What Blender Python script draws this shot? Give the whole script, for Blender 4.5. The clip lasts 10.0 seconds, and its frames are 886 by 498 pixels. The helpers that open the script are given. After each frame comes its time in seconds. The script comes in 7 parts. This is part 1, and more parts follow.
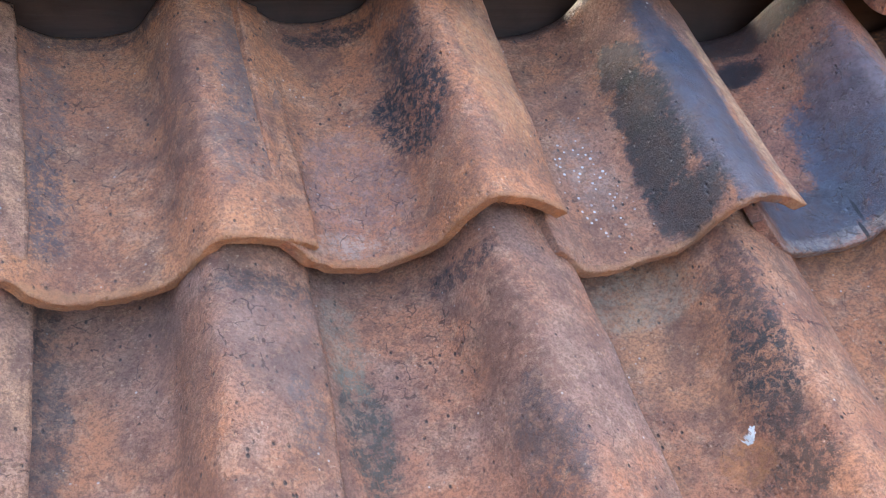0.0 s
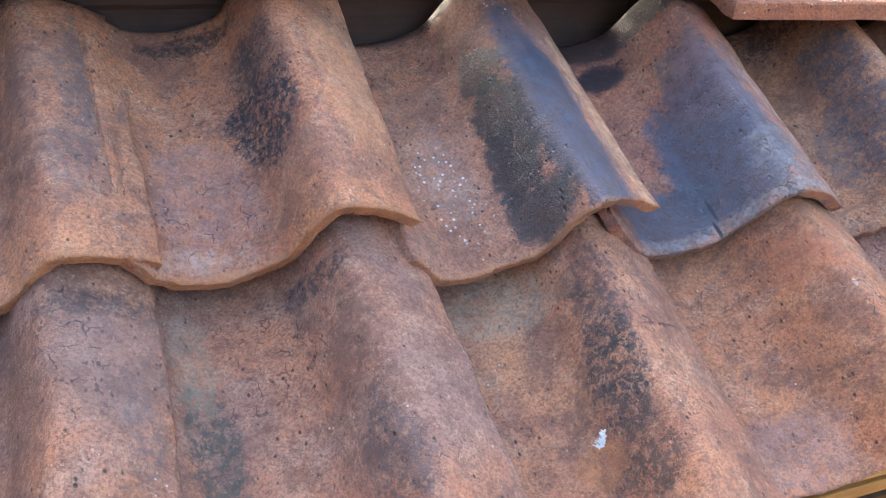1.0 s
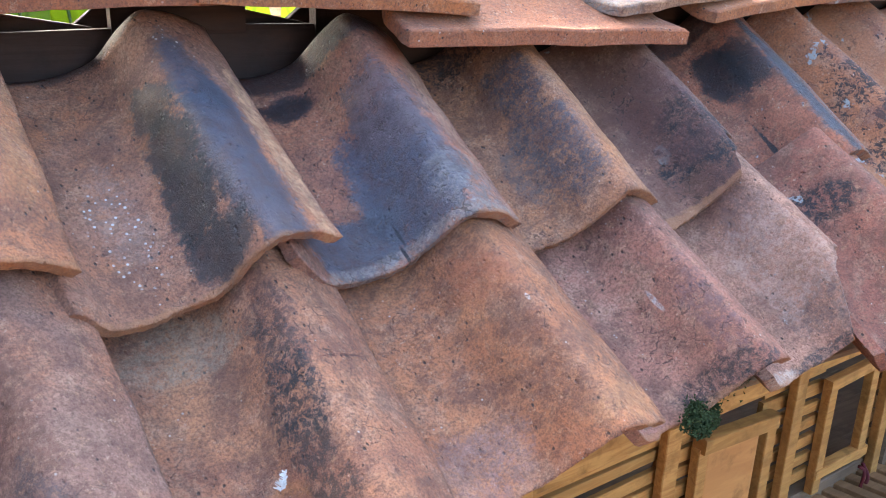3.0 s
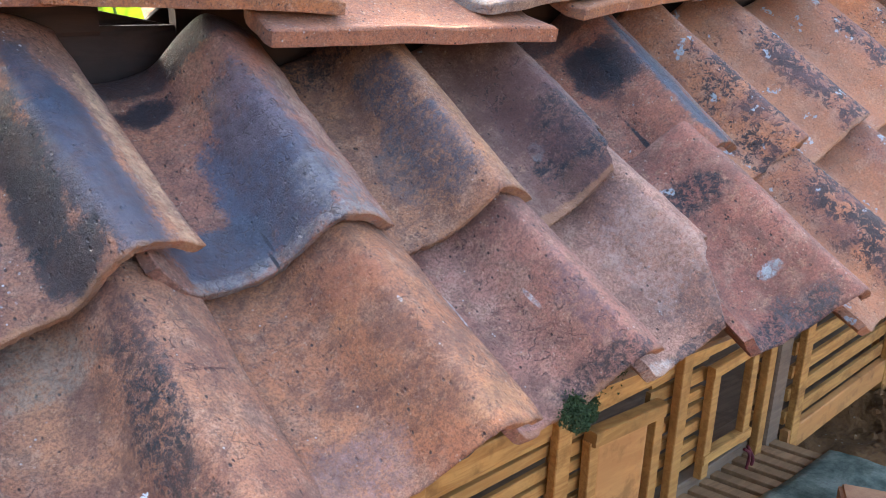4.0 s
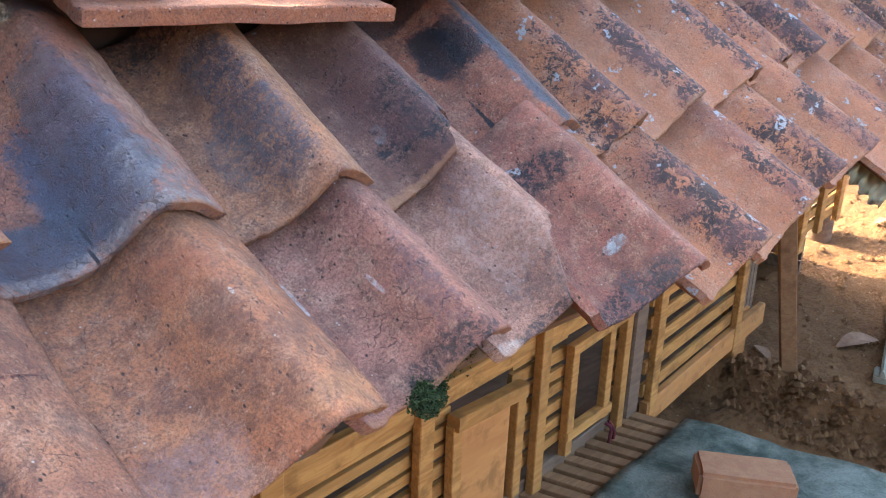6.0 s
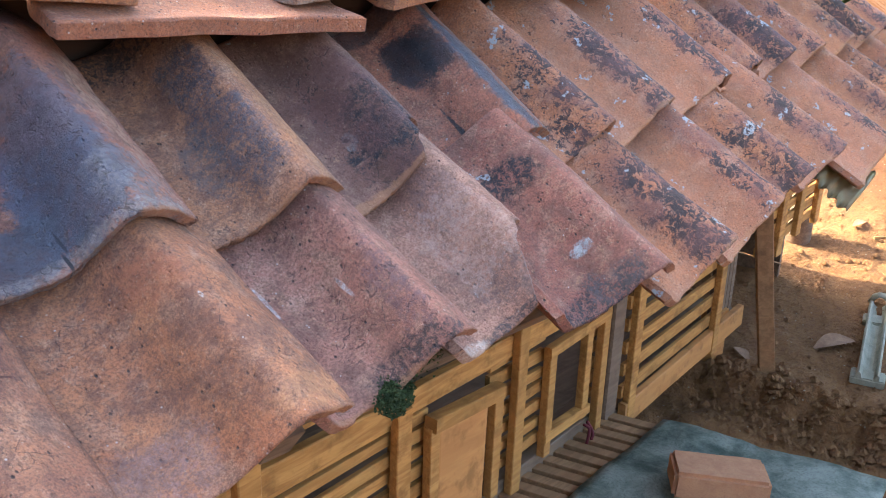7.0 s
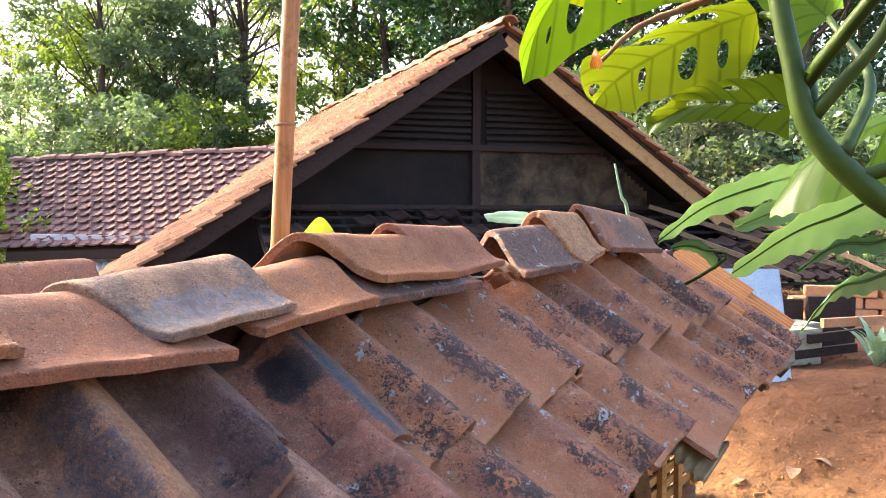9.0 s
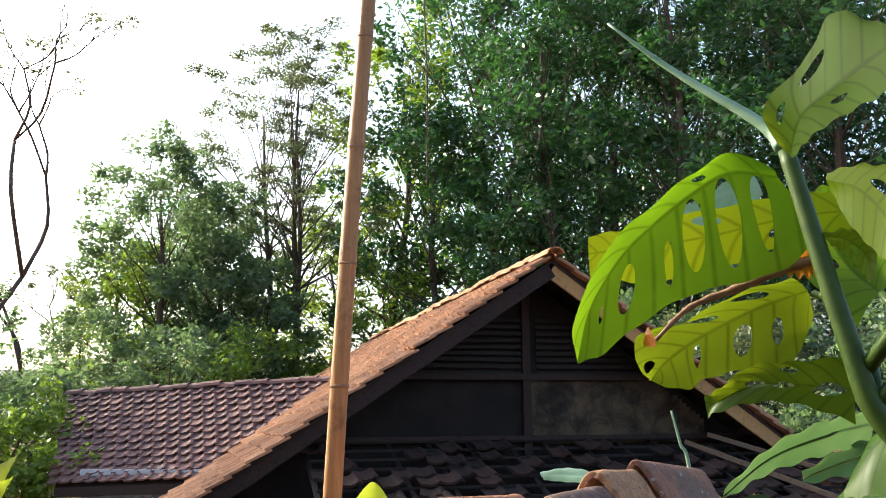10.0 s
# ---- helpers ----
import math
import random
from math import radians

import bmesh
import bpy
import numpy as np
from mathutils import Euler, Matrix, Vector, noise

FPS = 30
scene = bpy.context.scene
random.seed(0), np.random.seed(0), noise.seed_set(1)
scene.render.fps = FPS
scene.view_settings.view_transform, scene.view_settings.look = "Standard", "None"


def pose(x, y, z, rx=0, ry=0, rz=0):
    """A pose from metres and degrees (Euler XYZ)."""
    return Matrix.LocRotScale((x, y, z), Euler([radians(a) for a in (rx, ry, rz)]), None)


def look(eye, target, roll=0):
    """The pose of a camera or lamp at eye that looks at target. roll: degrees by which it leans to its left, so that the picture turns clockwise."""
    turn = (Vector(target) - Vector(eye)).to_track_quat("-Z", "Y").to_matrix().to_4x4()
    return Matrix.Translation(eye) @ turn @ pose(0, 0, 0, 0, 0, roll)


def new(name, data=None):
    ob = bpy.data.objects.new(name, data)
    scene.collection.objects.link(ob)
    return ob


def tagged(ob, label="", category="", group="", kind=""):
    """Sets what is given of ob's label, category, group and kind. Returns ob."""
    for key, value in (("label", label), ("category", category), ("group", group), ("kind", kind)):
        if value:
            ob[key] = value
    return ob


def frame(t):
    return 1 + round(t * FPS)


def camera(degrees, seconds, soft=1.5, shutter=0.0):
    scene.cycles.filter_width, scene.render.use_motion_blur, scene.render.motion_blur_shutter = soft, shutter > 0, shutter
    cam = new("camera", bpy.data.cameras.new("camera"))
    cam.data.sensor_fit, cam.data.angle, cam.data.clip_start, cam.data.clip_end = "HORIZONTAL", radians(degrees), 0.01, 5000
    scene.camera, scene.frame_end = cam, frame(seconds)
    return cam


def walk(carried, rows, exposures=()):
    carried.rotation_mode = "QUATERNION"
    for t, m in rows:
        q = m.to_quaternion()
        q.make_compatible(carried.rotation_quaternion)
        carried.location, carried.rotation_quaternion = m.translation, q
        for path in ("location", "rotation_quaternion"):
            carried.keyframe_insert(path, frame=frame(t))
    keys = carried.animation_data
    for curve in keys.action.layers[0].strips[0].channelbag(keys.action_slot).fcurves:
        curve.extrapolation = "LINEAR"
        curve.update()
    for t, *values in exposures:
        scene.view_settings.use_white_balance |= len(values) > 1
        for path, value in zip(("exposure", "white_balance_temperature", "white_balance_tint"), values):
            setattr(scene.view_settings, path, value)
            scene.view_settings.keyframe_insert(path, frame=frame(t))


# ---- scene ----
cam = camera(51.6, 10.0, 0.95)
PATH = [
    (0.0, pose(-0.428, 0.0454, 1.3298, 68.74, -0.81, -12.01)),
    (0.5, pose(-0.395, 0.0444, 1.3308, 68.68, -0.83, -12.73)),
    (1.0, pose(-0.365, 0.0405, 1.3359, 68.85, -1.01, -16.86)),
    (1.5, pose(-0.339, 0.0336, 1.3411, 69.15, -1.17, -20.07)),
    (2.0, pose(-0.319, 0.0257, 1.3432, 69.7, -1.34, -24.24)),
    (2.5, pose(-0.293, 0.0198, 1.3494, 70.02, -1.5, -27.34)),
    (4.0, pose(-0.236, 0.0136, 1.3415, 70.71, -1.58, -37.1)),
    (4.5, pose(-0.227, 0.0216, 1.3403, 70.71, -1.62, -39.5)),
    (5.0, pose(-0.22, 0.0245, 1.3343, 70.68, -1.75, -41.93)),
    (5.5, pose(-0.209, 0.0243, 1.3253, 70.5, -1.89, -44.65)),
    (6.0, pose(-0.195, 0.0123, 1.3255, 70.46, -1.9, -45.46)),
    (7.5, pose(-0.206, -0.0512, 1.3518, 71.43, -1.74, -47.64)),
    (8.0, pose(-0.221, -0.0857, 1.3756, 75.49, -1.62, -51.59)),
    (8.5, pose(-0.236, -0.1161, 1.4012, 80.71, -1.06, -53.1)),
    (9.0, pose(-0.247, -0.1325, 1.4306, 87.15, -0.25, -52.69)),
    (9.5, pose(-0.258, -0.1388, 1.4667, 94.87, 0.36, -51.1)),
    (10.0, pose(-0.26, -0.1305, 1.5285, 100.91, 0.46, -49.6)),
]
EXPOSURES = [(0.0, 3.62, 6500, 10), (2.0, 3.53, 6200, 9), (5.0, 3.45, 6200, 9), (7.5, 3.22, 6350, 11), (8.2, 3.0, 6550, 14), (9.0, 2.66, 6450, 14), (9.5, 2.28, 6250, 10), (10.0, 1.66, 6050, 5)]
walk(cam, PATH, EXPOSURES)

# ---- light ----
SUN_HEADING, SUN_HEIGHT = 100.0, 30.0
sun_way = Vector((math.cos(radians(SUN_HEADING)) * math.cos(radians(SUN_HEIGHT)), math.sin(radians(SUN_HEADING)) * math.cos(radians(SUN_HEIGHT)), math.sin(radians(SUN_HEIGHT))))
sky_world = bpy.data.worlds.new("sky")
scene.world = sky_world
sky_world.use_nodes = True
sky_nodes = sky_world.node_tree
sky_tex = sky_nodes.nodes.new("ShaderNodeTexSky")
sky_tex.sky_type, sky_tex.sun_disc = "NISHITA", False
sky_tex.sun_elevation, sky_tex.sun_rotation = radians(SUN_HEIGHT), radians(90 - SUN_HEADING) % (2 * math.pi)
sky_tex.dust_density, sky_tex.air_density = 6.0, 1.0
sky_nodes.links.new(sky_tex.outputs[0], sky_nodes.nodes["Background"].inputs[0])
sky_nodes.nodes["Background"].inputs[1].default_value = 0.15
sun = new("sun", bpy.data.lights.new("sun", "SUN"))
sun.data.energy, sun.data.angle, sun.data.color = 2.5, radians(0.6), (1.0, 0.85, 0.62)
sun.matrix_world = look(sun_way * 30, (0, 0, 0))

# ---- materials ----
class Shader:
    """A node material with short ways to add and join nodes."""

    def __init__(self, name, rough=0.8, spec=0.5, metal=0.0):
        self.m = bpy.data.materials.new(name)
        self.m.use_nodes = True
        self.t = self.m.node_tree
        self.b = self.t.nodes["Principled BSDF"]
        self.b.inputs["Roughness"].default_value = rough
        self.b.inputs["Specular IOR Level"].default_value = spec
        self.b.inputs["Metallic"].default_value = metal

    def n(self, kind, **sets):
        x = self.t.nodes.new("ShaderNode" + kind)
        for k, v in sets.items():
            if k in x.inputs:
                self.to(v, x.inputs[k])
        return x

    def to(self, v, socket):
        if isinstance(v, bpy.types.NodeSocket):
            self.t.links.new(v, socket)
        elif isinstance(v, tuple) and socket.type == "RGBA":
            socket.default_value = (*v, 1) if len(v) == 3 else v
        else:
            socket.default_value = v

    def base(self, v):
        self.to(v, self.b.inputs["Base Color"])

    def rough(self, v):
        self.to(v, self.b.inputs["Roughness"])

    def where(self, wander=20.0):
        """Object coordinates, moved by the object's own random number."""
        tc = self.n("TexCoord")
        info = self.n("ObjectInfo")
        add = self.n("VectorMath")
        mul = self.n("Math")
        mul.operation = "MULTIPLY"
        self.to(info.outputs["Random"], mul.inputs[0])
        self.to(wander, mul.inputs[1])
        self.to(tc.outputs["Object"], add.inputs[0])
        self.to(mul.outputs[0], add.inputs[1])
        return add.outputs[0]

    def local(self):
        return self.n("TexCoord").outputs["Object"]

    def stretch(self, v, scale):
        m = self.n("Mapping")
        self.to(v, m.inputs["Vector"])
        m.inputs["Scale"].default_value = scale
        return m.outputs[0]

    def noise(self, v, scale, detail=4.0, rough=0.55, bend=0.0):
        x = self.n("TexNoise", Vector=v, Scale=scale, Detail=detail, Roughness=rough, Distortion=bend)
        return x.outputs[0]

    def cells(self, v, scale, feature="F1"):
        x = self.n("TexVoronoi", Vector=v, Scale=scale)
        x.feature = feature
        return x.outputs["Distance"]

    def band(self, v, a, b, lo=0.0, hi=1.0):
        """v mapped so that a gives lo and b gives hi, smooth and clamped."""
        x = self.n("MapRange")
        x.interpolation_type = "SMOOTHSTEP"
        self.to(v, x.inputs[0])
        for i, w in ((1, a), (2, b), (3, lo), (4, hi)):
            x.inputs[i].default_value = w
        return x.outputs[0]

    def op(self, kind, a, b=0.0):
        x = self.n("Math")
        x.operation = kind
        self.to(a, x.inputs[0])
        self.to(b, x.inputs[1])
        return x.outputs[0]

    def mix(self, f, a, b, kind="MIX"):
        x = self.n("Mix")
        x.data_type, x.blend_type = "RGBA", kind
        self.to(f, x.inputs[0])
        self.to(a, x.inputs[6])
        self.to(b, x.inputs[7])
        return x.outputs[2]

    def bump(self, height, depth, strength=1.0, onto=None):
        x = self.n("Bump", Height=height, Distance=depth, Strength=strength)
        if onto is not None:
            self.to(onto, x.inputs["Normal"])
        return x.outputs[0]

    def normal(self, v):
        self.to(v, self.b.inputs["Normal"])

    def spot(self, v, centre, radii, fray=0.5, scale=45.0):
        """A mark: 1 inside an uneven oval of local coordinates, 0 outside."""
        m = self.n("Mapping")
        self.to(v, m.inputs["Vector"])
        m.inputs["Scale"].default_value = (1 / radii[0], 1 / radii[1], 0.0)
        m.inputs["Location"].default_value = (-centre[0] / radii[0], -centre[1] / radii[1], 0.0)
        d = self.n("VectorMath")
        d.operation = "LENGTH"
        self.to(m.outputs[0], d.inputs[0])
        wide = self.op("MULTIPLY", self.op("SUBTRACT", self.noise(v, scale * 0.6, 4.0, 0.6), 0.5), fray * 3.0)
        dense = self.op("MULTIPLY", self.op("SUBTRACT", 1.0, self.op("ADD", d.outputs["Value"], wide)), 0.62)
        rough = self.op("ADD", self.op("MULTIPLY", self.noise(v, scale * 1.5, 6.0, 0.7), 0.5), self.op("MULTIPLY", self.noise(v, scale * 4.5, 5.0, 0.8), 0.5))
        return self.band(self.op("ADD", rough, dense), 0.45, 0.69)


def clay(name, light, deep, soot=0.0, lichen=0.0, stains_and_shade=(), sheen=0.62, dusty=0.4, worn=0.6, specks=(), cracks=(), grime=1.0):
    """Fired clay: two tones, mottling, soot on the roll, pale lichen; stain, shade and sheen marks: (centre, radii,
    colour, strength).
    """
    s = Shader(name, 0.78, 0.5)
    v, here = s.where(), s.local()
    light, deep = [(q[0] * 1.06, q[1] * 1.02, q[2] * 0.95) for q in (light, deep)]
    tone = s.noise(v, 9.0, 4.0, 0.6, 0.4)
    c = s.mix(s.band(tone, 0.35, 0.66), light, deep)
    # chalky bloom, then darker weathering at hand scale and at a finger's width
    c = s.mix(s.op("MULTIPLY", s.band(s.noise(v, 28.0, 6.0, 0.7), 0.48, 0.66), dusty), c, (0.52, 0.35, 0.25))
    c = s.mix(s.op("MULTIPLY", s.band(s.noise(v, 15.0, 7.0, 0.72, 0.6), 0.46, 0.62), 0.6 * grime), c, (0.155, 0.08, 0.06))
    c = s.mix(s.op("MULTIPLY", s.band(s.noise(v, 52.0, 9.0, 0.85, 0.4), 0.485, 0.57), 0.52 * grime), c, (0.14, 0.072, 0.052))
    c = s.mix(s.op("MULTIPLY", s.band(s.noise(v, 66.0, 9.0, 0.85), 0.54, 0.62), 0.55), c, (0.56, 0.32, 0.19))
    grain = s.noise(v, 340.0, 5.0, 0.8)
    c = s.mix(s.band(grain, 0.45, 0.60, 0.0, 0.62), c, (0.13, 0.062, 0.042))
    c = s.mix(s.op("MULTIPLY", s.band(s.noise(v, 230.0, 3.0, 0.7), 0.60, 0.70), s.band(s.noise(v, 21.0, 3.0), 0.45, 0.6, 0.0, 0.5)), c, (0.62, 0.43, 0.31))
    pits = s.cells(s.stretch(v, (1.0, 0.7, 1.0)), 120.0)
    speck = s.op("MULTIPLY", s.band(pits, 0.22, 0.10), s.band(s.noise(v, 60.0, 3.0), 0.49, 0.57))
    c = s.mix(s.op("MULTIPLY", speck, 0.9), c, (0.035, 0.024, 0.022))
    pale = s.op("MULTIPLY", s.band(s.cells(v, 110.0), 0.16, 0.07), s.band(s.noise(v, 33.0, 2.0), 0.57, 0.65))
    c = s.mix(s.op("MULTIPLY", pale, 0.7), c, (0.58, 0.52, 0.47))
    dark = None
    flecks, lace = s.noise(v, 70.0, 8.0, 0.78), s.noise(v, 120.0, 6.0, 0.85, 0.3)
    for centre, radii, colour, strength in stains_and_shade:
        firm = sheen < 0.5 and max(colour) < 0.13
        mask = s.op("MULTIPLY", s.spot(here, centre, radii, 0.36 if firm else 0.45), strength)
        broken = s.op("MULTIPLY", mask, s.band(flecks, 0.40, 0.55, 0.92, 1.0) if firm else s.band(lace, 0.43, 0.55, 0.22, 1.0))
        c = s.mix(broken, c, s.mix(s.band(flecks, 0.35, 0.65), tuple(q * 0.7 for q in colour), tuple(min(0.75, q * 1.35) for q in colour)))
        if max(colour) < 0.13:
            dark = broken if dark is None else s.op("MAXIMUM", dark, broken)
    if soot:
        # black lace that keeps to the roll's lower part, broken by the clay's grain; the pan stays pale and gritty
        apart = s.n("SeparateXYZ", Vector=here)
        roll = s.band(apart.outputs["X"], -0.145, -0.11)
        low = s.band(apart.outputs["Y"], 0.27, 0.13)
        pan = s.op("SUBTRACT", 1.0, roll)
        c = s.mix(s.op("MULTIPLY", pan, 0.3 if soot > 0.5 else 0.0), c, (0.50, 0.235, 0.115))
        field = s.op("ADD", s.op("MULTIPLY", s.noise(v, 13.0, 3.0, 0.6, 0.3), 0.6), s.op("MULTIPLY", s.noise(v, 95.0, 7.0, 0.8, 0.6), 1.1))
        field = s.op("ADD", field, s.op("MULTIPLY", s.op("MULTIPLY", roll, low), 0.17))
        patch = s.op("MULTIPLY", s.band(field, 1.10 - 0.1 * soot, 1.14 - 0.1 * soot), s.band(roll, 0.0, 1.0, 0.5, 1.0))
        c = s.mix(s.op("MULTIPLY", patch, 0.94), c, (0.022, 0.018, 0.02))
        haze = s.op("MULTIPLY", s.band(s.noise(v, 17.0, 3.0, 0.6, 0.3), 0.42, 0.60), s.op("MULTIPLY", s.op("MULTIPLY", roll, low), 0.55))
        c = s.mix(haze, c, (0.13, 0.06, 0.055))
        dark = patch if dark is None else s.op("MAXIMUM", dark, patch)
    if lichen:
        ring = s.op("MULTIPLY", s.band(s.noise(v, 26.0, 4.0, 0.6), 0.715 - 0.1 * lichen, 0.74 - 0.1 * lichen), s.band(s.noise(v, 170.0, 3.0), 0.38, 0.5))
        c = s.mix(s.op("MULTIPLY", ring, 0.85), c, (0.36, 0.40, 0.42))
    for centre, radii in specks:
        zone = s.spot(here, centre, radii, 0.3)
        drop = s.op("MULTIPLY", s.band(s.cells(v, 150.0), 0.27, 0.17), s.band(s.noise(v, 45.0, 2.0), 0.46, 0.54))
        c = s.mix(s.op("MULTIPLY", s.op("MULTIPLY", drop, zone), 0.9), c, (0.66, 0.66, 0.66))
    bent = s.n("VectorMath")
    s.to(v, bent.inputs[0])
    warp = s.n("TexNoise", Vector=v, Scale=30.0, Detail=3.0)
    shift = s.n("VectorMath")
    shift.operation = "SCALE"
    s.to(warp.outputs["Color"], shift.inputs[0])
    shift.inputs["Scale"].default_value = 0.035
    s.to(shift.outputs[0], bent.inputs[1])
    net = s.band(s.cells(bent.outputs[0], 48.0, "DISTANCE_TO_EDGE"), 0.04, 0.012)
    where_ = s.band(s.noise(v, 8.0, 3.0, 0.6), 0.50, 0.62)
    for centre, radii in cracks:
        where_ = s.op("MAXIMUM", where_, s.spot(here, centre, radii, 0.3))
    net = s.op("MULTIPLY", s.op("MULTIPLY", net, where_), s.band(s.noise(v, 90.0, 2.0), 0.50, 0.56))
    c = s.mix(s.op("MULTIPLY", net, 0.62), c, (0.05, 0.03, 0.026))
    if worn:
        # the lower arris, rubbed to fresh clay
        apart = s.n("SeparateXYZ", Vector=here)
        rub = s.band(s.op("ADD", apart.outputs["Y"], s.op("MULTIPLY", s.op("SUBTRACT", s.noise(v, 24.0, 6.0, 0.75), 0.5), 0.03)), 0.005, 0.0)
        c = s.mix(s.op("MULTIPLY", rub, worn * 0.75), c, (0.46, 0.225, 0.10))
    s.base(c)
    if dark is not None:
        s.rough(s.op("SUBTRACT", 0.76, s.op("MULTIPLY", dark, 0.76 - sheen)))
    b = s.bump(s.noise(v, 34.0, 5.0, 0.68), 0.008, 0.6)
    b = s.bump(s.noise(v, 130.0, 6.0, 0.8), 0.0035, 0.85, b)
    b = s.bump(grain, 0.0022, 1.0, b)
    b = s.bump(s.band(pits, 0.0, 0.25), 0.0022, 0.9, b)
    b = s.bump(s.op("SUBTRACT", 1.0, net), 0.0012, 0.8, b)
    s.normal(b)
    return s.m


BLACK, WHITE = (0.014, 0.017, 0.024), (0.62, 0.6, 0.57)
ORANGE, RED, PINK, DUSK = (0.50, 0.285, 0.175), (0.36, 0.187, 0.137), (0.44, 0.25, 0.2), (0.30, 0.172, 0.14)


def wood(name, light, deep, along=(1.0, 12.0, 12.0), rough=0.7, scale=6.0):
    s = Shader(name, rough, 0.3)
    v = s.where()
    fibre = s.noise(s.stretch(v, along), scale, 6.0, 0.6, 0.8)
    c = s.mix(s.band(fibre, 0.3, 0.7), light, deep)
    c = s.mix(s.band(s.noise(v, 14.0, 5.0, 0.65), 0.50, 0.70, 0.0, 0.7), c, tuple(x * 0.45 for x in deep))
    info = s.n("ObjectInfo")
    c = s.mix(s.band(info.outputs["Random"], 0.0, 1.0, 0.0, 0.45), c, tuple(x * 0.6 for x in light))
    s.base(c)
    s.normal(s.bump(fibre, 0.002, 0.6))
    return s.m


def plain(name, a, b, scale=12.0, rough=0.8, depth=0.003, metal=0.0, spec=0.4):
    """Two tones of one stuff with grain and relief."""
    s = Shader(name, rough, spec, metal)
    v = s.where()
    big = s.noise(v, scale, 5.0, 0.65, 0.3)
    fine = s.noise(v, scale * 14, 4.0, 0.7)
    c = s.mix(s.band(big, 0.3, 0.7), a, b)
    s.base(s.mix(s.band(fine, 0.45, 0.75, 0.0, 0.5), c, tuple(x * 0.5 for x in a)))
    s.normal(s.bump(fine, depth, 0.6, s.bump(big, depth * 3, 0.5)))
    return s.m


def roof_field(name, a, b, c):
    """Clay tiles of a far roof: every tile its own tone."""
    s = Shader(name, 0.85, 0.3)
    v = s.where()
    pick = s.op("FRACT", s.op("ADD", s.n("NewGeometry").outputs["Random Per Island"], s.n("ObjectInfo").outputs["Random"]))
    col = s.mix(pick, a, b)
    col = s.mix(s.band(s.noise(v, 7.0, 5.0, 0.65), 0.5, 0.72, 0.0, 0.8), col, c)
    s.base(s.mix(s.band(s.noise(v, 60.0, 3.0, 0.7), 0.45, 0.75, 0.0, 0.5), col, tuple(x * 0.4 for x in b)))
    s.normal(s.bump(s.noise(v, 40.0, 4.0), 0.01, 0.6))
    return s.m


def leafy(name, a, b, glow, share=0.45, rough=0.45, scale=20.0, island=True, vein=None, ribs=0.0, spec=0.4):
    """Leaf: gloss on top, light that comes through from behind."""
    s = Shader(name, rough, spec)
    v = s.where()
    pick = s.n("NewGeometry").outputs["Random Per Island"] if island else s.noise(v, scale, 4.0, 0.6, 0.5)
    c = s.mix(pick, a, b) if island else s.mix(s.band(pick, 0.3, 0.7), a, b)
    if ribs:
        uv = s.n("SeparateXYZ", Vector=s.n("TexCoord").outputs["UV"])
        side = s.op("ABSOLUTE", uv.outputs["Y"])
        saw = s.op("FRACT", s.op("SUBTRACT", s.op("MULTIPLY", uv.outputs["X"], ribs), s.op("MULTIPLY", side, ribs * 0.12)))
        line = s.op("MAXIMUM", s.band(s.op("ABSOLUTE", s.op("SUBTRACT", saw, 0.5)), 0.14, 0.0), s.band(side, 0.07, 0.02))
        glow_mix = s.op("MULTIPLY", line, s.band(s.noise(v, 25.0, 2.0), 0.3, 0.7, 0.3, 0.9))
        c = s.mix(glow_mix, c, tuple(x * 0.45 for x in b))
    if vein is not None:
        c = s.mix(s.band(s.noise(v, 6.0, 3.0), 0.56, 0.66), c, vein)
    s.base(c)
    lit = s.n("BsdfTranslucent")
    s.to((s.mix(0.35, s.mix(s.op("MULTIPLY", line, 0.45), glow, tuple(x * 0.35 for x in glow)), c) if ribs else s.mix(0.5, glow, c)) if not island else s.mix(pick, glow, tuple(x * 0.6 for x in glow)), lit.inputs["Color"])
    join = s.n("MixShader")
    s.to(share, join.inputs[0])
    s.to(s.b.outputs[0], join.inputs[1])
    s.to(lit.outputs[0], join.inputs[2])
    s.to(join.outputs[0], s.t.nodes["Material Output"].inputs["Surface"])
    return s.m


def soil(name):
    s = Shader(name, 0.95, 0.2)
    v = s.local()
    big = s.noise(v, 1.3, 5.0, 0.6)
    c = s.mix(s.band(big, 0.35, 0.65), (0.15, 0.065, 0.028), (0.105, 0.046, 0.021))
    # sunlit straw tone by the coop, redder shaded heap, both put into the soil colour
    east = s.op("ADD", s.n("SeparateXYZ", Vector=v).outputs["X"], s.op("MULTIPLY", s.noise(v, 2.2, 4.0), 0.9))
    c = s.mix(s.band(east, 4.7, 3.9, 0.0, 0.75), c, (0.245, 0.126, 0.049))
    c = s.mix(s.band(s.noise(v, 9.0, 6.0, 0.7), 0.5, 0.72, 0.0, 0.7), c, (0.185, 0.088, 0.042))
    grit = s.noise(v, 70.0, 5.0, 0.75)
    c = s.mix(s.band(grit, 0.45, 0.7, 0.0, 0.6), c, (0.10, 0.05, 0.03))
    chips = s.op("MULTIPLY", s.band(s.cells(v, 38.0), 0.16, 0.08), s.band(s.noise(v, 7.0, 2.0), 0.5, 0.6))
    c = s.mix(s.op("MULTIPLY", chips, 0.7), c, (0.36, 0.29, 0.21))
    s.base(c)
    s.normal(s.bump(grit, 0.012, 0.8, s.bump(s.noise(v, 16.0, 4.0), 0.04, 0.7)))
    return s.m


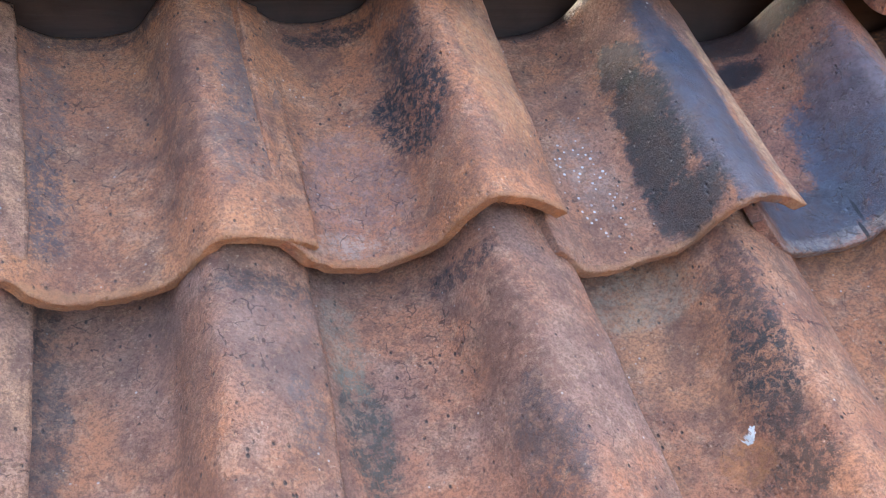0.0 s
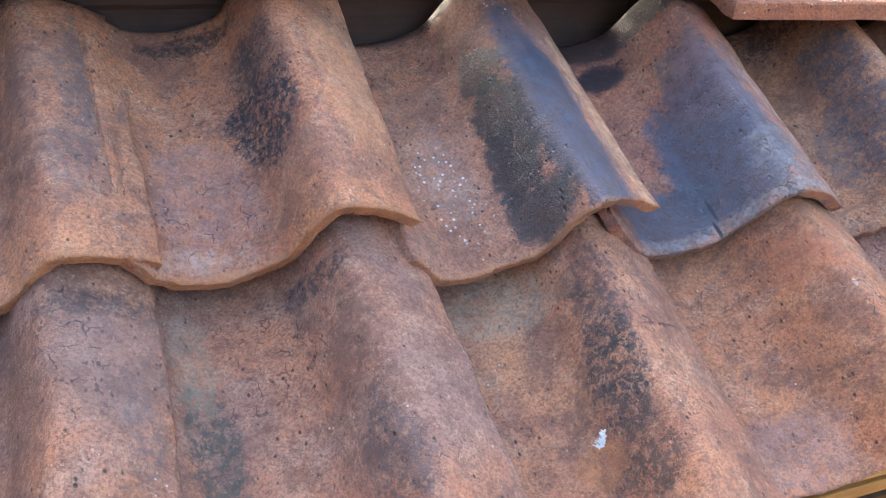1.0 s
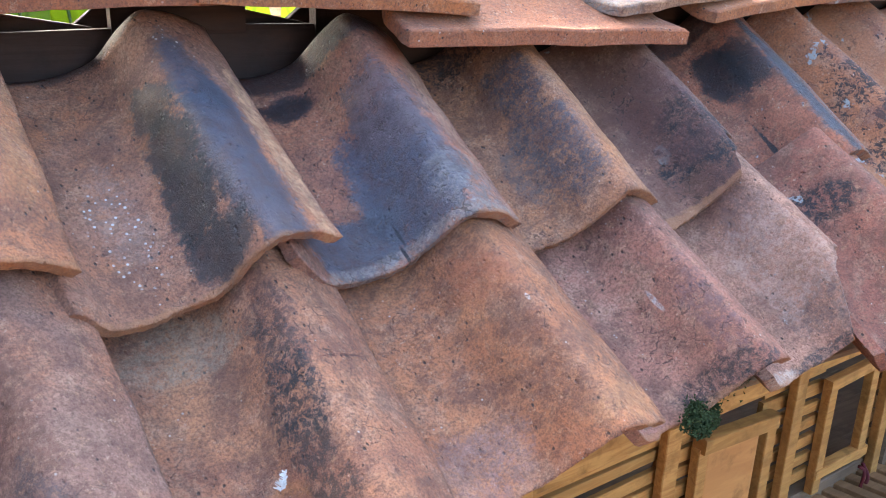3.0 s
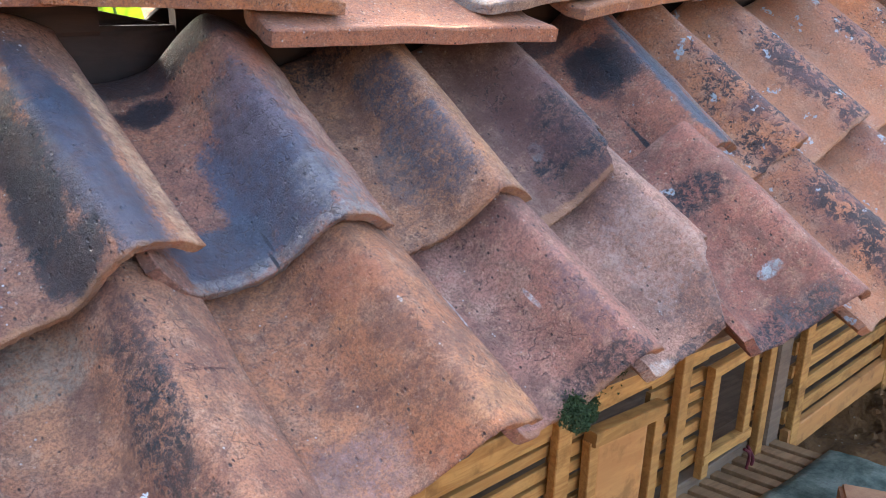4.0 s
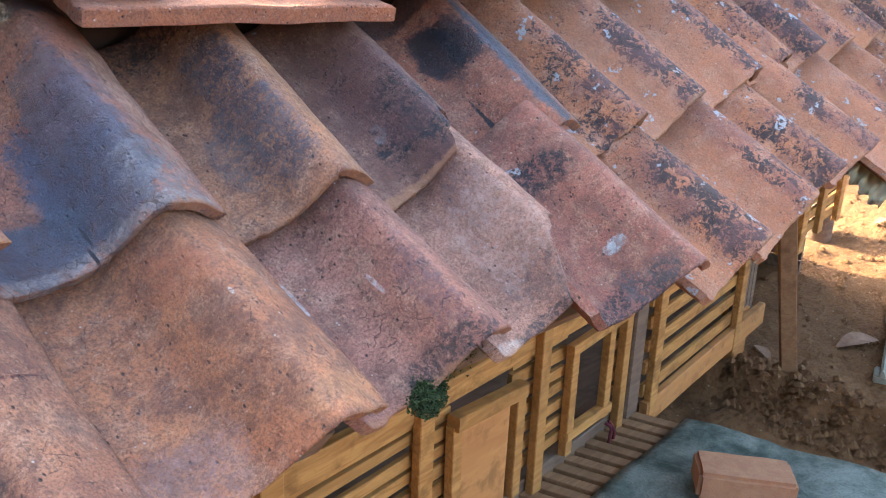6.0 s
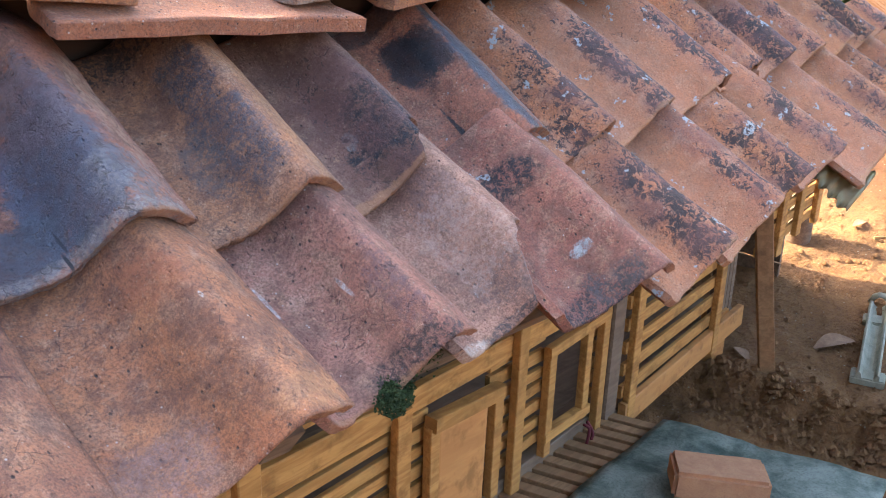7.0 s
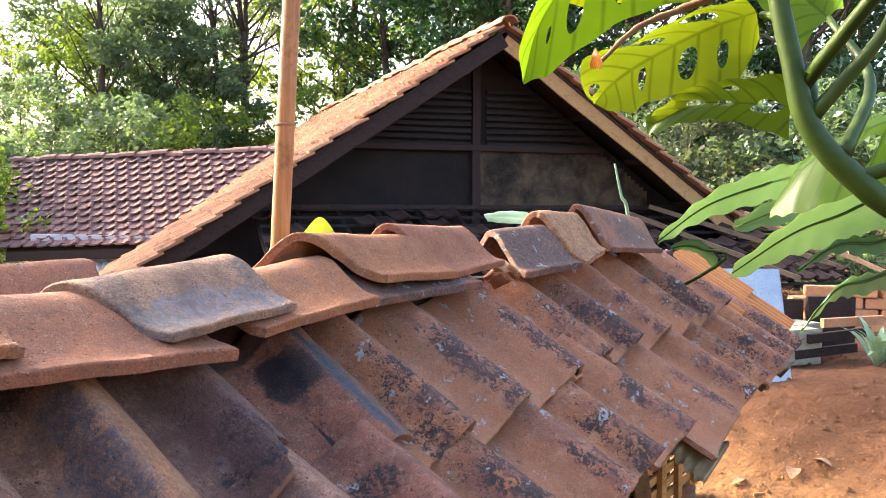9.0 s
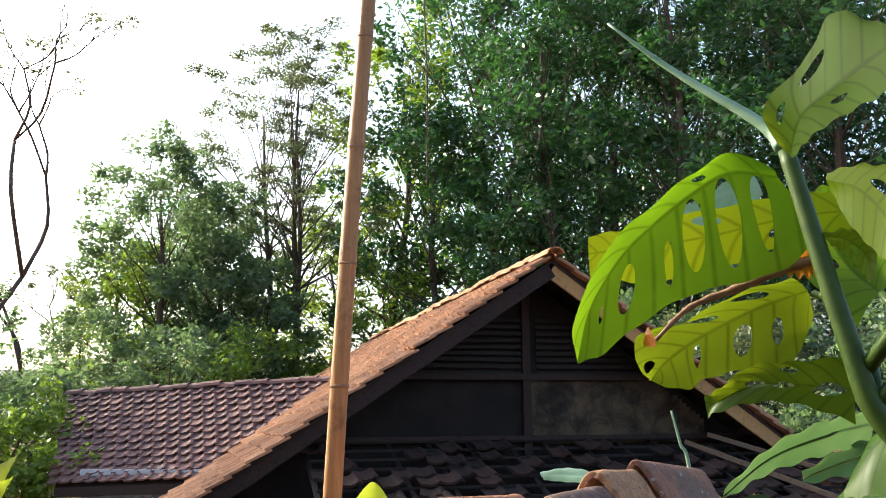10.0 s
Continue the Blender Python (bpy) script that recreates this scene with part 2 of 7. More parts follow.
M = {
    "soil": soil("red_soil"),
    "slat": wood("slat_wood", (0.56, 0.285, 0.08), (0.34, 0.15, 0.038)),
    "board": wood("board_wood", (0.58, 0.275, 0.085), (0.45, 0.195, 0.06), (0.6, 5.0, 5.0)),
    "grey_wood": wood("grey_wood", (0.24, 0.16, 0.10), (0.13, 0.085, 0.055)),
    "dark_wood": wood("near_black_wood", (0.042, 0.022, 0.016), (0.016, 0.009, 0.008)),
    "brown_wood": wood("brown_wood", (0.34, 0.185, 0.085), (0.22, 0.115, 0.05)),
    "pale_wood": wood("pale_wood", (0.55, 0.33, 0.13), (0.42, 0.22, 0.08)),
    "bamboo": wood("bamboo", (0.42, 0.215, 0.08), (0.30, 0.135, 0.05), (14.0, 14.0, 0.7), 0.45),
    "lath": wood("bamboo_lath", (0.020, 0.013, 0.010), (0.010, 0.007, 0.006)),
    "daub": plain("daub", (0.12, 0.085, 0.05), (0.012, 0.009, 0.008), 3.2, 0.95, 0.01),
    "gable_black": plain("near_black_wall", (0.02, 0.014, 0.012), (0.010, 0.008, 0.007), 3.0, 0.95, 0.006),
    "concrete": plain("concrete", (0.36, 0.34, 0.25), (0.25, 0.24, 0.17), 18.0, 0.9, 0.002),
    "brick": plain("fired_brick", (0.52, 0.26, 0.13), (0.42, 0.19, 0.095), 30.0, 0.9, 0.002),
    "tarp": plain("green_board", (0.035, 0.055, 0.036), (0.23, 0.245, 0.19), 11.0, 0.75, 0.003),
    "fibre": leafy("fibre_sheet", (0.62, 0.55, 0.40), (0.55, 0.46, 0.30), (0.85, 0.74, 0.46), 0.55, 0.45, 14.0, False),
    "asbestos": plain("fibre_cement", (0.55, 0.54, 0.52), (0.40, 0.39, 0.37), 2.0, 0.9, 0.002),
    "wash": plain("limewash", (0.52, 0.55, 0.58), (0.36, 0.38, 0.40), 2.0, 0.9, 0.002),
    "blue": plain("blue_sheet", (0.36, 0.47, 0.58), (0.28, 0.38, 0.48), 5.0, 0.5, 0.001),
    "moss": leafy("moss", (0.02, 0.035, 0.012), (0.045, 0.07, 0.02), (0.05, 0.09, 0.02), 0.2, 0.9),
    "litter": plain("dry_leaf", (0.34, 0.20, 0.11), (0.22, 0.12, 0.07), 40.0, 0.9, 0.001),
    "feather": plain("down", (0.50, 0.49, 0.47), (0.40, 0.39, 0.37), 60.0, 0.9, 0.001),
    "bark": plain("bark", (0.12, 0.09, 0.07), (0.06, 0.045, 0.035), 6.0, 0.95, 0.01),
    "far_tile": roof_field("old_tile", (0.215, 0.12, 0.105), (0.13, 0.078, 0.074), (0.085, 0.06, 0.06)),
    "house_tile": roof_field("sun_tile", (0.50, 0.265, 0.145), (0.31, 0.15, 0.08), (0.13, 0.075, 0.05)),
    # lean-to tiles: shade put into a near-black colour
    "shaded_tile": roof_field("tile_in_shade", (0.06, 0.03, 0.022), (0.028, 0.016, 0.013), (0.025, 0.018, 0.016)),
    "behind": wood("blocker_boards", (0.10, 0.085, 0.075), (0.06, 0.05, 0.045)),
    "new_tile": plain("new_tile", (0.52, 0.22, 0.075), (0.46, 0.18, 0.06), 8.0, 0.8, 0.002),
    "string": plain("red_string", (0.16, 0.02, 0.025), (0.1, 0.015, 0.02), 60.0, 0.9, 0.001),
    "petiole": leafy("green_stem", (0.055, 0.095, 0.016), (0.03, 0.06, 0.010), (0.10, 0.15, 0.015), 0.12, 0.45, 16.0, False, None, 0.0, 0.25),
    "spear": leafy("rolled_leaf", (0.22, 0.33, 0.24), (0.13, 0.24, 0.13), (0.25, 0.4, 0.15), 0.15, 0.4, 16.0, False),
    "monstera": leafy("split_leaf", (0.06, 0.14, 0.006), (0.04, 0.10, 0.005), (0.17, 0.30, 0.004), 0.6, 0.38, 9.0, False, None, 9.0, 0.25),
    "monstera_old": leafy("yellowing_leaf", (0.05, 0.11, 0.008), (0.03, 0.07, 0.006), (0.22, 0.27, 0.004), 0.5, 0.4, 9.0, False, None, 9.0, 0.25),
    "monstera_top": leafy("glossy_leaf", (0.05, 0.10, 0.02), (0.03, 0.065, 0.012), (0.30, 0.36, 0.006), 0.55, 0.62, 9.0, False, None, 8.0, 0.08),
    # lit copy of the split leaf: sunlight put into brighter colour and glow
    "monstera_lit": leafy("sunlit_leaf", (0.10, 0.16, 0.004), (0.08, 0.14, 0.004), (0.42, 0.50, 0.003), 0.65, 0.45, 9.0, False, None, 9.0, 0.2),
    "scorched": leafy("scorched_leaf", (0.30, 0.09, 0.01), (0.10, 0.035, 0.01), (0.8, 0.32, 0.01), 0.55, 0.5, 30.0, False),
    # base colour paled to carry part of the sky's gloss
    "banana": leafy("banana_leaf", (0.12, 0.24, 0.125), (0.07, 0.17, 0.085), (0.25, 0.42, 0.06), 0.2, 0.3, 5.0, False, None, 0.0, 0.75),
    "yellow_leaf": leafy("young_leaf", (0.26, 0.36, 0.03), (0.22, 0.33, 0.03), (0.75, 0.85, 0.05), 0.55, 0.4, 14.0, False),
    "leaf_dark": leafy("dark_foliage", (0.010, 0.034, 0.020), (0.06, 0.125, 0.055), (0.09, 0.25, 0.05), 0.34, 0.36),
    # bluish, lighter leaf colour paints in the haze of distance
    "leaf_mid": leafy("mid_foliage", (0.045, 0.09, 0.06), (0.13, 0.185, 0.10), (0.24, 0.38, 0.13), 0.42),
    "leaf_lit": leafy("light_foliage", (0.06, 0.135, 0.02), (0.11, 0.175, 0.03), (0.34, 0.5, 0.05), 0.45),
    "leaf_grey": leafy("thin_foliage", (0.07, 0.10, 0.06), (0.13, 0.155, 0.085), (0.22, 0.28, 0.11), 0.35),
    "hill": plain("far_wood", (0.05, 0.08, 0.05), (0.09, 0.12, 0.07), 0.08, 0.95, 0.2),
}

# ---- building helpers ----
UPZ = Vector((0, 0, 1))


def mesh_object(name, verts, faces, material, parent=None, label="", smooth=False):
    me = bpy.data.meshes.new(name)
    me.from_pydata([tuple(v) for v in verts], [], [tuple(f) for f in faces])
    if smooth:
        me.polygons.foreach_set("use_smooth", [True] * len(me.polygons))
    me.materials.append(material)
    me.update()
    ob = new(name, me)
    ob.parent = parent
    if label:
        ob["label"] = label
    return ob


def part(name, bm, material, parent=None, label="", smooth=False):
    me = bpy.data.meshes.new(name)
    for f in bm.faces:
        f.smooth = smooth
    bm.to_mesh(me)
    bm.free()
    me.materials.append(material)
    ob = new(name, me)
    ob.parent = parent
    if label:
        ob["label"] = label
    return ob


def empty(name, place, label, category, group="", kind=""):
    ob = new(name)
    ob.location = place
    ob.empty_display_size = 0.1
    bpy.context.view_layer.update()
    return tagged(ob, label, category, group, kind)


def under(ob, parent):
    """Hang ob, whose mesh is in world coordinates, under an Empty that stands away from the origin."""
    ob.parent = parent
    ob.matrix_parent_inverse = Matrix.Translation(parent.location).inverted()
    return ob


def add_bar(bm, a, b, wide, thick, side=(0, 0, 1), bevel=0.0, seed=0):
    """A sawn bar from a to b; wide runs along side, made square to the bar. Ends and edges slightly uneven."""
    a, b = Vector(a), Vector(b)
    d = (b - a).normalized()
    s = Vector(side)
    s = (s - d * s.dot(d)).normalized()
    t = d.cross(s)
    rnd = random.Random(seed + int(1000 * (a.x + 3 * a.y + 7 * a.z + b.x)))
    steps = max(1, int((b - a).length / 0.25))
    rings = []
    for i in range(steps + 1):
        f = i / steps
        c = a.lerp(b, f) + s * rnd.uniform(-1, 1) * wide * 0.03 + t * rnd.uniform(-1, 1) * thick * 0.05
        w = wide * (0.5 + rnd.uniform(-0.025, 0.025))
        rings.append([bm.verts.new(c + s * (w * p) + t * (thick * 0.5 * q)) for p, q in ((-0.9, -1), (0.9, -1), (1, -0.8), (1, 0.8), (0.9, 1), (-0.9, 1), (-1, 0.8), (-1, -0.8))])
    for r0, r1 in zip(rings, rings[1:]):
        for k in range(8):
            bm.faces.new((r0[k], r0[(k + 1) % 8], r1[(k + 1) % 8], r1[k]))
    bm.faces.new(rings[0][::-1])
    bm.faces.new(rings[-1])


def bar(name, a, b, wide, thick, material, parent=None, side=(0, 0, 1), label="", seed=0):
    bm = bmesh.new()
    add_bar(bm, a, b, wide, thick, side, seed=seed)
    bmesh.ops.recalc_face_normals(bm, faces=bm.faces)
    return part(name, bm, material, parent, label)


def add_tube(bm, points, radii, sides=8):
    rings = []
    pts = [Vector(p) for p in points]
    ref = Vector((0.31, 0.2, 0.93))
    for i, p in enumerate(pts):
        d = (pts[min(i + 1, len(pts) - 1)] - pts[max(i - 1, 0)]).normalized()
        u = d.cross(ref)
        if u.length < 0.05:
            u = d.cross(Vector((1, 0, 0)))
        u.normalize()
        w = d.cross(u)
        rings.append([bm.verts.new(p + (u * math.cos(2 * math.pi * k / sides) + w * math.sin(2 * math.pi * k / sides)) * radii[i]) for k in range(sides)])
    for r0, r1 in zip(rings, rings[1:]):
        for k in range(sides):
            bm.faces.new((r0[k], r0[(k + 1) % sides], r1[(k + 1) % sides], r1[k]))
    bm.faces.new(rings[0][::-1])
    bm.faces.new(rings[-1])


def glide(points, n):
    """n + 1 points on a smooth line through the given ones."""
    p = [Vector(q) for q in points]
    p = [2 * p[0] - p[1]] + p + [2 * p[-1] - p[-2]]
    out = []
    for i in range(n + 1):
        f = i / n * (len(p) - 3)
        k = min(int(f), len(p) - 4)
        u = f - k
        a, b, c, d = p[k:k + 4]
        out.append(0.5 * (2 * b + (c - a) * u + (2 * a - 5 * b + 4 * c - d) * u * u + (3 * b - a - 3 * c + d) * u ** 3))
    return out


def curve_at(keys, f):
    """A smooth value at f from pairs (place, value)."""
    xs = [k[0] for k in keys]
    ys = [k[1] for k in keys]
    i = max(0, min(len(xs) - 2, sum(1 for x in xs if x <= f) - 1))
    slope = []
    for j in (i, i + 1):
        lo, hi = max(0, j - 1), min(len(xs) - 1, j + 1)
        slope.append((ys[hi] - ys[lo]) / (xs[hi] - xs[lo]))
    h = xs[i + 1] - xs[i]
    u = (f - xs[i]) / h
    return (2 * u ** 3 - 3 * u * u + 1) * ys[i] + (u ** 3 - 2 * u * u + u) * h * slope[0] + (3 * u * u - 2 * u ** 3) * ys[i + 1] + (u ** 3 - u * u) * h * slope[1]

# ---- the coop: tiled roof ----
PITCH = 37.8
SLOPE_C, SLOPE_S = math.cos(radians(PITCH)), math.sin(radians(PITCH))
BEND = 0.095


class Plane:
    """A roof plane: s along the course, v up the slope, from the line of the upper course's lips."""

    def __init__(self, origin, along):
        self.o = Vector(origin)
        self.d = Vector(along).normalized()
        self.h = Vector((-self.d.y, self.d.x, 0))
        self.up = self.h * SLOPE_C + Vector((0, 0, SLOPE_S))
        self.n = self.d.cross(self.up)

    def tile(self, s, v, lean, lift=0.0):
        a = self.d * math.cos(radians(lean)) + self.up * math.sin(radians(lean))
        b = -self.d * math.sin(radians(lean)) + self.up * math.cos(radians(lean))
        m = Matrix((a, b, self.n)).transposed().to_4x4()
        m.translation = self.o + self.d * s + self.up * v + self.n * lift
        return m


NEAR = Plane((0, 0.75, 1.065), (1, 0, 0))
FAR = Plane((0.85, 0.75, 1.066), (1, BEND, 0))

# profile of a pantile, from its left edge over the pan and the roll to its right edge
PAN = [(0, 0.004), (0.06, -0.012), (0.16, -0.0336), (0.30, -0.0402), (0.42, -0.0351), (0.52, -0.0214), (0.60, 0.015), (0.68, 0.040), (0.76, 0.0382), (0.86, 0.0261), (0.94, 0.0115), (1, 0.0)]
# lower, rounder rolls and wide flat pans of the old tiles
OLD_PAN = [(0, -0.008), (0.06, -0.020), (0.15, -0.026), (0.28, -0.026), (0.38, -0.022), (0.45, -0.012), (0.52, 0.008), (0.60, 0.026), (0.68, 0.035), (0.77, 0.034), (0.87, 0.020), (0.95, 0.002), (1, -0.012)]


def broken_line(keys, f):
    for (a, p), (b, q) in zip(keys, keys[1:]):
        if f <= b:
            return p + (q - p) * (f - a) / (b - a)
    return keys[-1][1]


def tile_mesh(name, wide, long, seed, na=26, nb=12, thick=0.0145, tilt=0.085, chips=(), tall=1.0, keys=PAN, skew=0.0, cant=0.0, broken=()):
    """An S-shaped pantile: its lip's lower corner is the origin, x across (to the left: minus), y up the slope.
    broken: pairs (share of the width, depth) of a line along which the lip has snapped off."""
    rnd = random.Random(seed)
    off = Vector((rnd.uniform(0, 50), rnd.uniform(0, 50), rnd.uniform(0, 50)))
    fa = [0, 0.012, 0.03] + [0.03 + 0.94 * (i + 1) / na for i in range(na - 1)] + [0.97, 0.988, 1]
    if broken:
        fa = sorted(fa + [f for f, _ in broken if 0 < f < 1] + [f + 0.006 for f, _ in broken if 0 < f < 0.99])
    fb = [0, 0.008, 0.022] + [0.022 + 0.958 * (i + 1) / nb for i in range(nb - 1)] + [0.98, 1]
    bow, twist = rnd.uniform(-0.002, 0.002), rnd.uniform(-0.004, 0.004)
    top, low = [], []
    for j, g in enumerate(fb):
        for i, f in enumerate(fa):
            x = (f - 1) * wide
            start = 0.0
            for at, reach, deep in chips:
                start = max(start, deep * max(0.0, 1 - ((f - at) / reach) ** 2))
            ragged = noise.noise(Vector((f * 9, 0.0, 0.0)) + off) * 0.003 + noise.noise(Vector((f * 40, 3.0, 0.0)) + off) * 0.0016 + max(0.0, noise.noise(Vector((f * 75, 6.0, 0.0)) + off) - 0.15) * 0.004
            y = g * long + (start + ragged) * (1 - g) ** 2
            if broken:
                b = broken_line(broken, f)
                if b > 0.0005:
                    b += noise.noise(Vector((f * 60, 8.0, 0.0)) + off) * 0.003
                y = b + (y if b < 0.0005 else g * long) * (1 - b / long)
            z = curve_at(keys, f) * tall + cant * x - tilt * y + bow * math.sin(math.pi * g) + twist * (f - 0.5) * g
            z += noise.noise(Vector((x * 14, y * 14, 0)) + off) * 0.0022 + noise.noise(Vector((x * 50, y * 50, 0)) + off) * 0.0006
            y += skew * x * (1 - g)
            x += noise.noise(Vector((7.0, g * 7, 0)) + off) * 0.003 * (1 if f > 0.5 else 0.4)
            # worn arris
            edge = min(f * wide, (1 - f) * wide, g * long, (1 - g) * long)
            r = 0.0017
            drop = r - math.sqrt(max(0.0, r * r - max(0.0, r - edge) ** 2)) if edge < r else 0.0
            # the underside follows the curve, so that the clay is as thick on the flank as on the crest
            slope = (curve_at(keys, min(1.0, f + 0.01)) - curve_at(keys, max(0.0, f - 0.01))) * tall / ((min(1.0, f + 0.01) - max(0.0, f - 0.01)) * wide)
            k = thick / math.sqrt(1 + slope * slope)
            top.append((x, y, z - drop))
            low.append((x + slope * k * 0.8, y + 0.002 * (1 - g), z - k + drop * 0.4))
    w, h = len(fa), len(fb)
    faces = []
    k = w * h
    for j in range(h - 1):
        for i in range(w - 1):
            q = j * w + i
            faces.append((q, q + 1, q + w + 1, q + w))
            faces.append((k + q, k + q + w, k + q + w + 1, k + q + 1))
    rim = [i for i in range(w)] + [j * w + w - 1 for j in range(1, h)] + [(h - 1) * w + i for i in range(w - 2, -1, -1)] + [j * w for j in range(h - 2, 0, -1)]
    for p, q in zip(rim, rim[1:] + rim[:1]):
        faces.append((p, k + p, k + q, q))
    me = bpy.data.meshes.new(name)
    me.from_pydata(top + low, [], faces)
    rims = len(rim)
    me.polygons.foreach_set("use_smooth", [True] * (len(me.polygons) - rims) + [False] * rims)
    me.update()
    return me


coop = tagged(new("chicken_coop"), "small timber chicken coop with a weathered clay tile roof", "coop")
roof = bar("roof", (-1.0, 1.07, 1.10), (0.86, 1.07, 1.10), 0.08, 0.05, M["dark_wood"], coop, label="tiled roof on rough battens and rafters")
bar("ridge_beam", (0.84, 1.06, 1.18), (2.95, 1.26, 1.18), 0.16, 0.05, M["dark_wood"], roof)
for v in (-0.2, 0.04, 0.27):
    for plane, s0, s1 in ((NEAR, -1.0, 0.85), (FAR, 0.0, 2.35)):
        bar("batten", plane.o + plane.d * s0 + plane.up * v - plane.n * 0.105, plane.o + plane.d * s1 + plane.up * v - plane.n * 0.105, 0.03, 0.02, M["grey_wood"], roof, plane.up)
for plane, places in ((NEAR, (-0.9, -0.3, 0.3)), (FAR, (0.0, 0.62, 1.3, 2.0, 2.3))):
    for s in places:
        ridge_point = plane.o + plane.d * s + plane.up * 0.34 - plane.n * 0.14
        bar("rafter", ridge_point - plane.up * 0.56, ridge_point, 0.05, 0.04, M["grey_wood"], roof, plane.n)
        bar("rafter", ridge_point, ridge_point + plane.h * 0.44 - Vector((0, 0, 0.34)), 0.05, 0.04, M["grey_wood"], roof, plane.n)


def lay(name, mesh, material, m, label=""):
    if not mesh.materials:
        mesh.materials.append(material)
    ob = new(name, mesh)
    ob.parent = roof
    ob.matrix_basis = m
    if label:
        ob["label"] = label
    return ob


# plane, place along and up the slope, lift, lean, width, height of the roll, skew, cant, tilt, chips, broken line, material
C_PLAIN = clay("clay_plain", ORANGE, RED, 0.0, 0.15)
C_OLD = [clay("clay_lichen", (0.50, 0.20, 0.088), (0.40, 0.155, 0.075), 0.75, 0.8, sheen=0.7, grime=0.5), clay("clay_sooty", (0.47, 0.18, 0.082), (0.36, 0.14, 0.075), 1.2, 0.75, sheen=0.7, grime=0.6), clay("clay_red", (0.46, 0.17, 0.08), (0.38, 0.14, 0.075), 0.8, 0.7, sheen=0.7, grime=0.5)]
ASHY, UMBER, LILAC, FRESH = (0.10, 0.085, 0.085), (0.16, 0.075, 0.05), (0.24, 0.165, 0.165), (0.54, 0.27, 0.12)
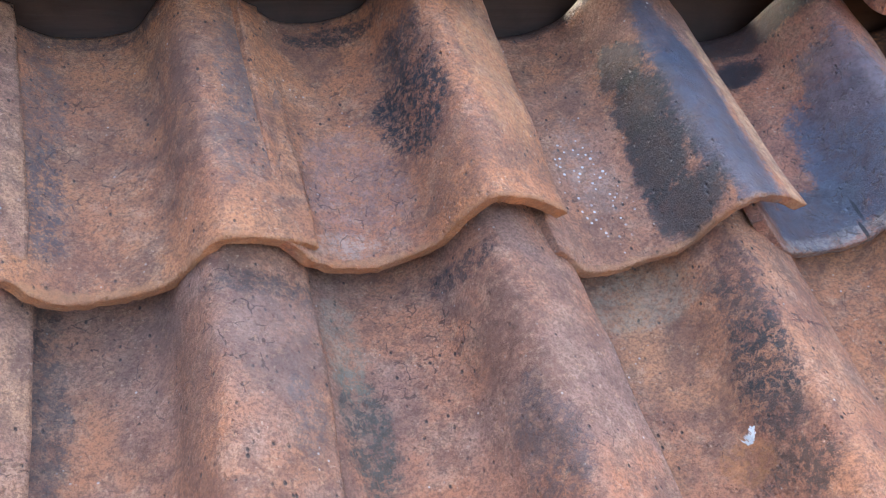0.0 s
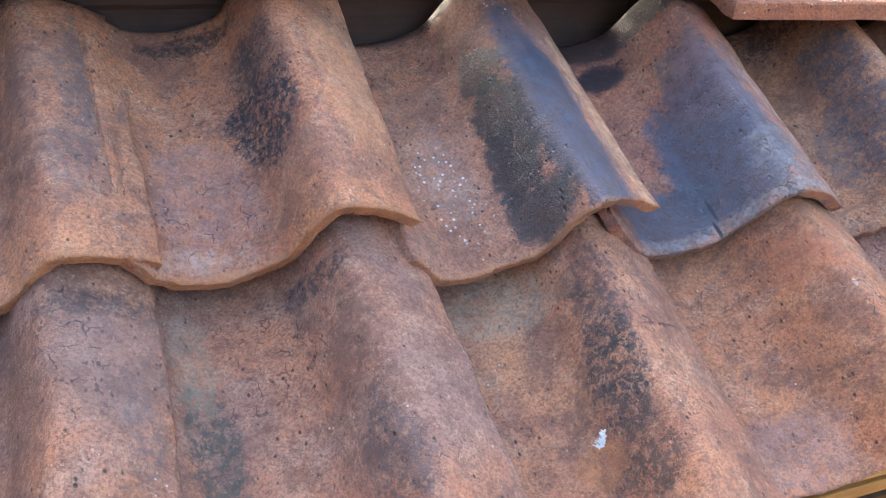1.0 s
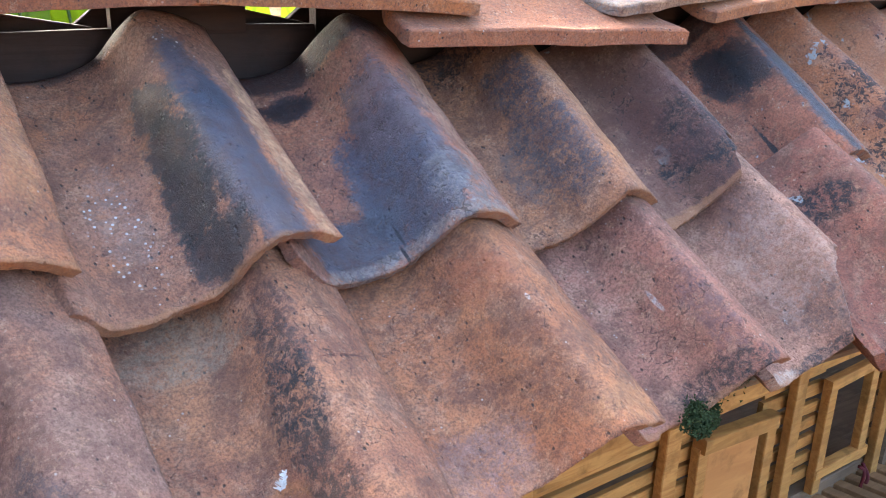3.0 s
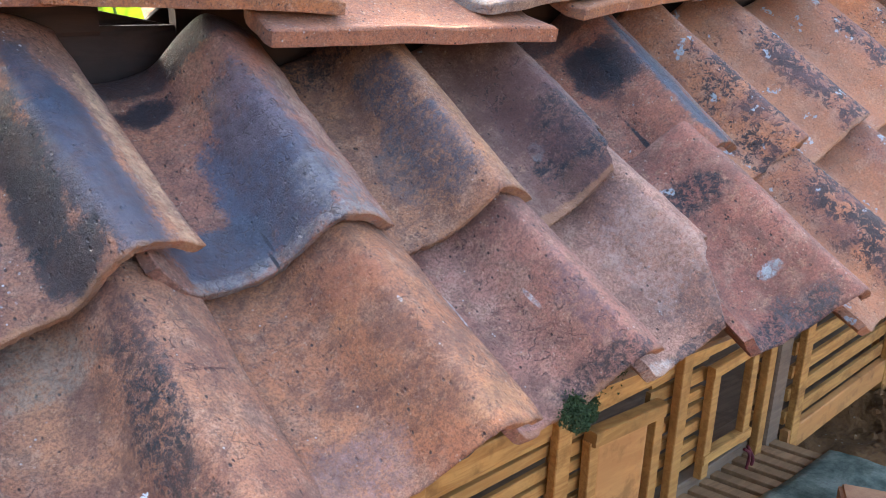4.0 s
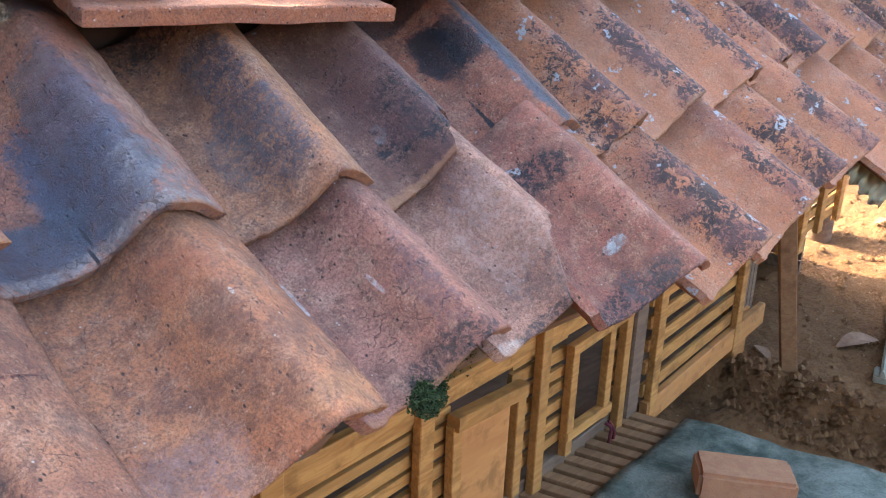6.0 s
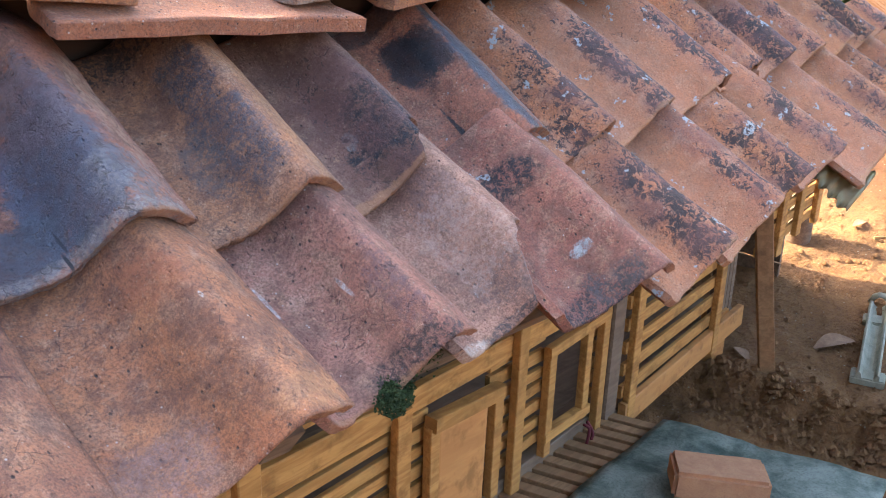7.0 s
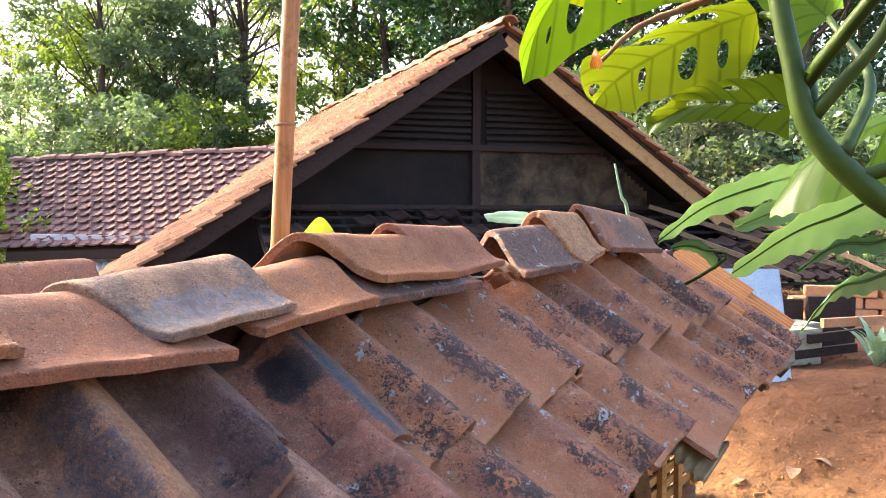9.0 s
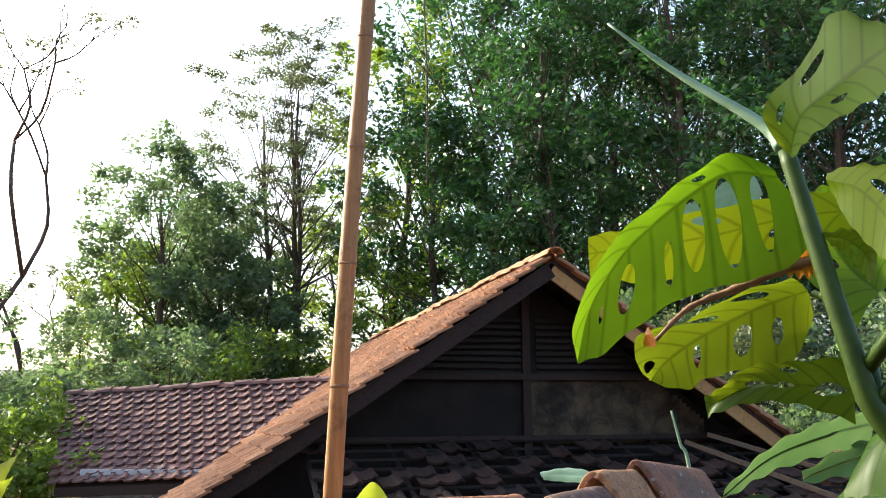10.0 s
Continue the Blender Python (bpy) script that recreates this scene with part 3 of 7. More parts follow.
UPPER = [
    (NEAR, -0.82, 0.0, -0.004, 7.0, 0.24, 0.95, 0.0, 0.0, 0.075, (), (), C_PLAIN),
    (NEAR, -0.60, 0.0, -0.004, 7.0, 0.24, 0.95, 0.0, 0.0, 0.075, (), (), C_PLAIN),
    # black bands at the heads: soot in the pan plus painted dark under the ridge
    (NEAR, -0.377, -0.001, -0.0084, 6.6, 0.24, 0.83, 0.039, -0.073, 0.083, (), (), clay("clay_u_a", (0.52, 0.235, 0.115), (0.40, 0.165, 0.09), stains_and_shade=(((-0.03, 0.20), (0.028, 0.08), ASHY, 0.62), ((-0.048, 0.10), (0.03, 0.05), ASHY, 0.55), ((-0.216, 0.09), (0.026, 0.07), (0.085, 0.07, 0.075), 0.85), ((-0.205, 0.20), (0.02, 0.07), ASHY, 0.6), ((-0.088, 0.14), (0.022, 0.08), UMBER, 0.8), ((-0.108, 0.085), (0.02, 0.035), UMBER, 0.65), ((-0.15, 0.295), (0.12, 0.016), BLACK, 0.6)))),
    (NEAR, -0.161, 0.012, 0.002, 5.7, 0.244, 1.01, 0.017, -0.022, 0.046, (), (), clay("clay_u_b", (0.54, 0.225, 0.10), (0.42, 0.165, 0.085), stains_and_shade=(((-0.172, 0.08), (0.05, 0.075), LILAC, 0.4), ((-0.092, 0.05), (0.03, 0.05), UMBER, 0.5), ((-0.108, 0.135), (0.03, 0.056), BLACK, 0.97), ((-0.112, 0.205), (0.016, 0.03), (0.05, 0.04, 0.04), 0.8), ((-0.098, 0.215), (0.014, 0.03), (0.05, 0.04, 0.04), 0.75), ((-0.155, 0.27), (0.05, 0.014), BLACK, 0.85), ((-0.12, 0.305), (0.09, 0.014), BLACK, 0.55), ((-0.20, 0.02), (0.05, 0.014), (0.48, 0.38, 0.30), 0.35), ((-0.03, 0.15), (0.03, 0.10), FRESH, 0.45)), sheen=0.7, cracks=(((-0.17, 0.06), (0.06, 0.05)), ((-0.16, 0.2), (0.05, 0.015))))),
    # blue-grey marks: burnt glaze, with the sky's reflection put into the colour
    (NEAR, 0.069, 0.007, -0.002, 8.8, 0.244, 0.91, 0.018, 0.03, 0.063, (), (), clay("clay_u_c", (0.48, 0.2, 0.1), RED, stains_and_shade=(((-0.062, 0.10), (0.036, 0.13), (0.045, 0.060, 0.092), 0.88), ((-0.064, 0.21), (0.025, 0.06), (0.045, 0.060, 0.092), 0.75), ((-0.104, 0.20), (0.018, 0.03), BLACK, 0.85), ((-0.102, 0.15), (0.02, 0.04), BLACK, 0.92), ((-0.108, 0.09), (0.022, 0.05), BLACK, 0.97), ((-0.106, 0.03), (0.026, 0.035), BLACK, 0.9), ((-0.015, 0.10), (0.013, 0.13), (0.50, 0.29, 0.16), 0.85), ((-0.14, 0.305), (0.09, 0.016), BLACK, 0.65), ((-0.165, 0.11), (0.025, 0.07), (0.42, 0.36, 0.33), 0.22)), sheen=0.29, specks=(((-0.168, 0.09), (0.03, 0.08)), ((-0.06, 0.255), (0.02, 0.02))))),
    # again dark glaze tinted blue to carry the reflected sky
    (NEAR, 0.269, -0.009, -0.006, 5.2, 0.25, 1.08, -0.032, -0.028, 0.074, (), (), clay("clay_u_d", (0.46, 0.18, 0.10), (0.33, 0.15, 0.115), stains_and_shade=(((-0.10, 0.085), (0.05, 0.10), (0.055, 0.070, 0.108), 0.93), ((-0.165, 0.045), (0.06, 0.04), (0.060, 0.072, 0.10), 0.9), ((-0.09, 0.17), (0.03, 0.06), (0.11, 0.08, 0.095), 0.8), ((-0.055, 0.05), (0.045, 0.05), (0.16, 0.155, 0.16), 0.8), ((-0.06, 0.15), (0.03, 0.08), (0.14, 0.11, 0.12), 0.6), ((-0.025, 0.16), (0.02, 0.12), (0.44, 0.26, 0.17), 0.7), ((-0.13, 0.008), (0.11, 0.014), (0.30, 0.26, 0.23), 0.6), ((-0.155, 0.235), (0.035, 0.02), BLACK, 0.92), ((-0.128, 0.012), (0.0016, 0.016), BLACK, 0.95), ((-0.124, 0.036), (0.0012, 0.014), BLACK, 0.8), ((-0.12, 0.285), (0.12, 0.024), BLACK, 0.85)), sheen=0.29, cracks=(((-0.09, 0.1), (0.12, 0.12)),))),
    (NEAR, 0.459, -0.007, -0.009, 5.7, 0.228, 1.03, -0.02, 0.0, 0.072, (), (), clay("clay_u_e", (0.53, 0.24, 0.11), (0.33, 0.16, 0.10), stains_and_shade=(((-0.115, 0.22), (0.05, 0.06), UMBER, 0.55), ((-0.092, 0.11), (0.022, 0.07), (0.075, 0.068, 0.08), 0.85), ((-0.088, 0.20), (0.02, 0.04), (0.075, 0.068, 0.08), 0.85), ((-0.094, 0.055), (0.022, 0.028), (0.08, 0.065, 0.07), 0.7), ((-0.118, 0.10), (0.02, 0.04), ASHY, 0.7), ((-0.074, 0.09), (0.012, 0.06), (0.12, 0.10, 0.11), 0.6), ((-0.12, 0.285), (0.11, 0.03), BLACK, 0.85), ((-0.03, 0.12), (0.026, 0.16), FRESH, 0.5)), sheen=0.6)),
    (NEAR, 0.652, 0.011, -0.013, 10.2, 0.225, 0.94, 0.066, -0.06, 0.066, (), ((0.0, 0.0), (0.635, 0.0), (0.66, 0.012), (0.675, 0.026), (0.71, 0.032), (0.725, 0.055), (1.0, 0.058)), clay("clay_u_f", DUSK, (0.2, 0.095, 0.07), 0.35, 0.4, stains_and_shade=(((-0.08, 0.20), (0.08, 0.08), UMBER, 0.55), ((-0.09, 0.035), (0.036, 0.06), BLACK, 1.0), ((-0.075, 0.08), (0.03, 0.06), BLACK, 0.85), ((-0.115, 0.02), (0.03, 0.02), UMBER, 0.8), ((-0.109, 0.08), (0.007, 0.016), (0.30, 0.28, 0.27), 0.6)), sheen=0.7)),
    # long blue mark beside the roll paints a line of sky sheen
    (NEAR, 0.861, 0.009, -0.011, 6.3, 0.24, 0.91, -0.024, 0.102, 0.049, (), (), clay("clay_u_g", (0.40, 0.165, 0.11), (0.42, 0.15, 0.09), 0.0, 0.3, stains_and_shade=(((-0.111, 0.20), (0.022, 0.05), BLACK, 0.92), ((-0.09, 0.195), (0.016, 0.05), BLACK, 0.85), ((-0.062, 0.13), (0.017, 0.17), (0.05, 0.06, 0.08), 0.96), ((-0.02, 0.12), (0.035, 0.17), (0.10, 0.07, 0.06), 0.7), ((-0.116, 0.06), (0.0022, 0.06), BLACK, 0.95), ((-0.114, 0.03), (0.008, 0.014), BLACK, 0.85), ((-0.11, 0.29), (0.1, 0.025), BLACK, 0.7)), sheen=0.28)),
]
for i, (s, v) in enumerate(((0.155, -0.019), (0.402, 0.0), (0.675, 0.012), (0.88, 0.03), (1.08, 0.032), (1.32, 0.035), (1.56, 0.04), (1.77, 0.044), (2.01, 0.052))):
    UPPER.append((FAR, s, v, -0.002, 8.0 + 1.5 * math.sin(i * 2.1), None, 0.95 + 0.08 * math.sin(i * 3.7), 0.04 * math.sin(i * 1.3), 0.03 * math.sin(i * 2.7), 0.066, (), (), C_OLD[i % 3]))
LOWER = [
    (NEAR, -0.80, -0.25, 0.0, 4.0, 0.24, 1.0, 0.0, 0.0, 0.138, (), (), C_PLAIN),
    (NEAR, -0.585, -0.25, 0.0, 4.0, 0.24, 1.0, 0.0, 0.0, 0.138, (), (), C_PLAIN),
    # narrow dark bands just below the upper course's lips
    (NEAR, -0.374, -0.25, 0.0, 3.0, 0.245, 1.0, 0.0, 0.0, 0.138, (), (), clay("clay_l_a", (0.46, 0.20, 0.105), DUSK, stains_and_shade=(((-0.046, 0.215), (0.05, 0.014), (0.05, 0.04, 0.038), 0.75), ((-0.039, 0.16), (0.04, 0.06), (0.2, 0.13, 0.11), 0.5), ((-0.215, 0.15), (0.022, 0.10), (0.08, 0.065, 0.06), 0.75), ((-0.235, 0.21), (0.02, 0.03), BLACK, 0.8), ((-0.10, 0.13), (0.02, 0.09), UMBER, 0.65), ((-0.021, 0.10), (0.016, 0.04), ASHY, 0.6)))),
    (NEAR, -0.132, -0.248, 0.002, 6.2, 0.25, 1.0, 0.0, 0.0, 0.141, (), (), clay("clay_l_b", (0.45, 0.19, 0.105), DUSK, stains_and_shade=(((-0.085, 0.14), (0.022, 0.12), UMBER, 0.85), ((-0.09, 0.06), (0.024, 0.06), (0.09, 0.065, 0.065), 0.75), ((-0.208, 0.12), (0.022, 0.07), (0.05, 0.055, 0.045), 0.85), ((-0.10, 0.235), (0.03, 0.014), BLACK, 0.7), ((-0.21, 0.20), (0.02, 0.05), (0.30, 0.27, 0.20), 0.4)))),
    (NEAR, 0.078, -0.278, -0.005, 2.8, 0.25, 1.0, 0.0, 0.0, 0.154, (), (), clay("clay_l_c", (0.52, 0.245, 0.13), (0.38, 0.16, 0.095), stains_and_shade=(((-0.085, 0.235), (0.022, 0.03), (0.10, 0.05, 0.04), 0.85), ((-0.09, 0.19), (0.02, 0.04), (0.06, 0.04, 0.038), 0.85), ((-0.092, 0.15), (0.02, 0.04), BLACK, 0.9), ((-0.10, 0.105), (0.018, 0.03), BLACK, 0.8), ((-0.105, 0.06), (0.022, 0.03), (0.05, 0.035, 0.03), 0.85), ((-0.125, 0.075), (0.02, 0.02), (0.46, 0.19, 0.07), 0.6), ((-0.155, 0.245), (0.05, 0.04), (0.40, 0.34, 0.25), 0.4), ((-0.045, 0.171), (0.028, 0.0013), (0.10, 0.025, 0.015), 0.95)), cracks=(((-0.045, 0.171), (0.04, 0.012)),))),
    (NEAR, 0.301, -0.253, 0.009, 6.3, 0.262, 1.09, -0.03, -0.014, 0.15, (), (), clay("clay_l_d", (0.54, 0.24, 0.115), (0.44, 0.175, 0.085), stains_and_shade=(((-0.098, 0.20), (0.025, 0.03), (0.34, 0.12, 0.06), 0.7), ((-0.095, 0.14), (0.016, 0.04), UMBER, 0.6), ((-0.096, 0.075), (0.02, 0.035), UMBER, 0.7), ((-0.18, 0.045), (0.06, 0.04), (0.26, 0.17, 0.165), 0.5), ((-0.082, 0.154), (0.002, 0.0045), WHITE, 0.95), ((-0.05, 0.03), (0.05, 0.02), FRESH, 0.5)))),
    (NEAR, 0.498, -0.228, -0.001, 7.2, 0.232, 1.04, 0.009, -0.009, 0.132, (), (), clay("clay_l_e", (0.44, 0.22, 0.17), (0.36, 0.15, 0.11), 0.0, 0.3, stains_and_shade=(((-0.095, 0.012), (0.04, 0.022), BLACK, 0.85), ((-0.08, 0.075), (0.014, 0.05), (0.16, 0.09, 0.09), 0.75), ((-0.07, 0.115), (0.012, 0.05), (0.14, 0.085, 0.085), 0.6), ((-0.158, 0.155), (0.0025, 0.028), WHITE, 0.7), ((-0.099, 0.118), (0.0012, 0.014), WHITE, 0.6)), sheen=0.7, cracks=(((-0.09, 0.08), (0.06, 0.07)),))),
    (NEAR, 0.702, -0.210, 0.001, 9.8, 0.245, 1.0, 0.002, 0.0, 0.136, (), ((0.0, 0.0), (0.57, 0.0), (0.60, 0.026), (0.63, 0.048), (0.665, 0.076), (0.70, 0.082), (0.75, 0.094), (1.0, 0.10)), clay("clay_l_f", (0.48, 0.27, 0.20), (0.40, 0.20, 0.145), 0.0, 0.3, stains_and_shade=(((-0.095, 0.18), (0.02, 0.05), (0.20, 0.13, 0.12), 0.6), ((-0.10, 0.05), (0.03, 0.04), ASHY, 0.55), ((-0.12, 0.004), (0.05, 0.01), (0.05, 0.042, 0.04), 0.9), ((-0.10, 0.12), (0.04, 0.07), (0.46, 0.32, 0.26), 0.5), ((-0.21, 0.004), (0.04, 0.012), (0.60, 0.46, 0.38), 0.8)))),
    (FAR, 0.001, -0.256, 0.003, 1.5, 0.256, 0.97, -0.05, 0.022, 0.118, (), (), clay("clay_l_g", (0.38, 0.145, 0.10), (0.30, 0.115, 0.085), 0.0, 0.2, stains_and_shade=(((-0.116, 0.225), (0.03, 0.03), BLACK, 0.95), ((-0.152, 0.02), (0.07, 0.03), BLACK, 0.95), ((-0.116, 0.091), (0.009, 0.011), (0.34, 0.38, 0.40), 0.9), ((-0.115, 0.03), (0.03, 0.025), ASHY, 0.6)), sheen=0.7)),
]
for i, (s, v) in enumerate(((0.207, -0.26), (0.455, -0.241), (0.63, -0.23), (0.88, -0.217), (1.17, -0.245), (1.39, -0.232), (1.61, -0.224), (1.82, -0.213), (2.0, -0.20), (2.19, -0.197))):
    LOWER.append((FAR, s, v, 0.0, 8.0 + 1.5 * math.sin(i * 1.7 + 1), None, 0.95 + 0.08 * math.sin(i * 2.9), 0.04 * math.sin(i * 1.9), 0.03 * math.sin(i * 2.3), 0.11, (), (), C_OLD[(i + 1) % 3]))
for course, rows in (("upper", UPPER), ("lower", LOWER)):
    last = None
    for i, (plane, s, v, lift, lean, wide, tall, skew, cant, tilt, chips, broken, material) in enumerate(rows):
        here = plane.o + plane.d * s
        gap = 0.215 if last is None else (here - last).length
        last = here
        near = i < 11
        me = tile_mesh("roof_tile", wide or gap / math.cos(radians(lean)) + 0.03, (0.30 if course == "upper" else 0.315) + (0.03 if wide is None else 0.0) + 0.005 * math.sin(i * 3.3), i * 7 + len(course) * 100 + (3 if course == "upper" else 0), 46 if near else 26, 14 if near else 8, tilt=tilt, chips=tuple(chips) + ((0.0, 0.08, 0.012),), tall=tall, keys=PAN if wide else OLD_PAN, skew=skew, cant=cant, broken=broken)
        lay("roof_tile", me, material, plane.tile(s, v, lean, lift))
# dark boards added for the shaded hollow under the ridge, but for two small holes
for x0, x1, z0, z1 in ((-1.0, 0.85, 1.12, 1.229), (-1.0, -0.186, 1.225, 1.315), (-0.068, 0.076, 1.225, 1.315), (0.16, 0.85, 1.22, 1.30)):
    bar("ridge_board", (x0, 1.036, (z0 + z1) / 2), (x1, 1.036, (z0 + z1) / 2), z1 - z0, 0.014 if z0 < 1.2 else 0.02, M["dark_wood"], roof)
# added split boards behind them leave the holes slanted
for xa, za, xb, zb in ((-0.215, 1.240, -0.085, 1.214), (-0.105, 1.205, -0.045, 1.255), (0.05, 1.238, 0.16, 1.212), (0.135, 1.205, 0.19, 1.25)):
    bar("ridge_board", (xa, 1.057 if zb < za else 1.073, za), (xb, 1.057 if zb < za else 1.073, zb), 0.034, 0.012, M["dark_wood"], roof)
# the slope behind the ridge
for plane, first, count in ((Plane((0.85, 1.31, 1.040), (-1, 0, 0)), 0.05, 8), (Plane((0.85 - 0.05, 1.31, 1.066), (-1, -BEND, 0)), -2.3, 11)):
    for i in range(count):
        for v in (0.0, -0.25):
            lay("roof_tile", tile_mesh("roof_tile", 0.243, 0.315, 900 + i * 3 + int(v * 4), 14, 6), C_OLD[i % 3], plane.tile(first + 0.212 * i + 0.21, v, 8.0))

# new ribbed tiles patch the far end
def ribbed_tile(s0, v0):
    verts, faces, n = [], [], 40
    for y in (0.0, 0.1, 0.2, 0.3):
        for dz in (0.0, -0.011):
            verts += [(-0.25 * i / n, y, dz - 0.085 * y + 0.012 * max(0.0, math.sin(2 * math.pi * i / 8)) ** 0.6 + 0.001 * math.sin(i * 5 + y * 40)) for i in range(n + 1)]
    w = n + 1
    for r in range(3):
        k = r * 2 * w
        for i in range(n):
            faces += [(k + i, k + 2 * w + i, k + 2 * w + i + 1, k + i + 1), (k + w + i, k + w + i + 1, k + 3 * w + i + 1, k + 3 * w + i)]
        faces += [(k, k + w, k + 3 * w, k + 2 * w), (k + n, k + 2 * w + n, k + 3 * w + n, k + w + n)]
    for i in range(n):
        faces += [(i, i + 1, w + i + 1, w + i), (6 * w + i, 7 * w + i, 7 * w + i + 1, 6 * w + i + 1)]
    ob = mesh_object("ribbed_tile", verts, faces, M["new_tile"], roof, "new orange ribbed tile")
    ob.matrix_basis = FAR.tile(s0, v0, 6.0, -0.012)


for s_, v_ in ((2.25, 0.02), (2.44, -0.115), (2.42, 0.07)):
    ribbed_tile(s_, v_)

# ridge: pantiles laid over the crest, one lapping the next
CREST = [(0, 0.0), (0.16, 0.06), (0.34, 0.24), (0.52, 0.52), (0.7, 0.80), (0.85, 0.96), (1.0, 1.0), (1.14, 0.92), (1.3, 0.66), (1.46, 0.32), (1.6, 0.06), (1.74, -0.06), (1.9, -0.02)]


def ridge_tile(front_a, front_b, crest_a, crest_b, material, seed, end=1.7, thick=0.017, chip=0.0, hang=0.0, label=""):
    """A pantile along the ridge, from its front edge over the crest and down behind."""
    rnd = random.Random(seed)
    off = Vector((rnd.uniform(0, 50), rnd.uniform(0, 50), 0))
    fa, fb, ca, cb = Vector(front_a), Vector(front_b), Vector(crest_a), Vector(crest_b)
    base = (fa + fb + ca + cb) / 4
    na, nb = 30, 16
    us = [0, 0.012, 0.03] + [0.03 + 0.94 * (i + 1) / nb for i in range(nb - 1)] + [0.97, 0.988, 1]
    ws = [0, 0.015, 0.04] + [0.04 + (end - 0.08) * (i + 1) / na for i in range(na - 1)] + [end - 0.04, end - 0.015, end]
    top, low = [], []
    for g in us:
        f0, c0 = fa.lerp(fb, g), ca.lerp(cb, g)
        flat = Vector((c0.x - f0.x, c0.y - f0.y, 0))
        rise_ = c0.z - f0.z
        for f in ws:
            p = f0 + flat * f + UPZ * (rise_ * curve_at(CREST, f))
            p.z -= hang * rise_ * max(0.0, f - 1) ** 2
            p = p + (fb - fa) * (chip * max(0.0, f - 0.4) ** 2 * (1 - g))
            e = noise.noise(p * 12 + off) * 0.003 + noise.noise(p * 45 + off) * 0.0009
            p.z += e
            p += (fb - fa) * noise.noise(Vector((f * 7, 3.0, g)) + off) * 0.018 * (1 - 2 * g)
            p += flat * (noise.noise(Vector((g * 7, 9.0, f)) + off) * 0.03 * (1 - f))
            edge = min(g, 1 - g) * 0.3, min(f, end - f) * 0.14
            d = min(edge)
            drop = 0.003 - math.sqrt(max(0.0, 0.003 ** 2 - max(0.0, 0.003 - d) ** 2)) if d < 0.003 else 0.0
            slope = (curve_at(CREST, min(end, f + 0.02)) - curve_at(CREST, max(0.0, f - 0.02))) / (min(end, f + 0.02) - max(0.0, f - 0.02)) * rise_ / max(0.05, flat.length)
            n_ = (UPZ - flat.normalized() * slope).normalized()
            top.append(p - n_ * drop - base)
            low.append(p - n_ * (thick - drop * 0.4) - base)
    w, h = len(ws), len(us)
    k = w * h
    faces = []
    for j in range(h - 1):
        for i in range(w - 1):
            q = j * w + i
            faces.append((q, q + w, q + w + 1, q + 1))
            faces.append((k + q, k + q + 1, k + q + w + 1, k + q + w))
    rim = [i for i in range(w)] + [j * w + w - 1 for j in range(1, h)] + [(h - 1) * w + i for i in range(w - 2, -1, -1)] + [j * w for j in range(h - 2, 0, -1)]
    for p, q in zip(rim, rim[1:] + rim[:1]):
        faces.append((p, q, k + q, k + p))
    me = bpy.data.meshes.new("ridge_tile")
    me.from_pydata(top + low, [], faces)
    me.polygons.foreach_set("use_smooth", [True] * (len(faces) - len(rim)) + [False] * len(rim))
    me.materials.append(material)
    me.update()
    ob = new("ridge_tile", me)
    ob.parent, ob.location = roof, base
    if label:
        ob["label"] = label
    return ob


C_RIDGE = clay("clay_ridge", (0.52, 0.205, 0.072), (0.40, 0.15, 0.058), 0.0, 0.0, worn=0.0, dusty=0.1, grime=0.55)
C_ASH = clay("clay_ash", (0.44, 0.27, 0.17), (0.36, 0.21, 0.13), 0.0, 0.0, stains_and_shade=(((0.02, -0.03), (0.16, 0.035), (0.17, 0.18, 0.21), 0.85), ((-0.1, -0.05), (0.05, 0.04), (0.2, 0.19, 0.18), 0.8), ((-0.12, 0.02), (0.03, 0.07), (0.05, 0.04, 0.04), 0.7), ((0.12, 0.02), (0.03, 0.05), (0.08, 0.07, 0.07), 0.7)), worn=0.0, dusty=0.15)
C_PINK = clay("clay_pink", (0.45, 0.17, 0.078), (0.36, 0.13, 0.062), worn=0.0, dusty=0.1, grime=0.6)
C_DARK = clay("clay_dark", (0.36, 0.15, 0.085), (0.24, 0.10, 0.07), 0.0, 0.8, stains_and_shade=(((0, 0), (0.2, 0.12), (0.05, 0.04, 0.036), 0.9),), worn=0.0, dusty=0.15)
C_DULL = clay("clay_dull", (0.40, 0.165, 0.09), (0.28, 0.12, 0.08), 0.0, 0.5, stains_and_shade=(((0.05, -0.02), (0.16, 0.05), (0.12, 0.07, 0.055), 0.8),), worn=0.0, dusty=0.15)
C_NEW = clay("clay_fresh", (0.58, 0.31, 0.14), (0.52, 0.26, 0.12), worn=0.0, dusty=0.15)
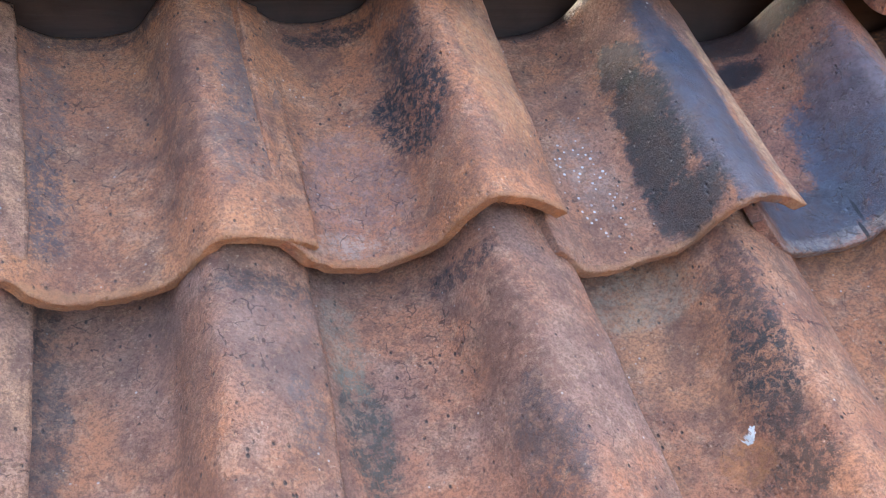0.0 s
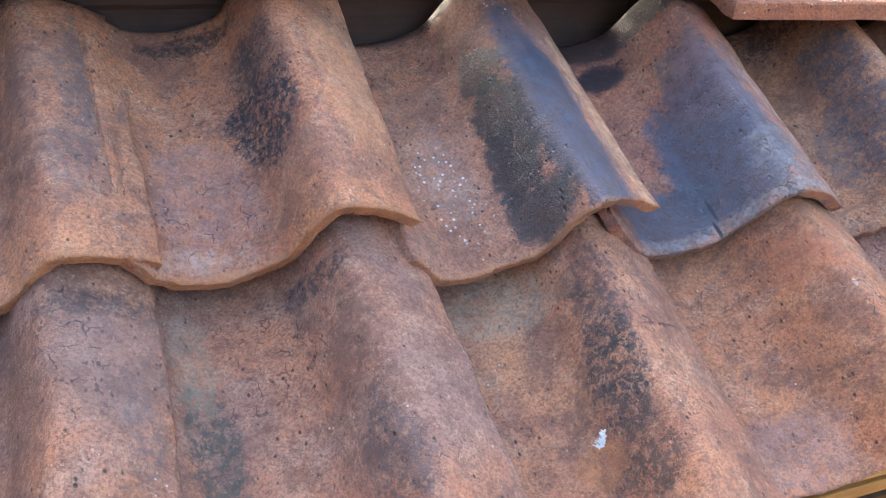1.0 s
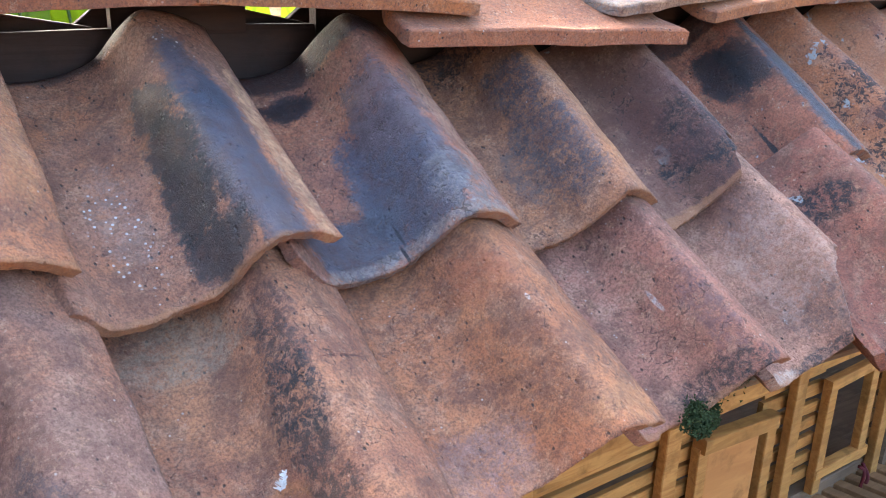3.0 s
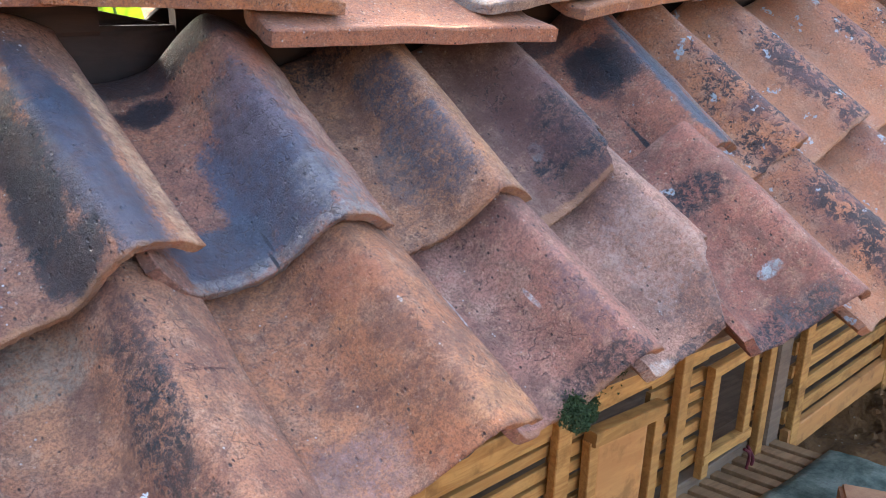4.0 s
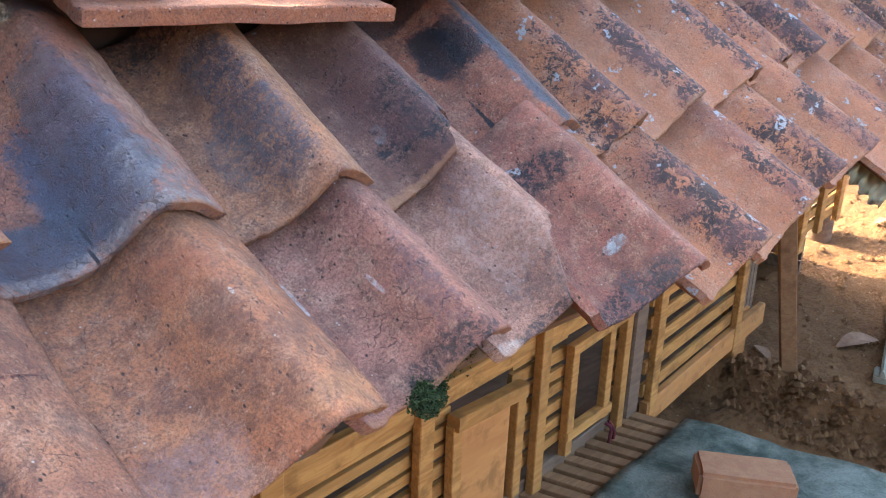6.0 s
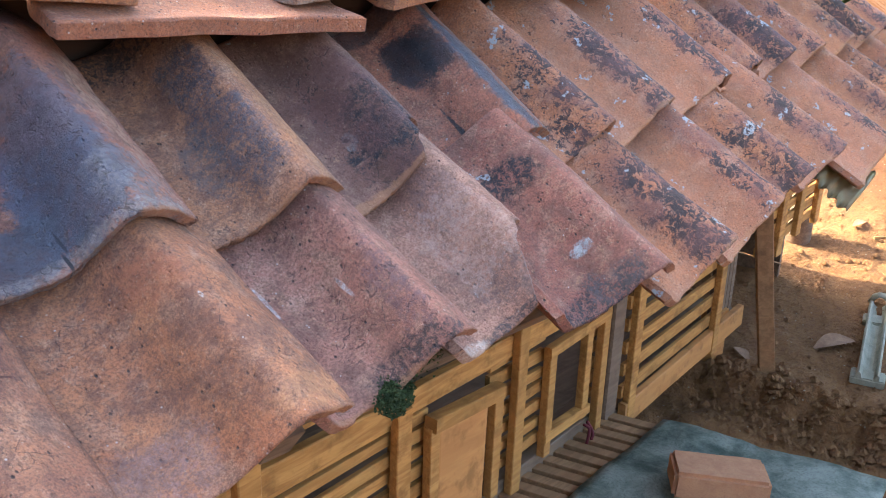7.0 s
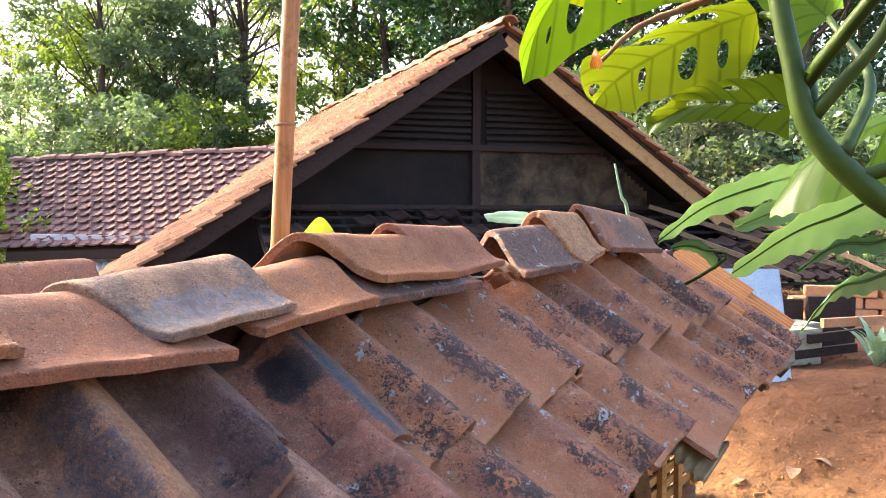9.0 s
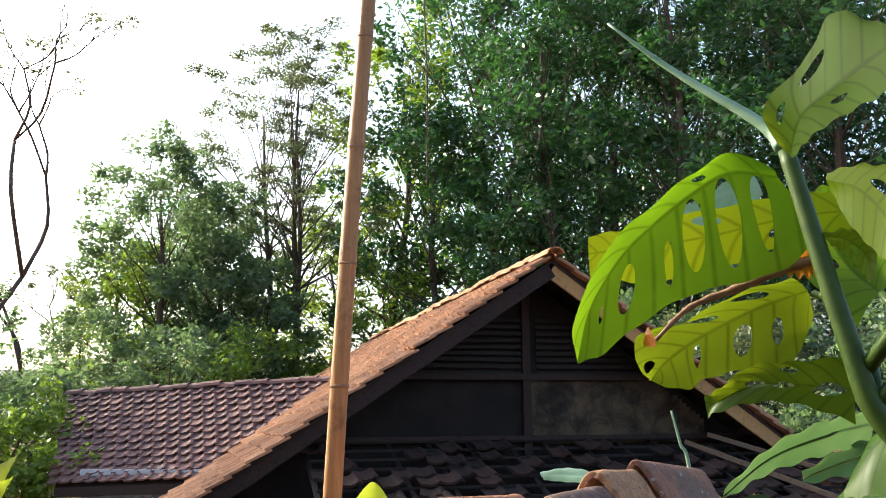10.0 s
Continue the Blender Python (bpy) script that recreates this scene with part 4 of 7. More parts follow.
for args in (
    ((-0.86, 0.9, 1.273), (-0.56, 0.9, 1.278), (-0.87, 1.05, 1.363), (-0.56, 1.05, 1.368), C_PINK, 501, 1.75, 0.017, 0.0, 1.5),
    ((-0.6, 0.9, 1.288), (-0.27, 0.9, 1.293), (-0.6, 1.05, 1.368), (-0.27, 1.05, 1.373), C_RIDGE, 502, 1.42, 0.017, 0.0, 0.2),
    ((-0.3, 0.9, 1.276), (0.02, 0.905, 1.283), (-0.31, 1.05, 1.363), (0.02, 1.05, 1.368), C_PINK, 503, 1.42, 0.017, 0.0, 0.2),
    ((-0.01, 0.895, 1.284), (0.297, 0.887, 1.266), (-0.02, 1.05, 1.369), (0.29, 1.04, 1.349), C_RIDGE, 504, 1.42, 0.017, 0.0, 0.2),
    ((0.2, 0.868, 1.242), (0.59, 0.862, 1.23), (0.2, 1.02, 1.316), (0.56, 1.03, 1.306), C_PINK, 505, 1.7, 0.02, 0.0, 1.2),
    ((0.66, 0.885, 1.248), (0.945, 0.912, 1.272), (0.62, 1.02, 1.31), (0.925, 1.04, 1.337), C_RIDGE, 507),
    ((0.50, 0.885, 1.257), (0.745, 0.91, 1.277), (0.425, 1.03, 1.322), (0.72, 1.04, 1.348), C_ASH, 506, 1.75, 0.014, 0.0, 0.8),
    ((1.02, 0.955, 1.302), (1.25, 0.97, 1.296), (0.885, 1.05, 1.378), (1.20, 1.07, 1.366), C_RIDGE, 508, 1.9, 0.017),
    ((1.25, 0.985, 1.29), (1.47, 1.0, 1.304), (1.16, 1.085, 1.390), (1.43, 1.10, 1.378), C_PINK, 509, 1.7, 0.015),
    ((1.52, 0.972, 1.276), (1.83, 1.0, 1.284), (1.555, 1.10, 1.37), (1.83, 1.125, 1.378), C_DARK, 510),
    ((1.86, 1.0, 1.285), (2.08, 1.06, 1.308), (1.80, 1.13, 1.412), (2.04, 1.15, 1.408), C_NEW, 511, 1.5, 0.017, 0.1),
    ((2.14, 1.06, 1.308), (2.50, 1.078, 1.29), (2.07, 1.155, 1.432), (2.57, 1.20, 1.386), C_DULL, 512),
):
    ridge_tile(*args)
ridge_tile((0.95, 0.935, 1.262), (1.34, 0.968, 1.268), (0.9, 1.06, 1.325), (1.32, 1.09, 1.328), C_DARK, 530)
# a spare tile lying behind, and broken bits under the ridge
for args in (
    ((0.14, 1.10, 1.275), (0.56, 1.11, 1.285), (0.14, 1.19, 1.335), (0.57, 1.20, 1.342), C_PINK, 521),
):
    ridge_tile(*args)
rnd = random.Random(77)
for k, (x, y, z) in enumerate(((1.47, 1.01, 1.285), (1.50, 1.0, 1.27), (1.42, 0.985, 1.262))):
    bm = bmesh.new()
    bmesh.ops.create_cube(bm, size=1.0, matrix=Matrix.Diagonal((0.05, 0.032, 0.013, 1)))
    bmesh.ops.subdivide_edges(bm, edges=bm.edges[:], cuts=2, use_grid_fill=True)
    for q in bm.verts:
        q.co += Vector((rnd.uniform(-1, 1) * 0.006, rnd.uniform(-1, 1) * 0.006, rnd.uniform(-1, 1) * 0.0015 + q.co.x * q.co.x * 6))
    ob = part("tile_fragment", bm, C_NEW if k < 2 else C_RIDGE, roof)
    ob.matrix_basis = pose(x, y, z, 35, 12 * k, 40 * k)

# ---- the coop: walls, floor, legs ----
def wall_at(x, z, out=0.0):
    """A point of the front wall; out: metres in front of it."""
    return Vector((x + 0.0995 * out, 1.116 + 0.1 * (x - 1.6) - 0.995 * out, z))


front = tagged(new("front_wall"), "slatted front of yellow-brown sawn wood")
front.parent = coop
rnd = random.Random(5)
# rails and uprights
for a, b, wide, thick, out, look_of in (
    ((-0.6, 0.535), (1.6, 0.52), 0.05, 0.022, 0.012, "slat"),
    ((-0.6, 0.185), (1.6, 0.17), 0.055, 0.03, 0.006, "grey_wood"),
    ((-0.6, 0.9), (3.2, 0.9), 0.04, 0.03, 0.0, "grey_wood"),
):
    bar("rail", wall_at(*a, out), wall_at(*b, out), wide, thick, M[look_of], front)
for x, z0, z1, wide, out in ((-0.45, 0.15, 0.9, 0.045, 0.03), (0.05, 0.15, 0.9, 0.045, 0.03), (0.45, 0.15, 0.9, 0.045, 0.03), (0.80, 0.15, 0.53, 0.04, 0.03), (1.18, 0.17, 0.9, 0.036, 0.034), (1.10, 0.20, 0.46, 0.03, 0.03), (1.545, 0.16, 0.9, 0.03, 0.034)):
    bar("upright", wall_at(x, z0, out), wall_at(x + 0.006, z1, out), wide, 0.02, M["slat"], front, (1, 0.1, 0))
# bays of slats between the uprights, with gaps one can look through
for x0, x1, z0, z1, count in ((-0.6, 0.8, 0.22, 0.52, 8), (0.8, 0.9, 0.22, 0.5, 7), (1.1, 1.31, 0.22, 0.52, 7), (1.5, 1.56, 0.24, 0.52, 7), (-0.6, 1.6, 0.57, 0.88, 6)):
    for k in range(count):
        z = z0 + (z1 - z0) * (k + 0.5) / count
        w = (z1 - z0) / count * rnd.uniform(0.55, 0.74)
        bar("slat", wall_at(x0, z + rnd.uniform(-0.005, 0.005), 0.008), wall_at(x1, z + rnd.uniform(-0.006, 0.006), 0.008), w, 0.012, M["slat"], front, seed=k)
# little door of one board
bar("hatch", wall_at(0.985, 0.20, 0.03), wall_at(0.985, 0.452, 0.03), 0.155, 0.014, M["board"], front, (1, 0.1, 0), "plain orange-brown board hatch")
bar("hatch_rail", wall_at(0.88, 0.468, 0.036), wall_at(1.10, 0.455, 0.04), 0.03, 0.03, M["slat"], front)
bar("hatch_post", wall_at(0.89, 0.2, 0.032), wall_at(0.89, 0.46, 0.032), 0.028, 0.02, M["slat"], front, (1, 0.1, 0))
# hen's window
for a, b, wide in (((1.312, 0.2), (1.312, 0.47), 0.028), ((1.475, 0.23), (1.478, 0.47), 0.028)):
    bar("window_post", wall_at(*a, 0.03), wall_at(*b, 0.03), wide, 0.02, M["slat"], front, (1, 0.1, 0))
bar("window_head", wall_at(1.29, 0.466, 0.036), wall_at(1.56, 0.478, 0.036), 0.026, 0.02, M["slat"], front)
bar("window_sill", wall_at(1.30, 0.248, 0.03), wall_at(1.5, 0.245, 0.03), 0.024, 0.024, M["slat"], front)
bar("corner_post", wall_at(1.62, 0.12, 0.01), wall_at(1.62, 0.92, 0.01), 0.06, 0.06, M["grey_wood"], coop, (1, 0.1, 0), "grey weathered corner post")
# second cage, open slats
side = tagged(new("slat_panel"), "framed panel of spaced yellow slats")
side.parent = coop
for k in range(5):
    z = 0.20 + 0.064 * k
    bar("slat", wall_at(1.70, z, 0.02), wall_at(2.30, z + 0.02, 0.02), 0.036, 0.012, M["slat"], side, seed=k + 40)
bar("base_board", wall_at(1.70, 0.135, 0.032), wall_at(2.52, 0.165, 0.032), 0.07, 0.022, M["board"], side)
for x, z1 in ((1.73, 0.9), (2.29, 0.9)):
    bar("upright", wall_at(x, 0.11, 0.036), wall_at(x, z1, 0.036), 0.04, 0.02, M["slat"], side, (1, 0.1, 0))
for k in range(6):
    bar("board", wall_at(2.34 + 0.03 * k, 0.17, 0.0), wall_at(2.34 + 0.03 * k, 0.9, 0.0), 0.026, 0.012, M["grey_wood"], side, (1, 0.1, 0), seed=k)
bar("leg", (2.43, 1.215, -0.02), (2.42, 1.215, 0.2), 0.075, 0.06, M["board"], coop, (1, 0, 0), "square orange-brown leg")
bar("leg", (1.62, 1.12, -0.12), (1.62, 1.12, 0.14), 0.06, 0.06, M["grey_wood"], coop, (1, 0, 0))
for x in (-0.5, 0.4):
    bar("leg", (x, 1.0, -0.12), (x, 1.0, 0.17), 0.06, 0.06, M["grey_wood"], coop, (1, 0, 0))
# far end
far_end = tagged(new("end_panel"), "small slatted panel at the coop's far end")
far_end.parent = coop
for k in range(4):
    bar("slat", wall_at(2.62, 0.35 + 0.05 * k, 0.02), wall_at(3.22, 0.37 + 0.05 * k, 0.02), 0.032, 0.012, M["slat"], far_end, seed=k + 70)
for x, z0 in ((2.80, 0.30), (2.99, 0.33), (3.2, 0.33)):
    bar("upright", wall_at(x, z0, 0.035), wall_at(x, 0.86, 0.035), 0.05, 0.02, M["slat"], far_end, (1, 0.1, 0))
bm = bmesh.new()
add_tube(bm, glide([(3.41, 1.37, 0.02), (3.40, 1.37, 0.3), (3.41, 1.36, 0.86)], 6), [0.062, 0.058, 0.055, 0.054, 0.053, 0.053, 0.052], 12)
part("post", bm, M["grey_wood"], coop, "round grey post", True)
bar("prop", (2.48, 1.03, -0.02), (2.20, 1.05, 0.86), 0.05, 0.022, M["brown_wood"], coop, (0.67, -0.74, 0), "grey plank propped slantwise under the eave")
# back and ends, closing the coop
for k in range(11):
    z = -0.09 + 0.107 * k
    bar("back_board", (-0.9, 1.56, z), (3.05, 1.80, z), 0.109, 0.015, M["grey_wood"], coop, seed=k)
for x0, y0, y1 in ((-0.9, 0.95, 1.56), (3.05, 1.28, 1.8)):
    for k in range(8):
        z = 0.14 + 0.095 * k
        bar("end_board", (x0, y0, z), (x0, y1, z), 0.09, 0.015, M["grey_wood"], coop, seed=k + 5)
for k in range(6):
    bar("floor_board", (-0.9, 0.93 + 0.12 * k, 0.135), (2.6, 1.26 + 0.11 * k, 0.135), 0.118, 0.02, M["grey_wood"], coop, (0, 1, 0), seed=k)
bar("floor_beam", (-0.6, 1.62, 0.15), (3.0, 1.8, 0.15), 0.06, 0.05, M["grey_wood"], coop)
# slatted landing before the wall
landing = tagged(new("landing"), "low landing of spaced brown slats")
landing.parent = coop
for k in range(16):
    f = k / 15
    c0 = Vector((0.92 + 0.70 * f, 1.065 + 0.045 * f, 0.165))
    bar("slat", c0, c0 + Vector((0.07, -0.21, -0.004)), 0.03, 0.014, M["brown_wood"], landing, (1, 0, 0), seed=k)
for off in (0.02, 0.19):
    bar("bearer", (0.88 + off * 0.3, 1.06 - off, 0.148), (1.64 + off * 0.3, 1.11 - off, 0.148), 0.02, 0.03, M["grey_wood"], landing)
for x in (0.95, 1.6):
    bar("stump", (x + 0.03, 0.97, -0.14), (x + 0.03, 0.97, 0.14), 0.05, 0.05, M["grey_wood"], landing, (1, 0, 0))
bm = bmesh.new()
add_tube(bm, glide([wall_at(1.46, 0.22, 0.05), wall_at(1.475, 0.205, 0.058), wall_at(1.465, 0.17, 0.06), wall_at(1.48, 0.15, 0.055)], 8), [0.004] * 9, 6)
add_tube(bm, glide([wall_at(1.475, 0.222, 0.05), wall_at(1.49, 0.19, 0.06), wall_at(1.485, 0.165, 0.06)], 6), [0.004] * 7, 6)
part("string", bm, M["string"], coop, "dark red tied string", True)


# ---- ground ----
def rise(x, y):
    """Height of the yard: a trodden lower floor, a ledge, and a heap of soil beyond."""
    def step(a, b, f):
        f = max(0.0, min(1.0, (f - a) / (b - a)))
        return f * f * (3 - 2 * f)
    wob = noise.noise(Vector((x * 1.7, y * 1.7, 0.3)))
    rough = 0.05 * noise.noise(Vector((x * 9, y * 9, 2))) + 0.025 * noise.noise(Vector((x * 23, y * 23, 3)))
    edge = 2.33 + 0.12 * step(1.25, 0.7, y) + 0.1 * step(0.6, -0.4, y) + 0.04 * wob + rough
    z = -0.14 + 0.05 * step(edge - 0.28, edge - 0.04, x) + 0.12 * step(edge - 0.035, edge + 0.02, x) + 0.02 * noise.noise(Vector((x * 12, y * 12, 8))) * step(0.4, 0.0, abs(x - edge))
    z += 0.13 * step(2.5, 3.3, x) + 0.30 * step(3.1, 4.7, x + 0.15 * wob) * step(3.5, 1.9, y) * step(9.0, 6.0, x)
    z += 0.10 * step(3.0, 6.0, math.hypot(x, y) + wob)
    near = step(14.0, 5.0, math.hypot(x - 2, y - 1))
    z += near * (0.022 * noise.noise(Vector((x * 3.3, y * 3.3, 1.0))) + 0.014 * noise.noise(Vector((x * 8, y * 8, 4.0))) + 0.007 * noise.noise(Vector((x * 21, y * 21, 7.0))))
    return z


def spread(lo, hi, fine0, fine1, step, far=1.35):
    out = [fine0 + step * i for i in range(int((fine1 - fine0) / step) + 1)]
    d = step
    while out[-1] < hi:
        d *= far
        out.append(out[-1] + d)
    d = step
    while out[0] > lo:
        d *= far
        out.insert(0, out[0] - d)
    return out


gx, gy = spread(-400, 600, 1.6, 5.6, 0.022), spread(-400, 600, 0.2, 2.0, 0.022)
verts = [(x, y, rise(x, y)) for y in gy for x in gx]
w = len(gx)
faces = [(j * w + i, j * w + i + 1, (j + 1) * w + i + 1, (j + 1) * w + i) for j in range(len(gy) - 1) for i in range(w - 1)]
ground = tagged(mesh_object("ground", verts, faces, M["soil"], smooth=True), "bare reddish-brown trodden soil", "ground", kind="structure")

# loose clods and grit
rnd = random.Random(11)
bm = bmesh.new()
for k in range(1900):
    x, y = rnd.uniform(1.9, 5.4), rnd.uniform(0.2, 1.9)
    r = rnd.choice((0.004, 0.006, 0.008, 0.012)) * rnd.uniform(0.7, 1.5)
    if k >= 1500:
        y = rnd.uniform(0.45, 1.2)
        x = 2.36 + 0.1 * (1.2 - y) + rnd.gauss(0, 0.04)
        r = rnd.uniform(0.007, 0.024)
    c = Vector((x, y, rise(x, y) + r * 0.3))
    vs = [bm.verts.new(c + Vector((math.cos(a) * math.cos(e), math.sin(a) * math.cos(e), math.sin(e) * 0.7)) * r * rnd.uniform(0.7, 1.2)) for a, e in ((0, 0), (1.26, 0.2), (2.5, -0.1), (3.8, 0.1), (5.0, 0), (0, 1.5))]
    for i in range(5):
        bm.faces.new((vs[i], vs[(i + 1) % 5], vs[5]))
tagged(part("clods", bm, M["soil"]), "loose clods and grit of red soil", "soil", kind="stuff")


# ---- things in the yard ----
def block(bm, m, size, round_=0.006, wear=0.003, seed=0):
    """A worn block."""
    made = bmesh.ops.create_cube(bm, size=1.0, matrix=m @ Matrix.Diagonal((*size, 1)))
    edges = list({e for v in made["verts"] for e in v.link_edges})
    got = bmesh.ops.bevel(bm, geom=edges, offset=round_, segments=2, affect="EDGES")
    return got


def brick_thing(m, size, label, material="brick"):
    bm = bmesh.new()
    block(bm, Matrix(), size, 0.008)
    bmesh.ops.subdivide_edges(bm, edges=[e for e in bm.edges if e.calc_length() > 0.03], cuts=3, use_grid_fill=True)
    for v in bm.verts:
        v.co += v.normal * noise.noise(v.co * 30) * 0.003
    ob = part("brick", bm, M[material])
    ob.matrix_world = m
    return tagged(ob, label, "brick")


# the dark green board that the brick weighs down
bm = bmesh.new()
n, top, low = 24, [], []
for j in range(n + 1):
    for i in range(n + 1):
        f, g = i / n, j / n
        c = Vector((1.70, 0.97, 0.178)).lerp(Vector((1.83, 0.46, 0.185)), f).lerp(Vector((1.05, 0.92, 0.175)).lerp(Vector((1.2, 0.36, 0.18)), f), g)
        c.z += 0.012 * noise.noise(Vector((f * 3, g * 3, 0))) + 0.004 * noise.noise(Vector((f * 12, g * 12, 5)))
        c += Vector((noise.noise(Vector((g * 9, 1, f))) * 0.012, 0, 0)) * (1 if i in (0, n) or j in (0, n) else 0)
        top.append(bm.verts.new(c))
        low.append(bm.verts.new(c - Vector((0, 0, 0.008))))
for j in range(n):
    for i in range(n):
        q = j * (n + 1) + i
        bm.faces.new((top[q], top[q + 1], top[q + n + 2], top[q + n + 1])[::-1])
        bm.faces.new((low[q], low[q + 1], low[q + n + 2], low[q + n + 1]))
for k in range(n):
    for p, q in ((k, k + 1), (k * (n + 1), (k + 1) * (n + 1)), (n * (n + 1) + k, n * (n + 1) + k + 1), (k * (n + 1) + n, (k + 1) * (n + 1) + n)):
        bm.faces.new((top[p], top[q], low[q], low[p]))
bmesh.ops.recalc_face_normals(bm, faces=bm.faces)
stand = empty("covered_stand", (1.45, 0.7, -0.13), "low stand covered with a dirty dark-green board", "stand")
under(part("cover", bm, M["tarp"], None, "dirty dark-green board", True), stand)
for x, y in ((1.66, 0.86), (1.72, 0.54), (1.18, 0.86), (1.28, 0.46)):
    under(bar("leg", (x, y, -0.16), (x, y, 0.17), 0.05, 0.05, M["grey_wood"], None, (1, 0, 0)), stand)
brick_thing(pose(1.49, 0.712, 0.222, 0, 2, -53), (0.205, 0.105, 0.062), "worn orange fired brick lying on the green board")

# concrete channel
channel = empty("concrete_channel", (2.78, 0.82, 0.1), "short pale concrete channel with a rounded trough lying on the soil", "channel")
bm = bmesh.new()
prof = [(-0.055, 0.0), (-0.055, 0.055), (-0.045, 0.062), (-0.036, 0.055)] + [(-0.034 * math.cos(a * math.pi / 6), 0.052 - 0.034 * math.sin(a * math.pi / 6)) for a in range(1, 6)] + [(0.036, 0.055), (0.045, 0.062), (0.055, 0.055), (0.055, 0.0)]
length = 0.68
rows = [[bm.verts.new((x, y, z)) for x, z in prof] for y in (-length / 2, -length / 4, 0, length / 4, length / 2)]
for r0, r1 in zip(rows, rows[1:]):
    for k in range(len(prof)):
        bm.faces.new((r0[k], r0[(k + 1) % len(prof)], r1[(k + 1) % len(prof)], r1[k]))
bm.faces.new(rows[0][::-1])
bm.faces.new(rows[-1])
bmesh.ops.recalc_face_normals(bm, faces=bm.faces)
trough = part("trough", bm, M["concrete"], channel)
for y, wide in ((-0.30, 0.17), (0.2, 0.15)):
    bm = bmesh.new()
    block(bm, Matrix.Translation((0, y, 0.012)), (wide, 0.085, 0.04), 0.006)
    part("foot", bm, M["concrete"], channel)
bm = bmesh.new()
add_tube(bm, [(0.05 * math.cos(a), length / 2, 0.04 + 0.05 * math.sin(a)) for a in (0, 0.6, 1.2, 1.8, 2.4, 3.14)], [0.016] * 6, 8)
part("end_ring", bm, M["concrete"], channel, "", True)
channel.matrix_world = pose(2.825, 0.837, rise(2.825, 0.837) + 0.006, 9, 0, -73) @ Matrix.Diagonal((0.6, 0.72, 0.7, 1))

# dry leaves and splinters
def flat_leaf(name, place, turn, size, label):
    verts, faces = [], []
    for i in range(9):
        f = i / 8
        hw = size * 0.24 * math.sin(math.pi * min(0.97, max(0.03, f))) ** 0.8
        z = 0.10 * size * math.sin(f * 3.0)
        verts += [(f * size - size / 2, -hw, z + 0.22 * hw), (f * size - size / 2, 0, z), (f * size - size / 2, hw, z + 0.3 * hw)]
    for i in range(8):
        faces += [(3 * i, 3 * i + 1, 3 * i + 4, 3 * i + 3), (3 * i + 1, 3 * i + 2, 3 * i + 5, 3 * i + 4)]
    ob = mesh_object(name, verts, faces, M["litter"], smooth=True)
    ob.matrix_world = pose(place[0], place[1], rise(place[0], place[1]) + 0.006, 4, -6, turn)
    return tagged(ob, label, "leaf", "dry leaves on the soil")


for x, y, turn, size in ((2.74, 0.93, -35, 0.15), (3.75, 1.02, 10, 0.13), (3.85, 0.93, 70, 0.10), (2.05, 0.77, 100, 0.09), (2.5, 1.14, 60, 0.09), (3.6, 1.2, -20, 0.08)):
    flat_leaf("dry_leaf", (x, y), turn, size, "curled dry brown leaf on the soil")
for k, (x, y, turn, size) in enumerate(((3.55, 1.12, -40, 0.16), (3.7, 1.05, 20, 0.12), (3.2, 0.7, 60, 0.1))):
    a = Vector((x, y, rise(x, y) + 0.006))
    tagged(bar("splinter", a, a + Vector((math.cos(radians(turn)), math.sin(radians(turn)), 0.03)) * size, 0.012, 0.006, M["pale_wood"], None), "thin pale wood splinter on the soil", "splinter", "splinters")

# bent strip of translucent sheet under the eave
bm = bmesh.new()
rows = []
for j in range(25):
    rows.append([bm.verts.new(FAR.o + FAR.d * (0.78 + 0.32 * i / 6) + FAR.up * (-0.325 + 0.13 * j / 24 + 0.03 * i / 6) - FAR.n * (0.05 - 0.007 * math.sin(j * 1.3) + 0.03 * (i / 6 - 0.4) ** 2)) for i in range(7)])
for r0, r1 in zip(rows, rows[1:]):
    for i in range(6):
        bm.faces.new((r0[i], r0[i + 1], r1[i + 1], r1[i]))
bmesh.ops.solidify(bm, geom=bm.faces[:], thickness=0.0015)
part("eave_sheet", bm, M["fibre"], coop, "short strip of yellowed corrugated sheet under the eave", True)

# moss on the eave, down feather, specks on the tiles
rnd = random.Random(3)
bm = bmesh.new()
centre = NEAR.o + NEAR.d * 0.374 + NEAR.up * -0.250 + NEAR.n * -0.034
for k in range(3600):
    while True:
        u = Vector((rnd.uniform(-1, 1), rnd.uniform(-1, 1), rnd.uniform(0, 1)))
        if u.length < 0.82 + 0.18 * noise.noise(u * 3):
            break
    u = Vector((u.x * 0.036, u.y * 0.022, u.z * (0.014 + 0.008 * noise.noise(Vector((u.x * 4, u.y * 4, 1))))))
    if k > 2900:
        u = Vector((rnd.uniform(-0.01, 0.085), rnd.gauss(0.012, 0.007), abs(rnd.gauss(0, 0.004))))
    c = centre + NEAR.d * u.x + NEAR.up * (u.y + 0.25 * u.x) + NEAR.n * u.z
    a = Vector((rnd.uniform(-1, 1), rnd.uniform(-1, 1), rnd.uniform(-0.2, 1))).normalized() * rnd.uniform(0.002, 0.004)
    b = a.cross(Vector((rnd.uniform(-1, 1), rnd.uniform(-1, 1), rnd.uniform(-1, 1)))).normalized() * 0.0014
    bm.faces.new([bm.verts.new(q) for q in (c - b, c + b, c + a)])
tagged(part("moss", bm, M["moss"]), "dark green moss cushion on the eave tile", "moss", kind="stuff")
bm = bmesh.new()
f0 = NEAR.o + NEAR.d * -0.055 + NEAR.up * -0.198 + NEAR.n * -0.018
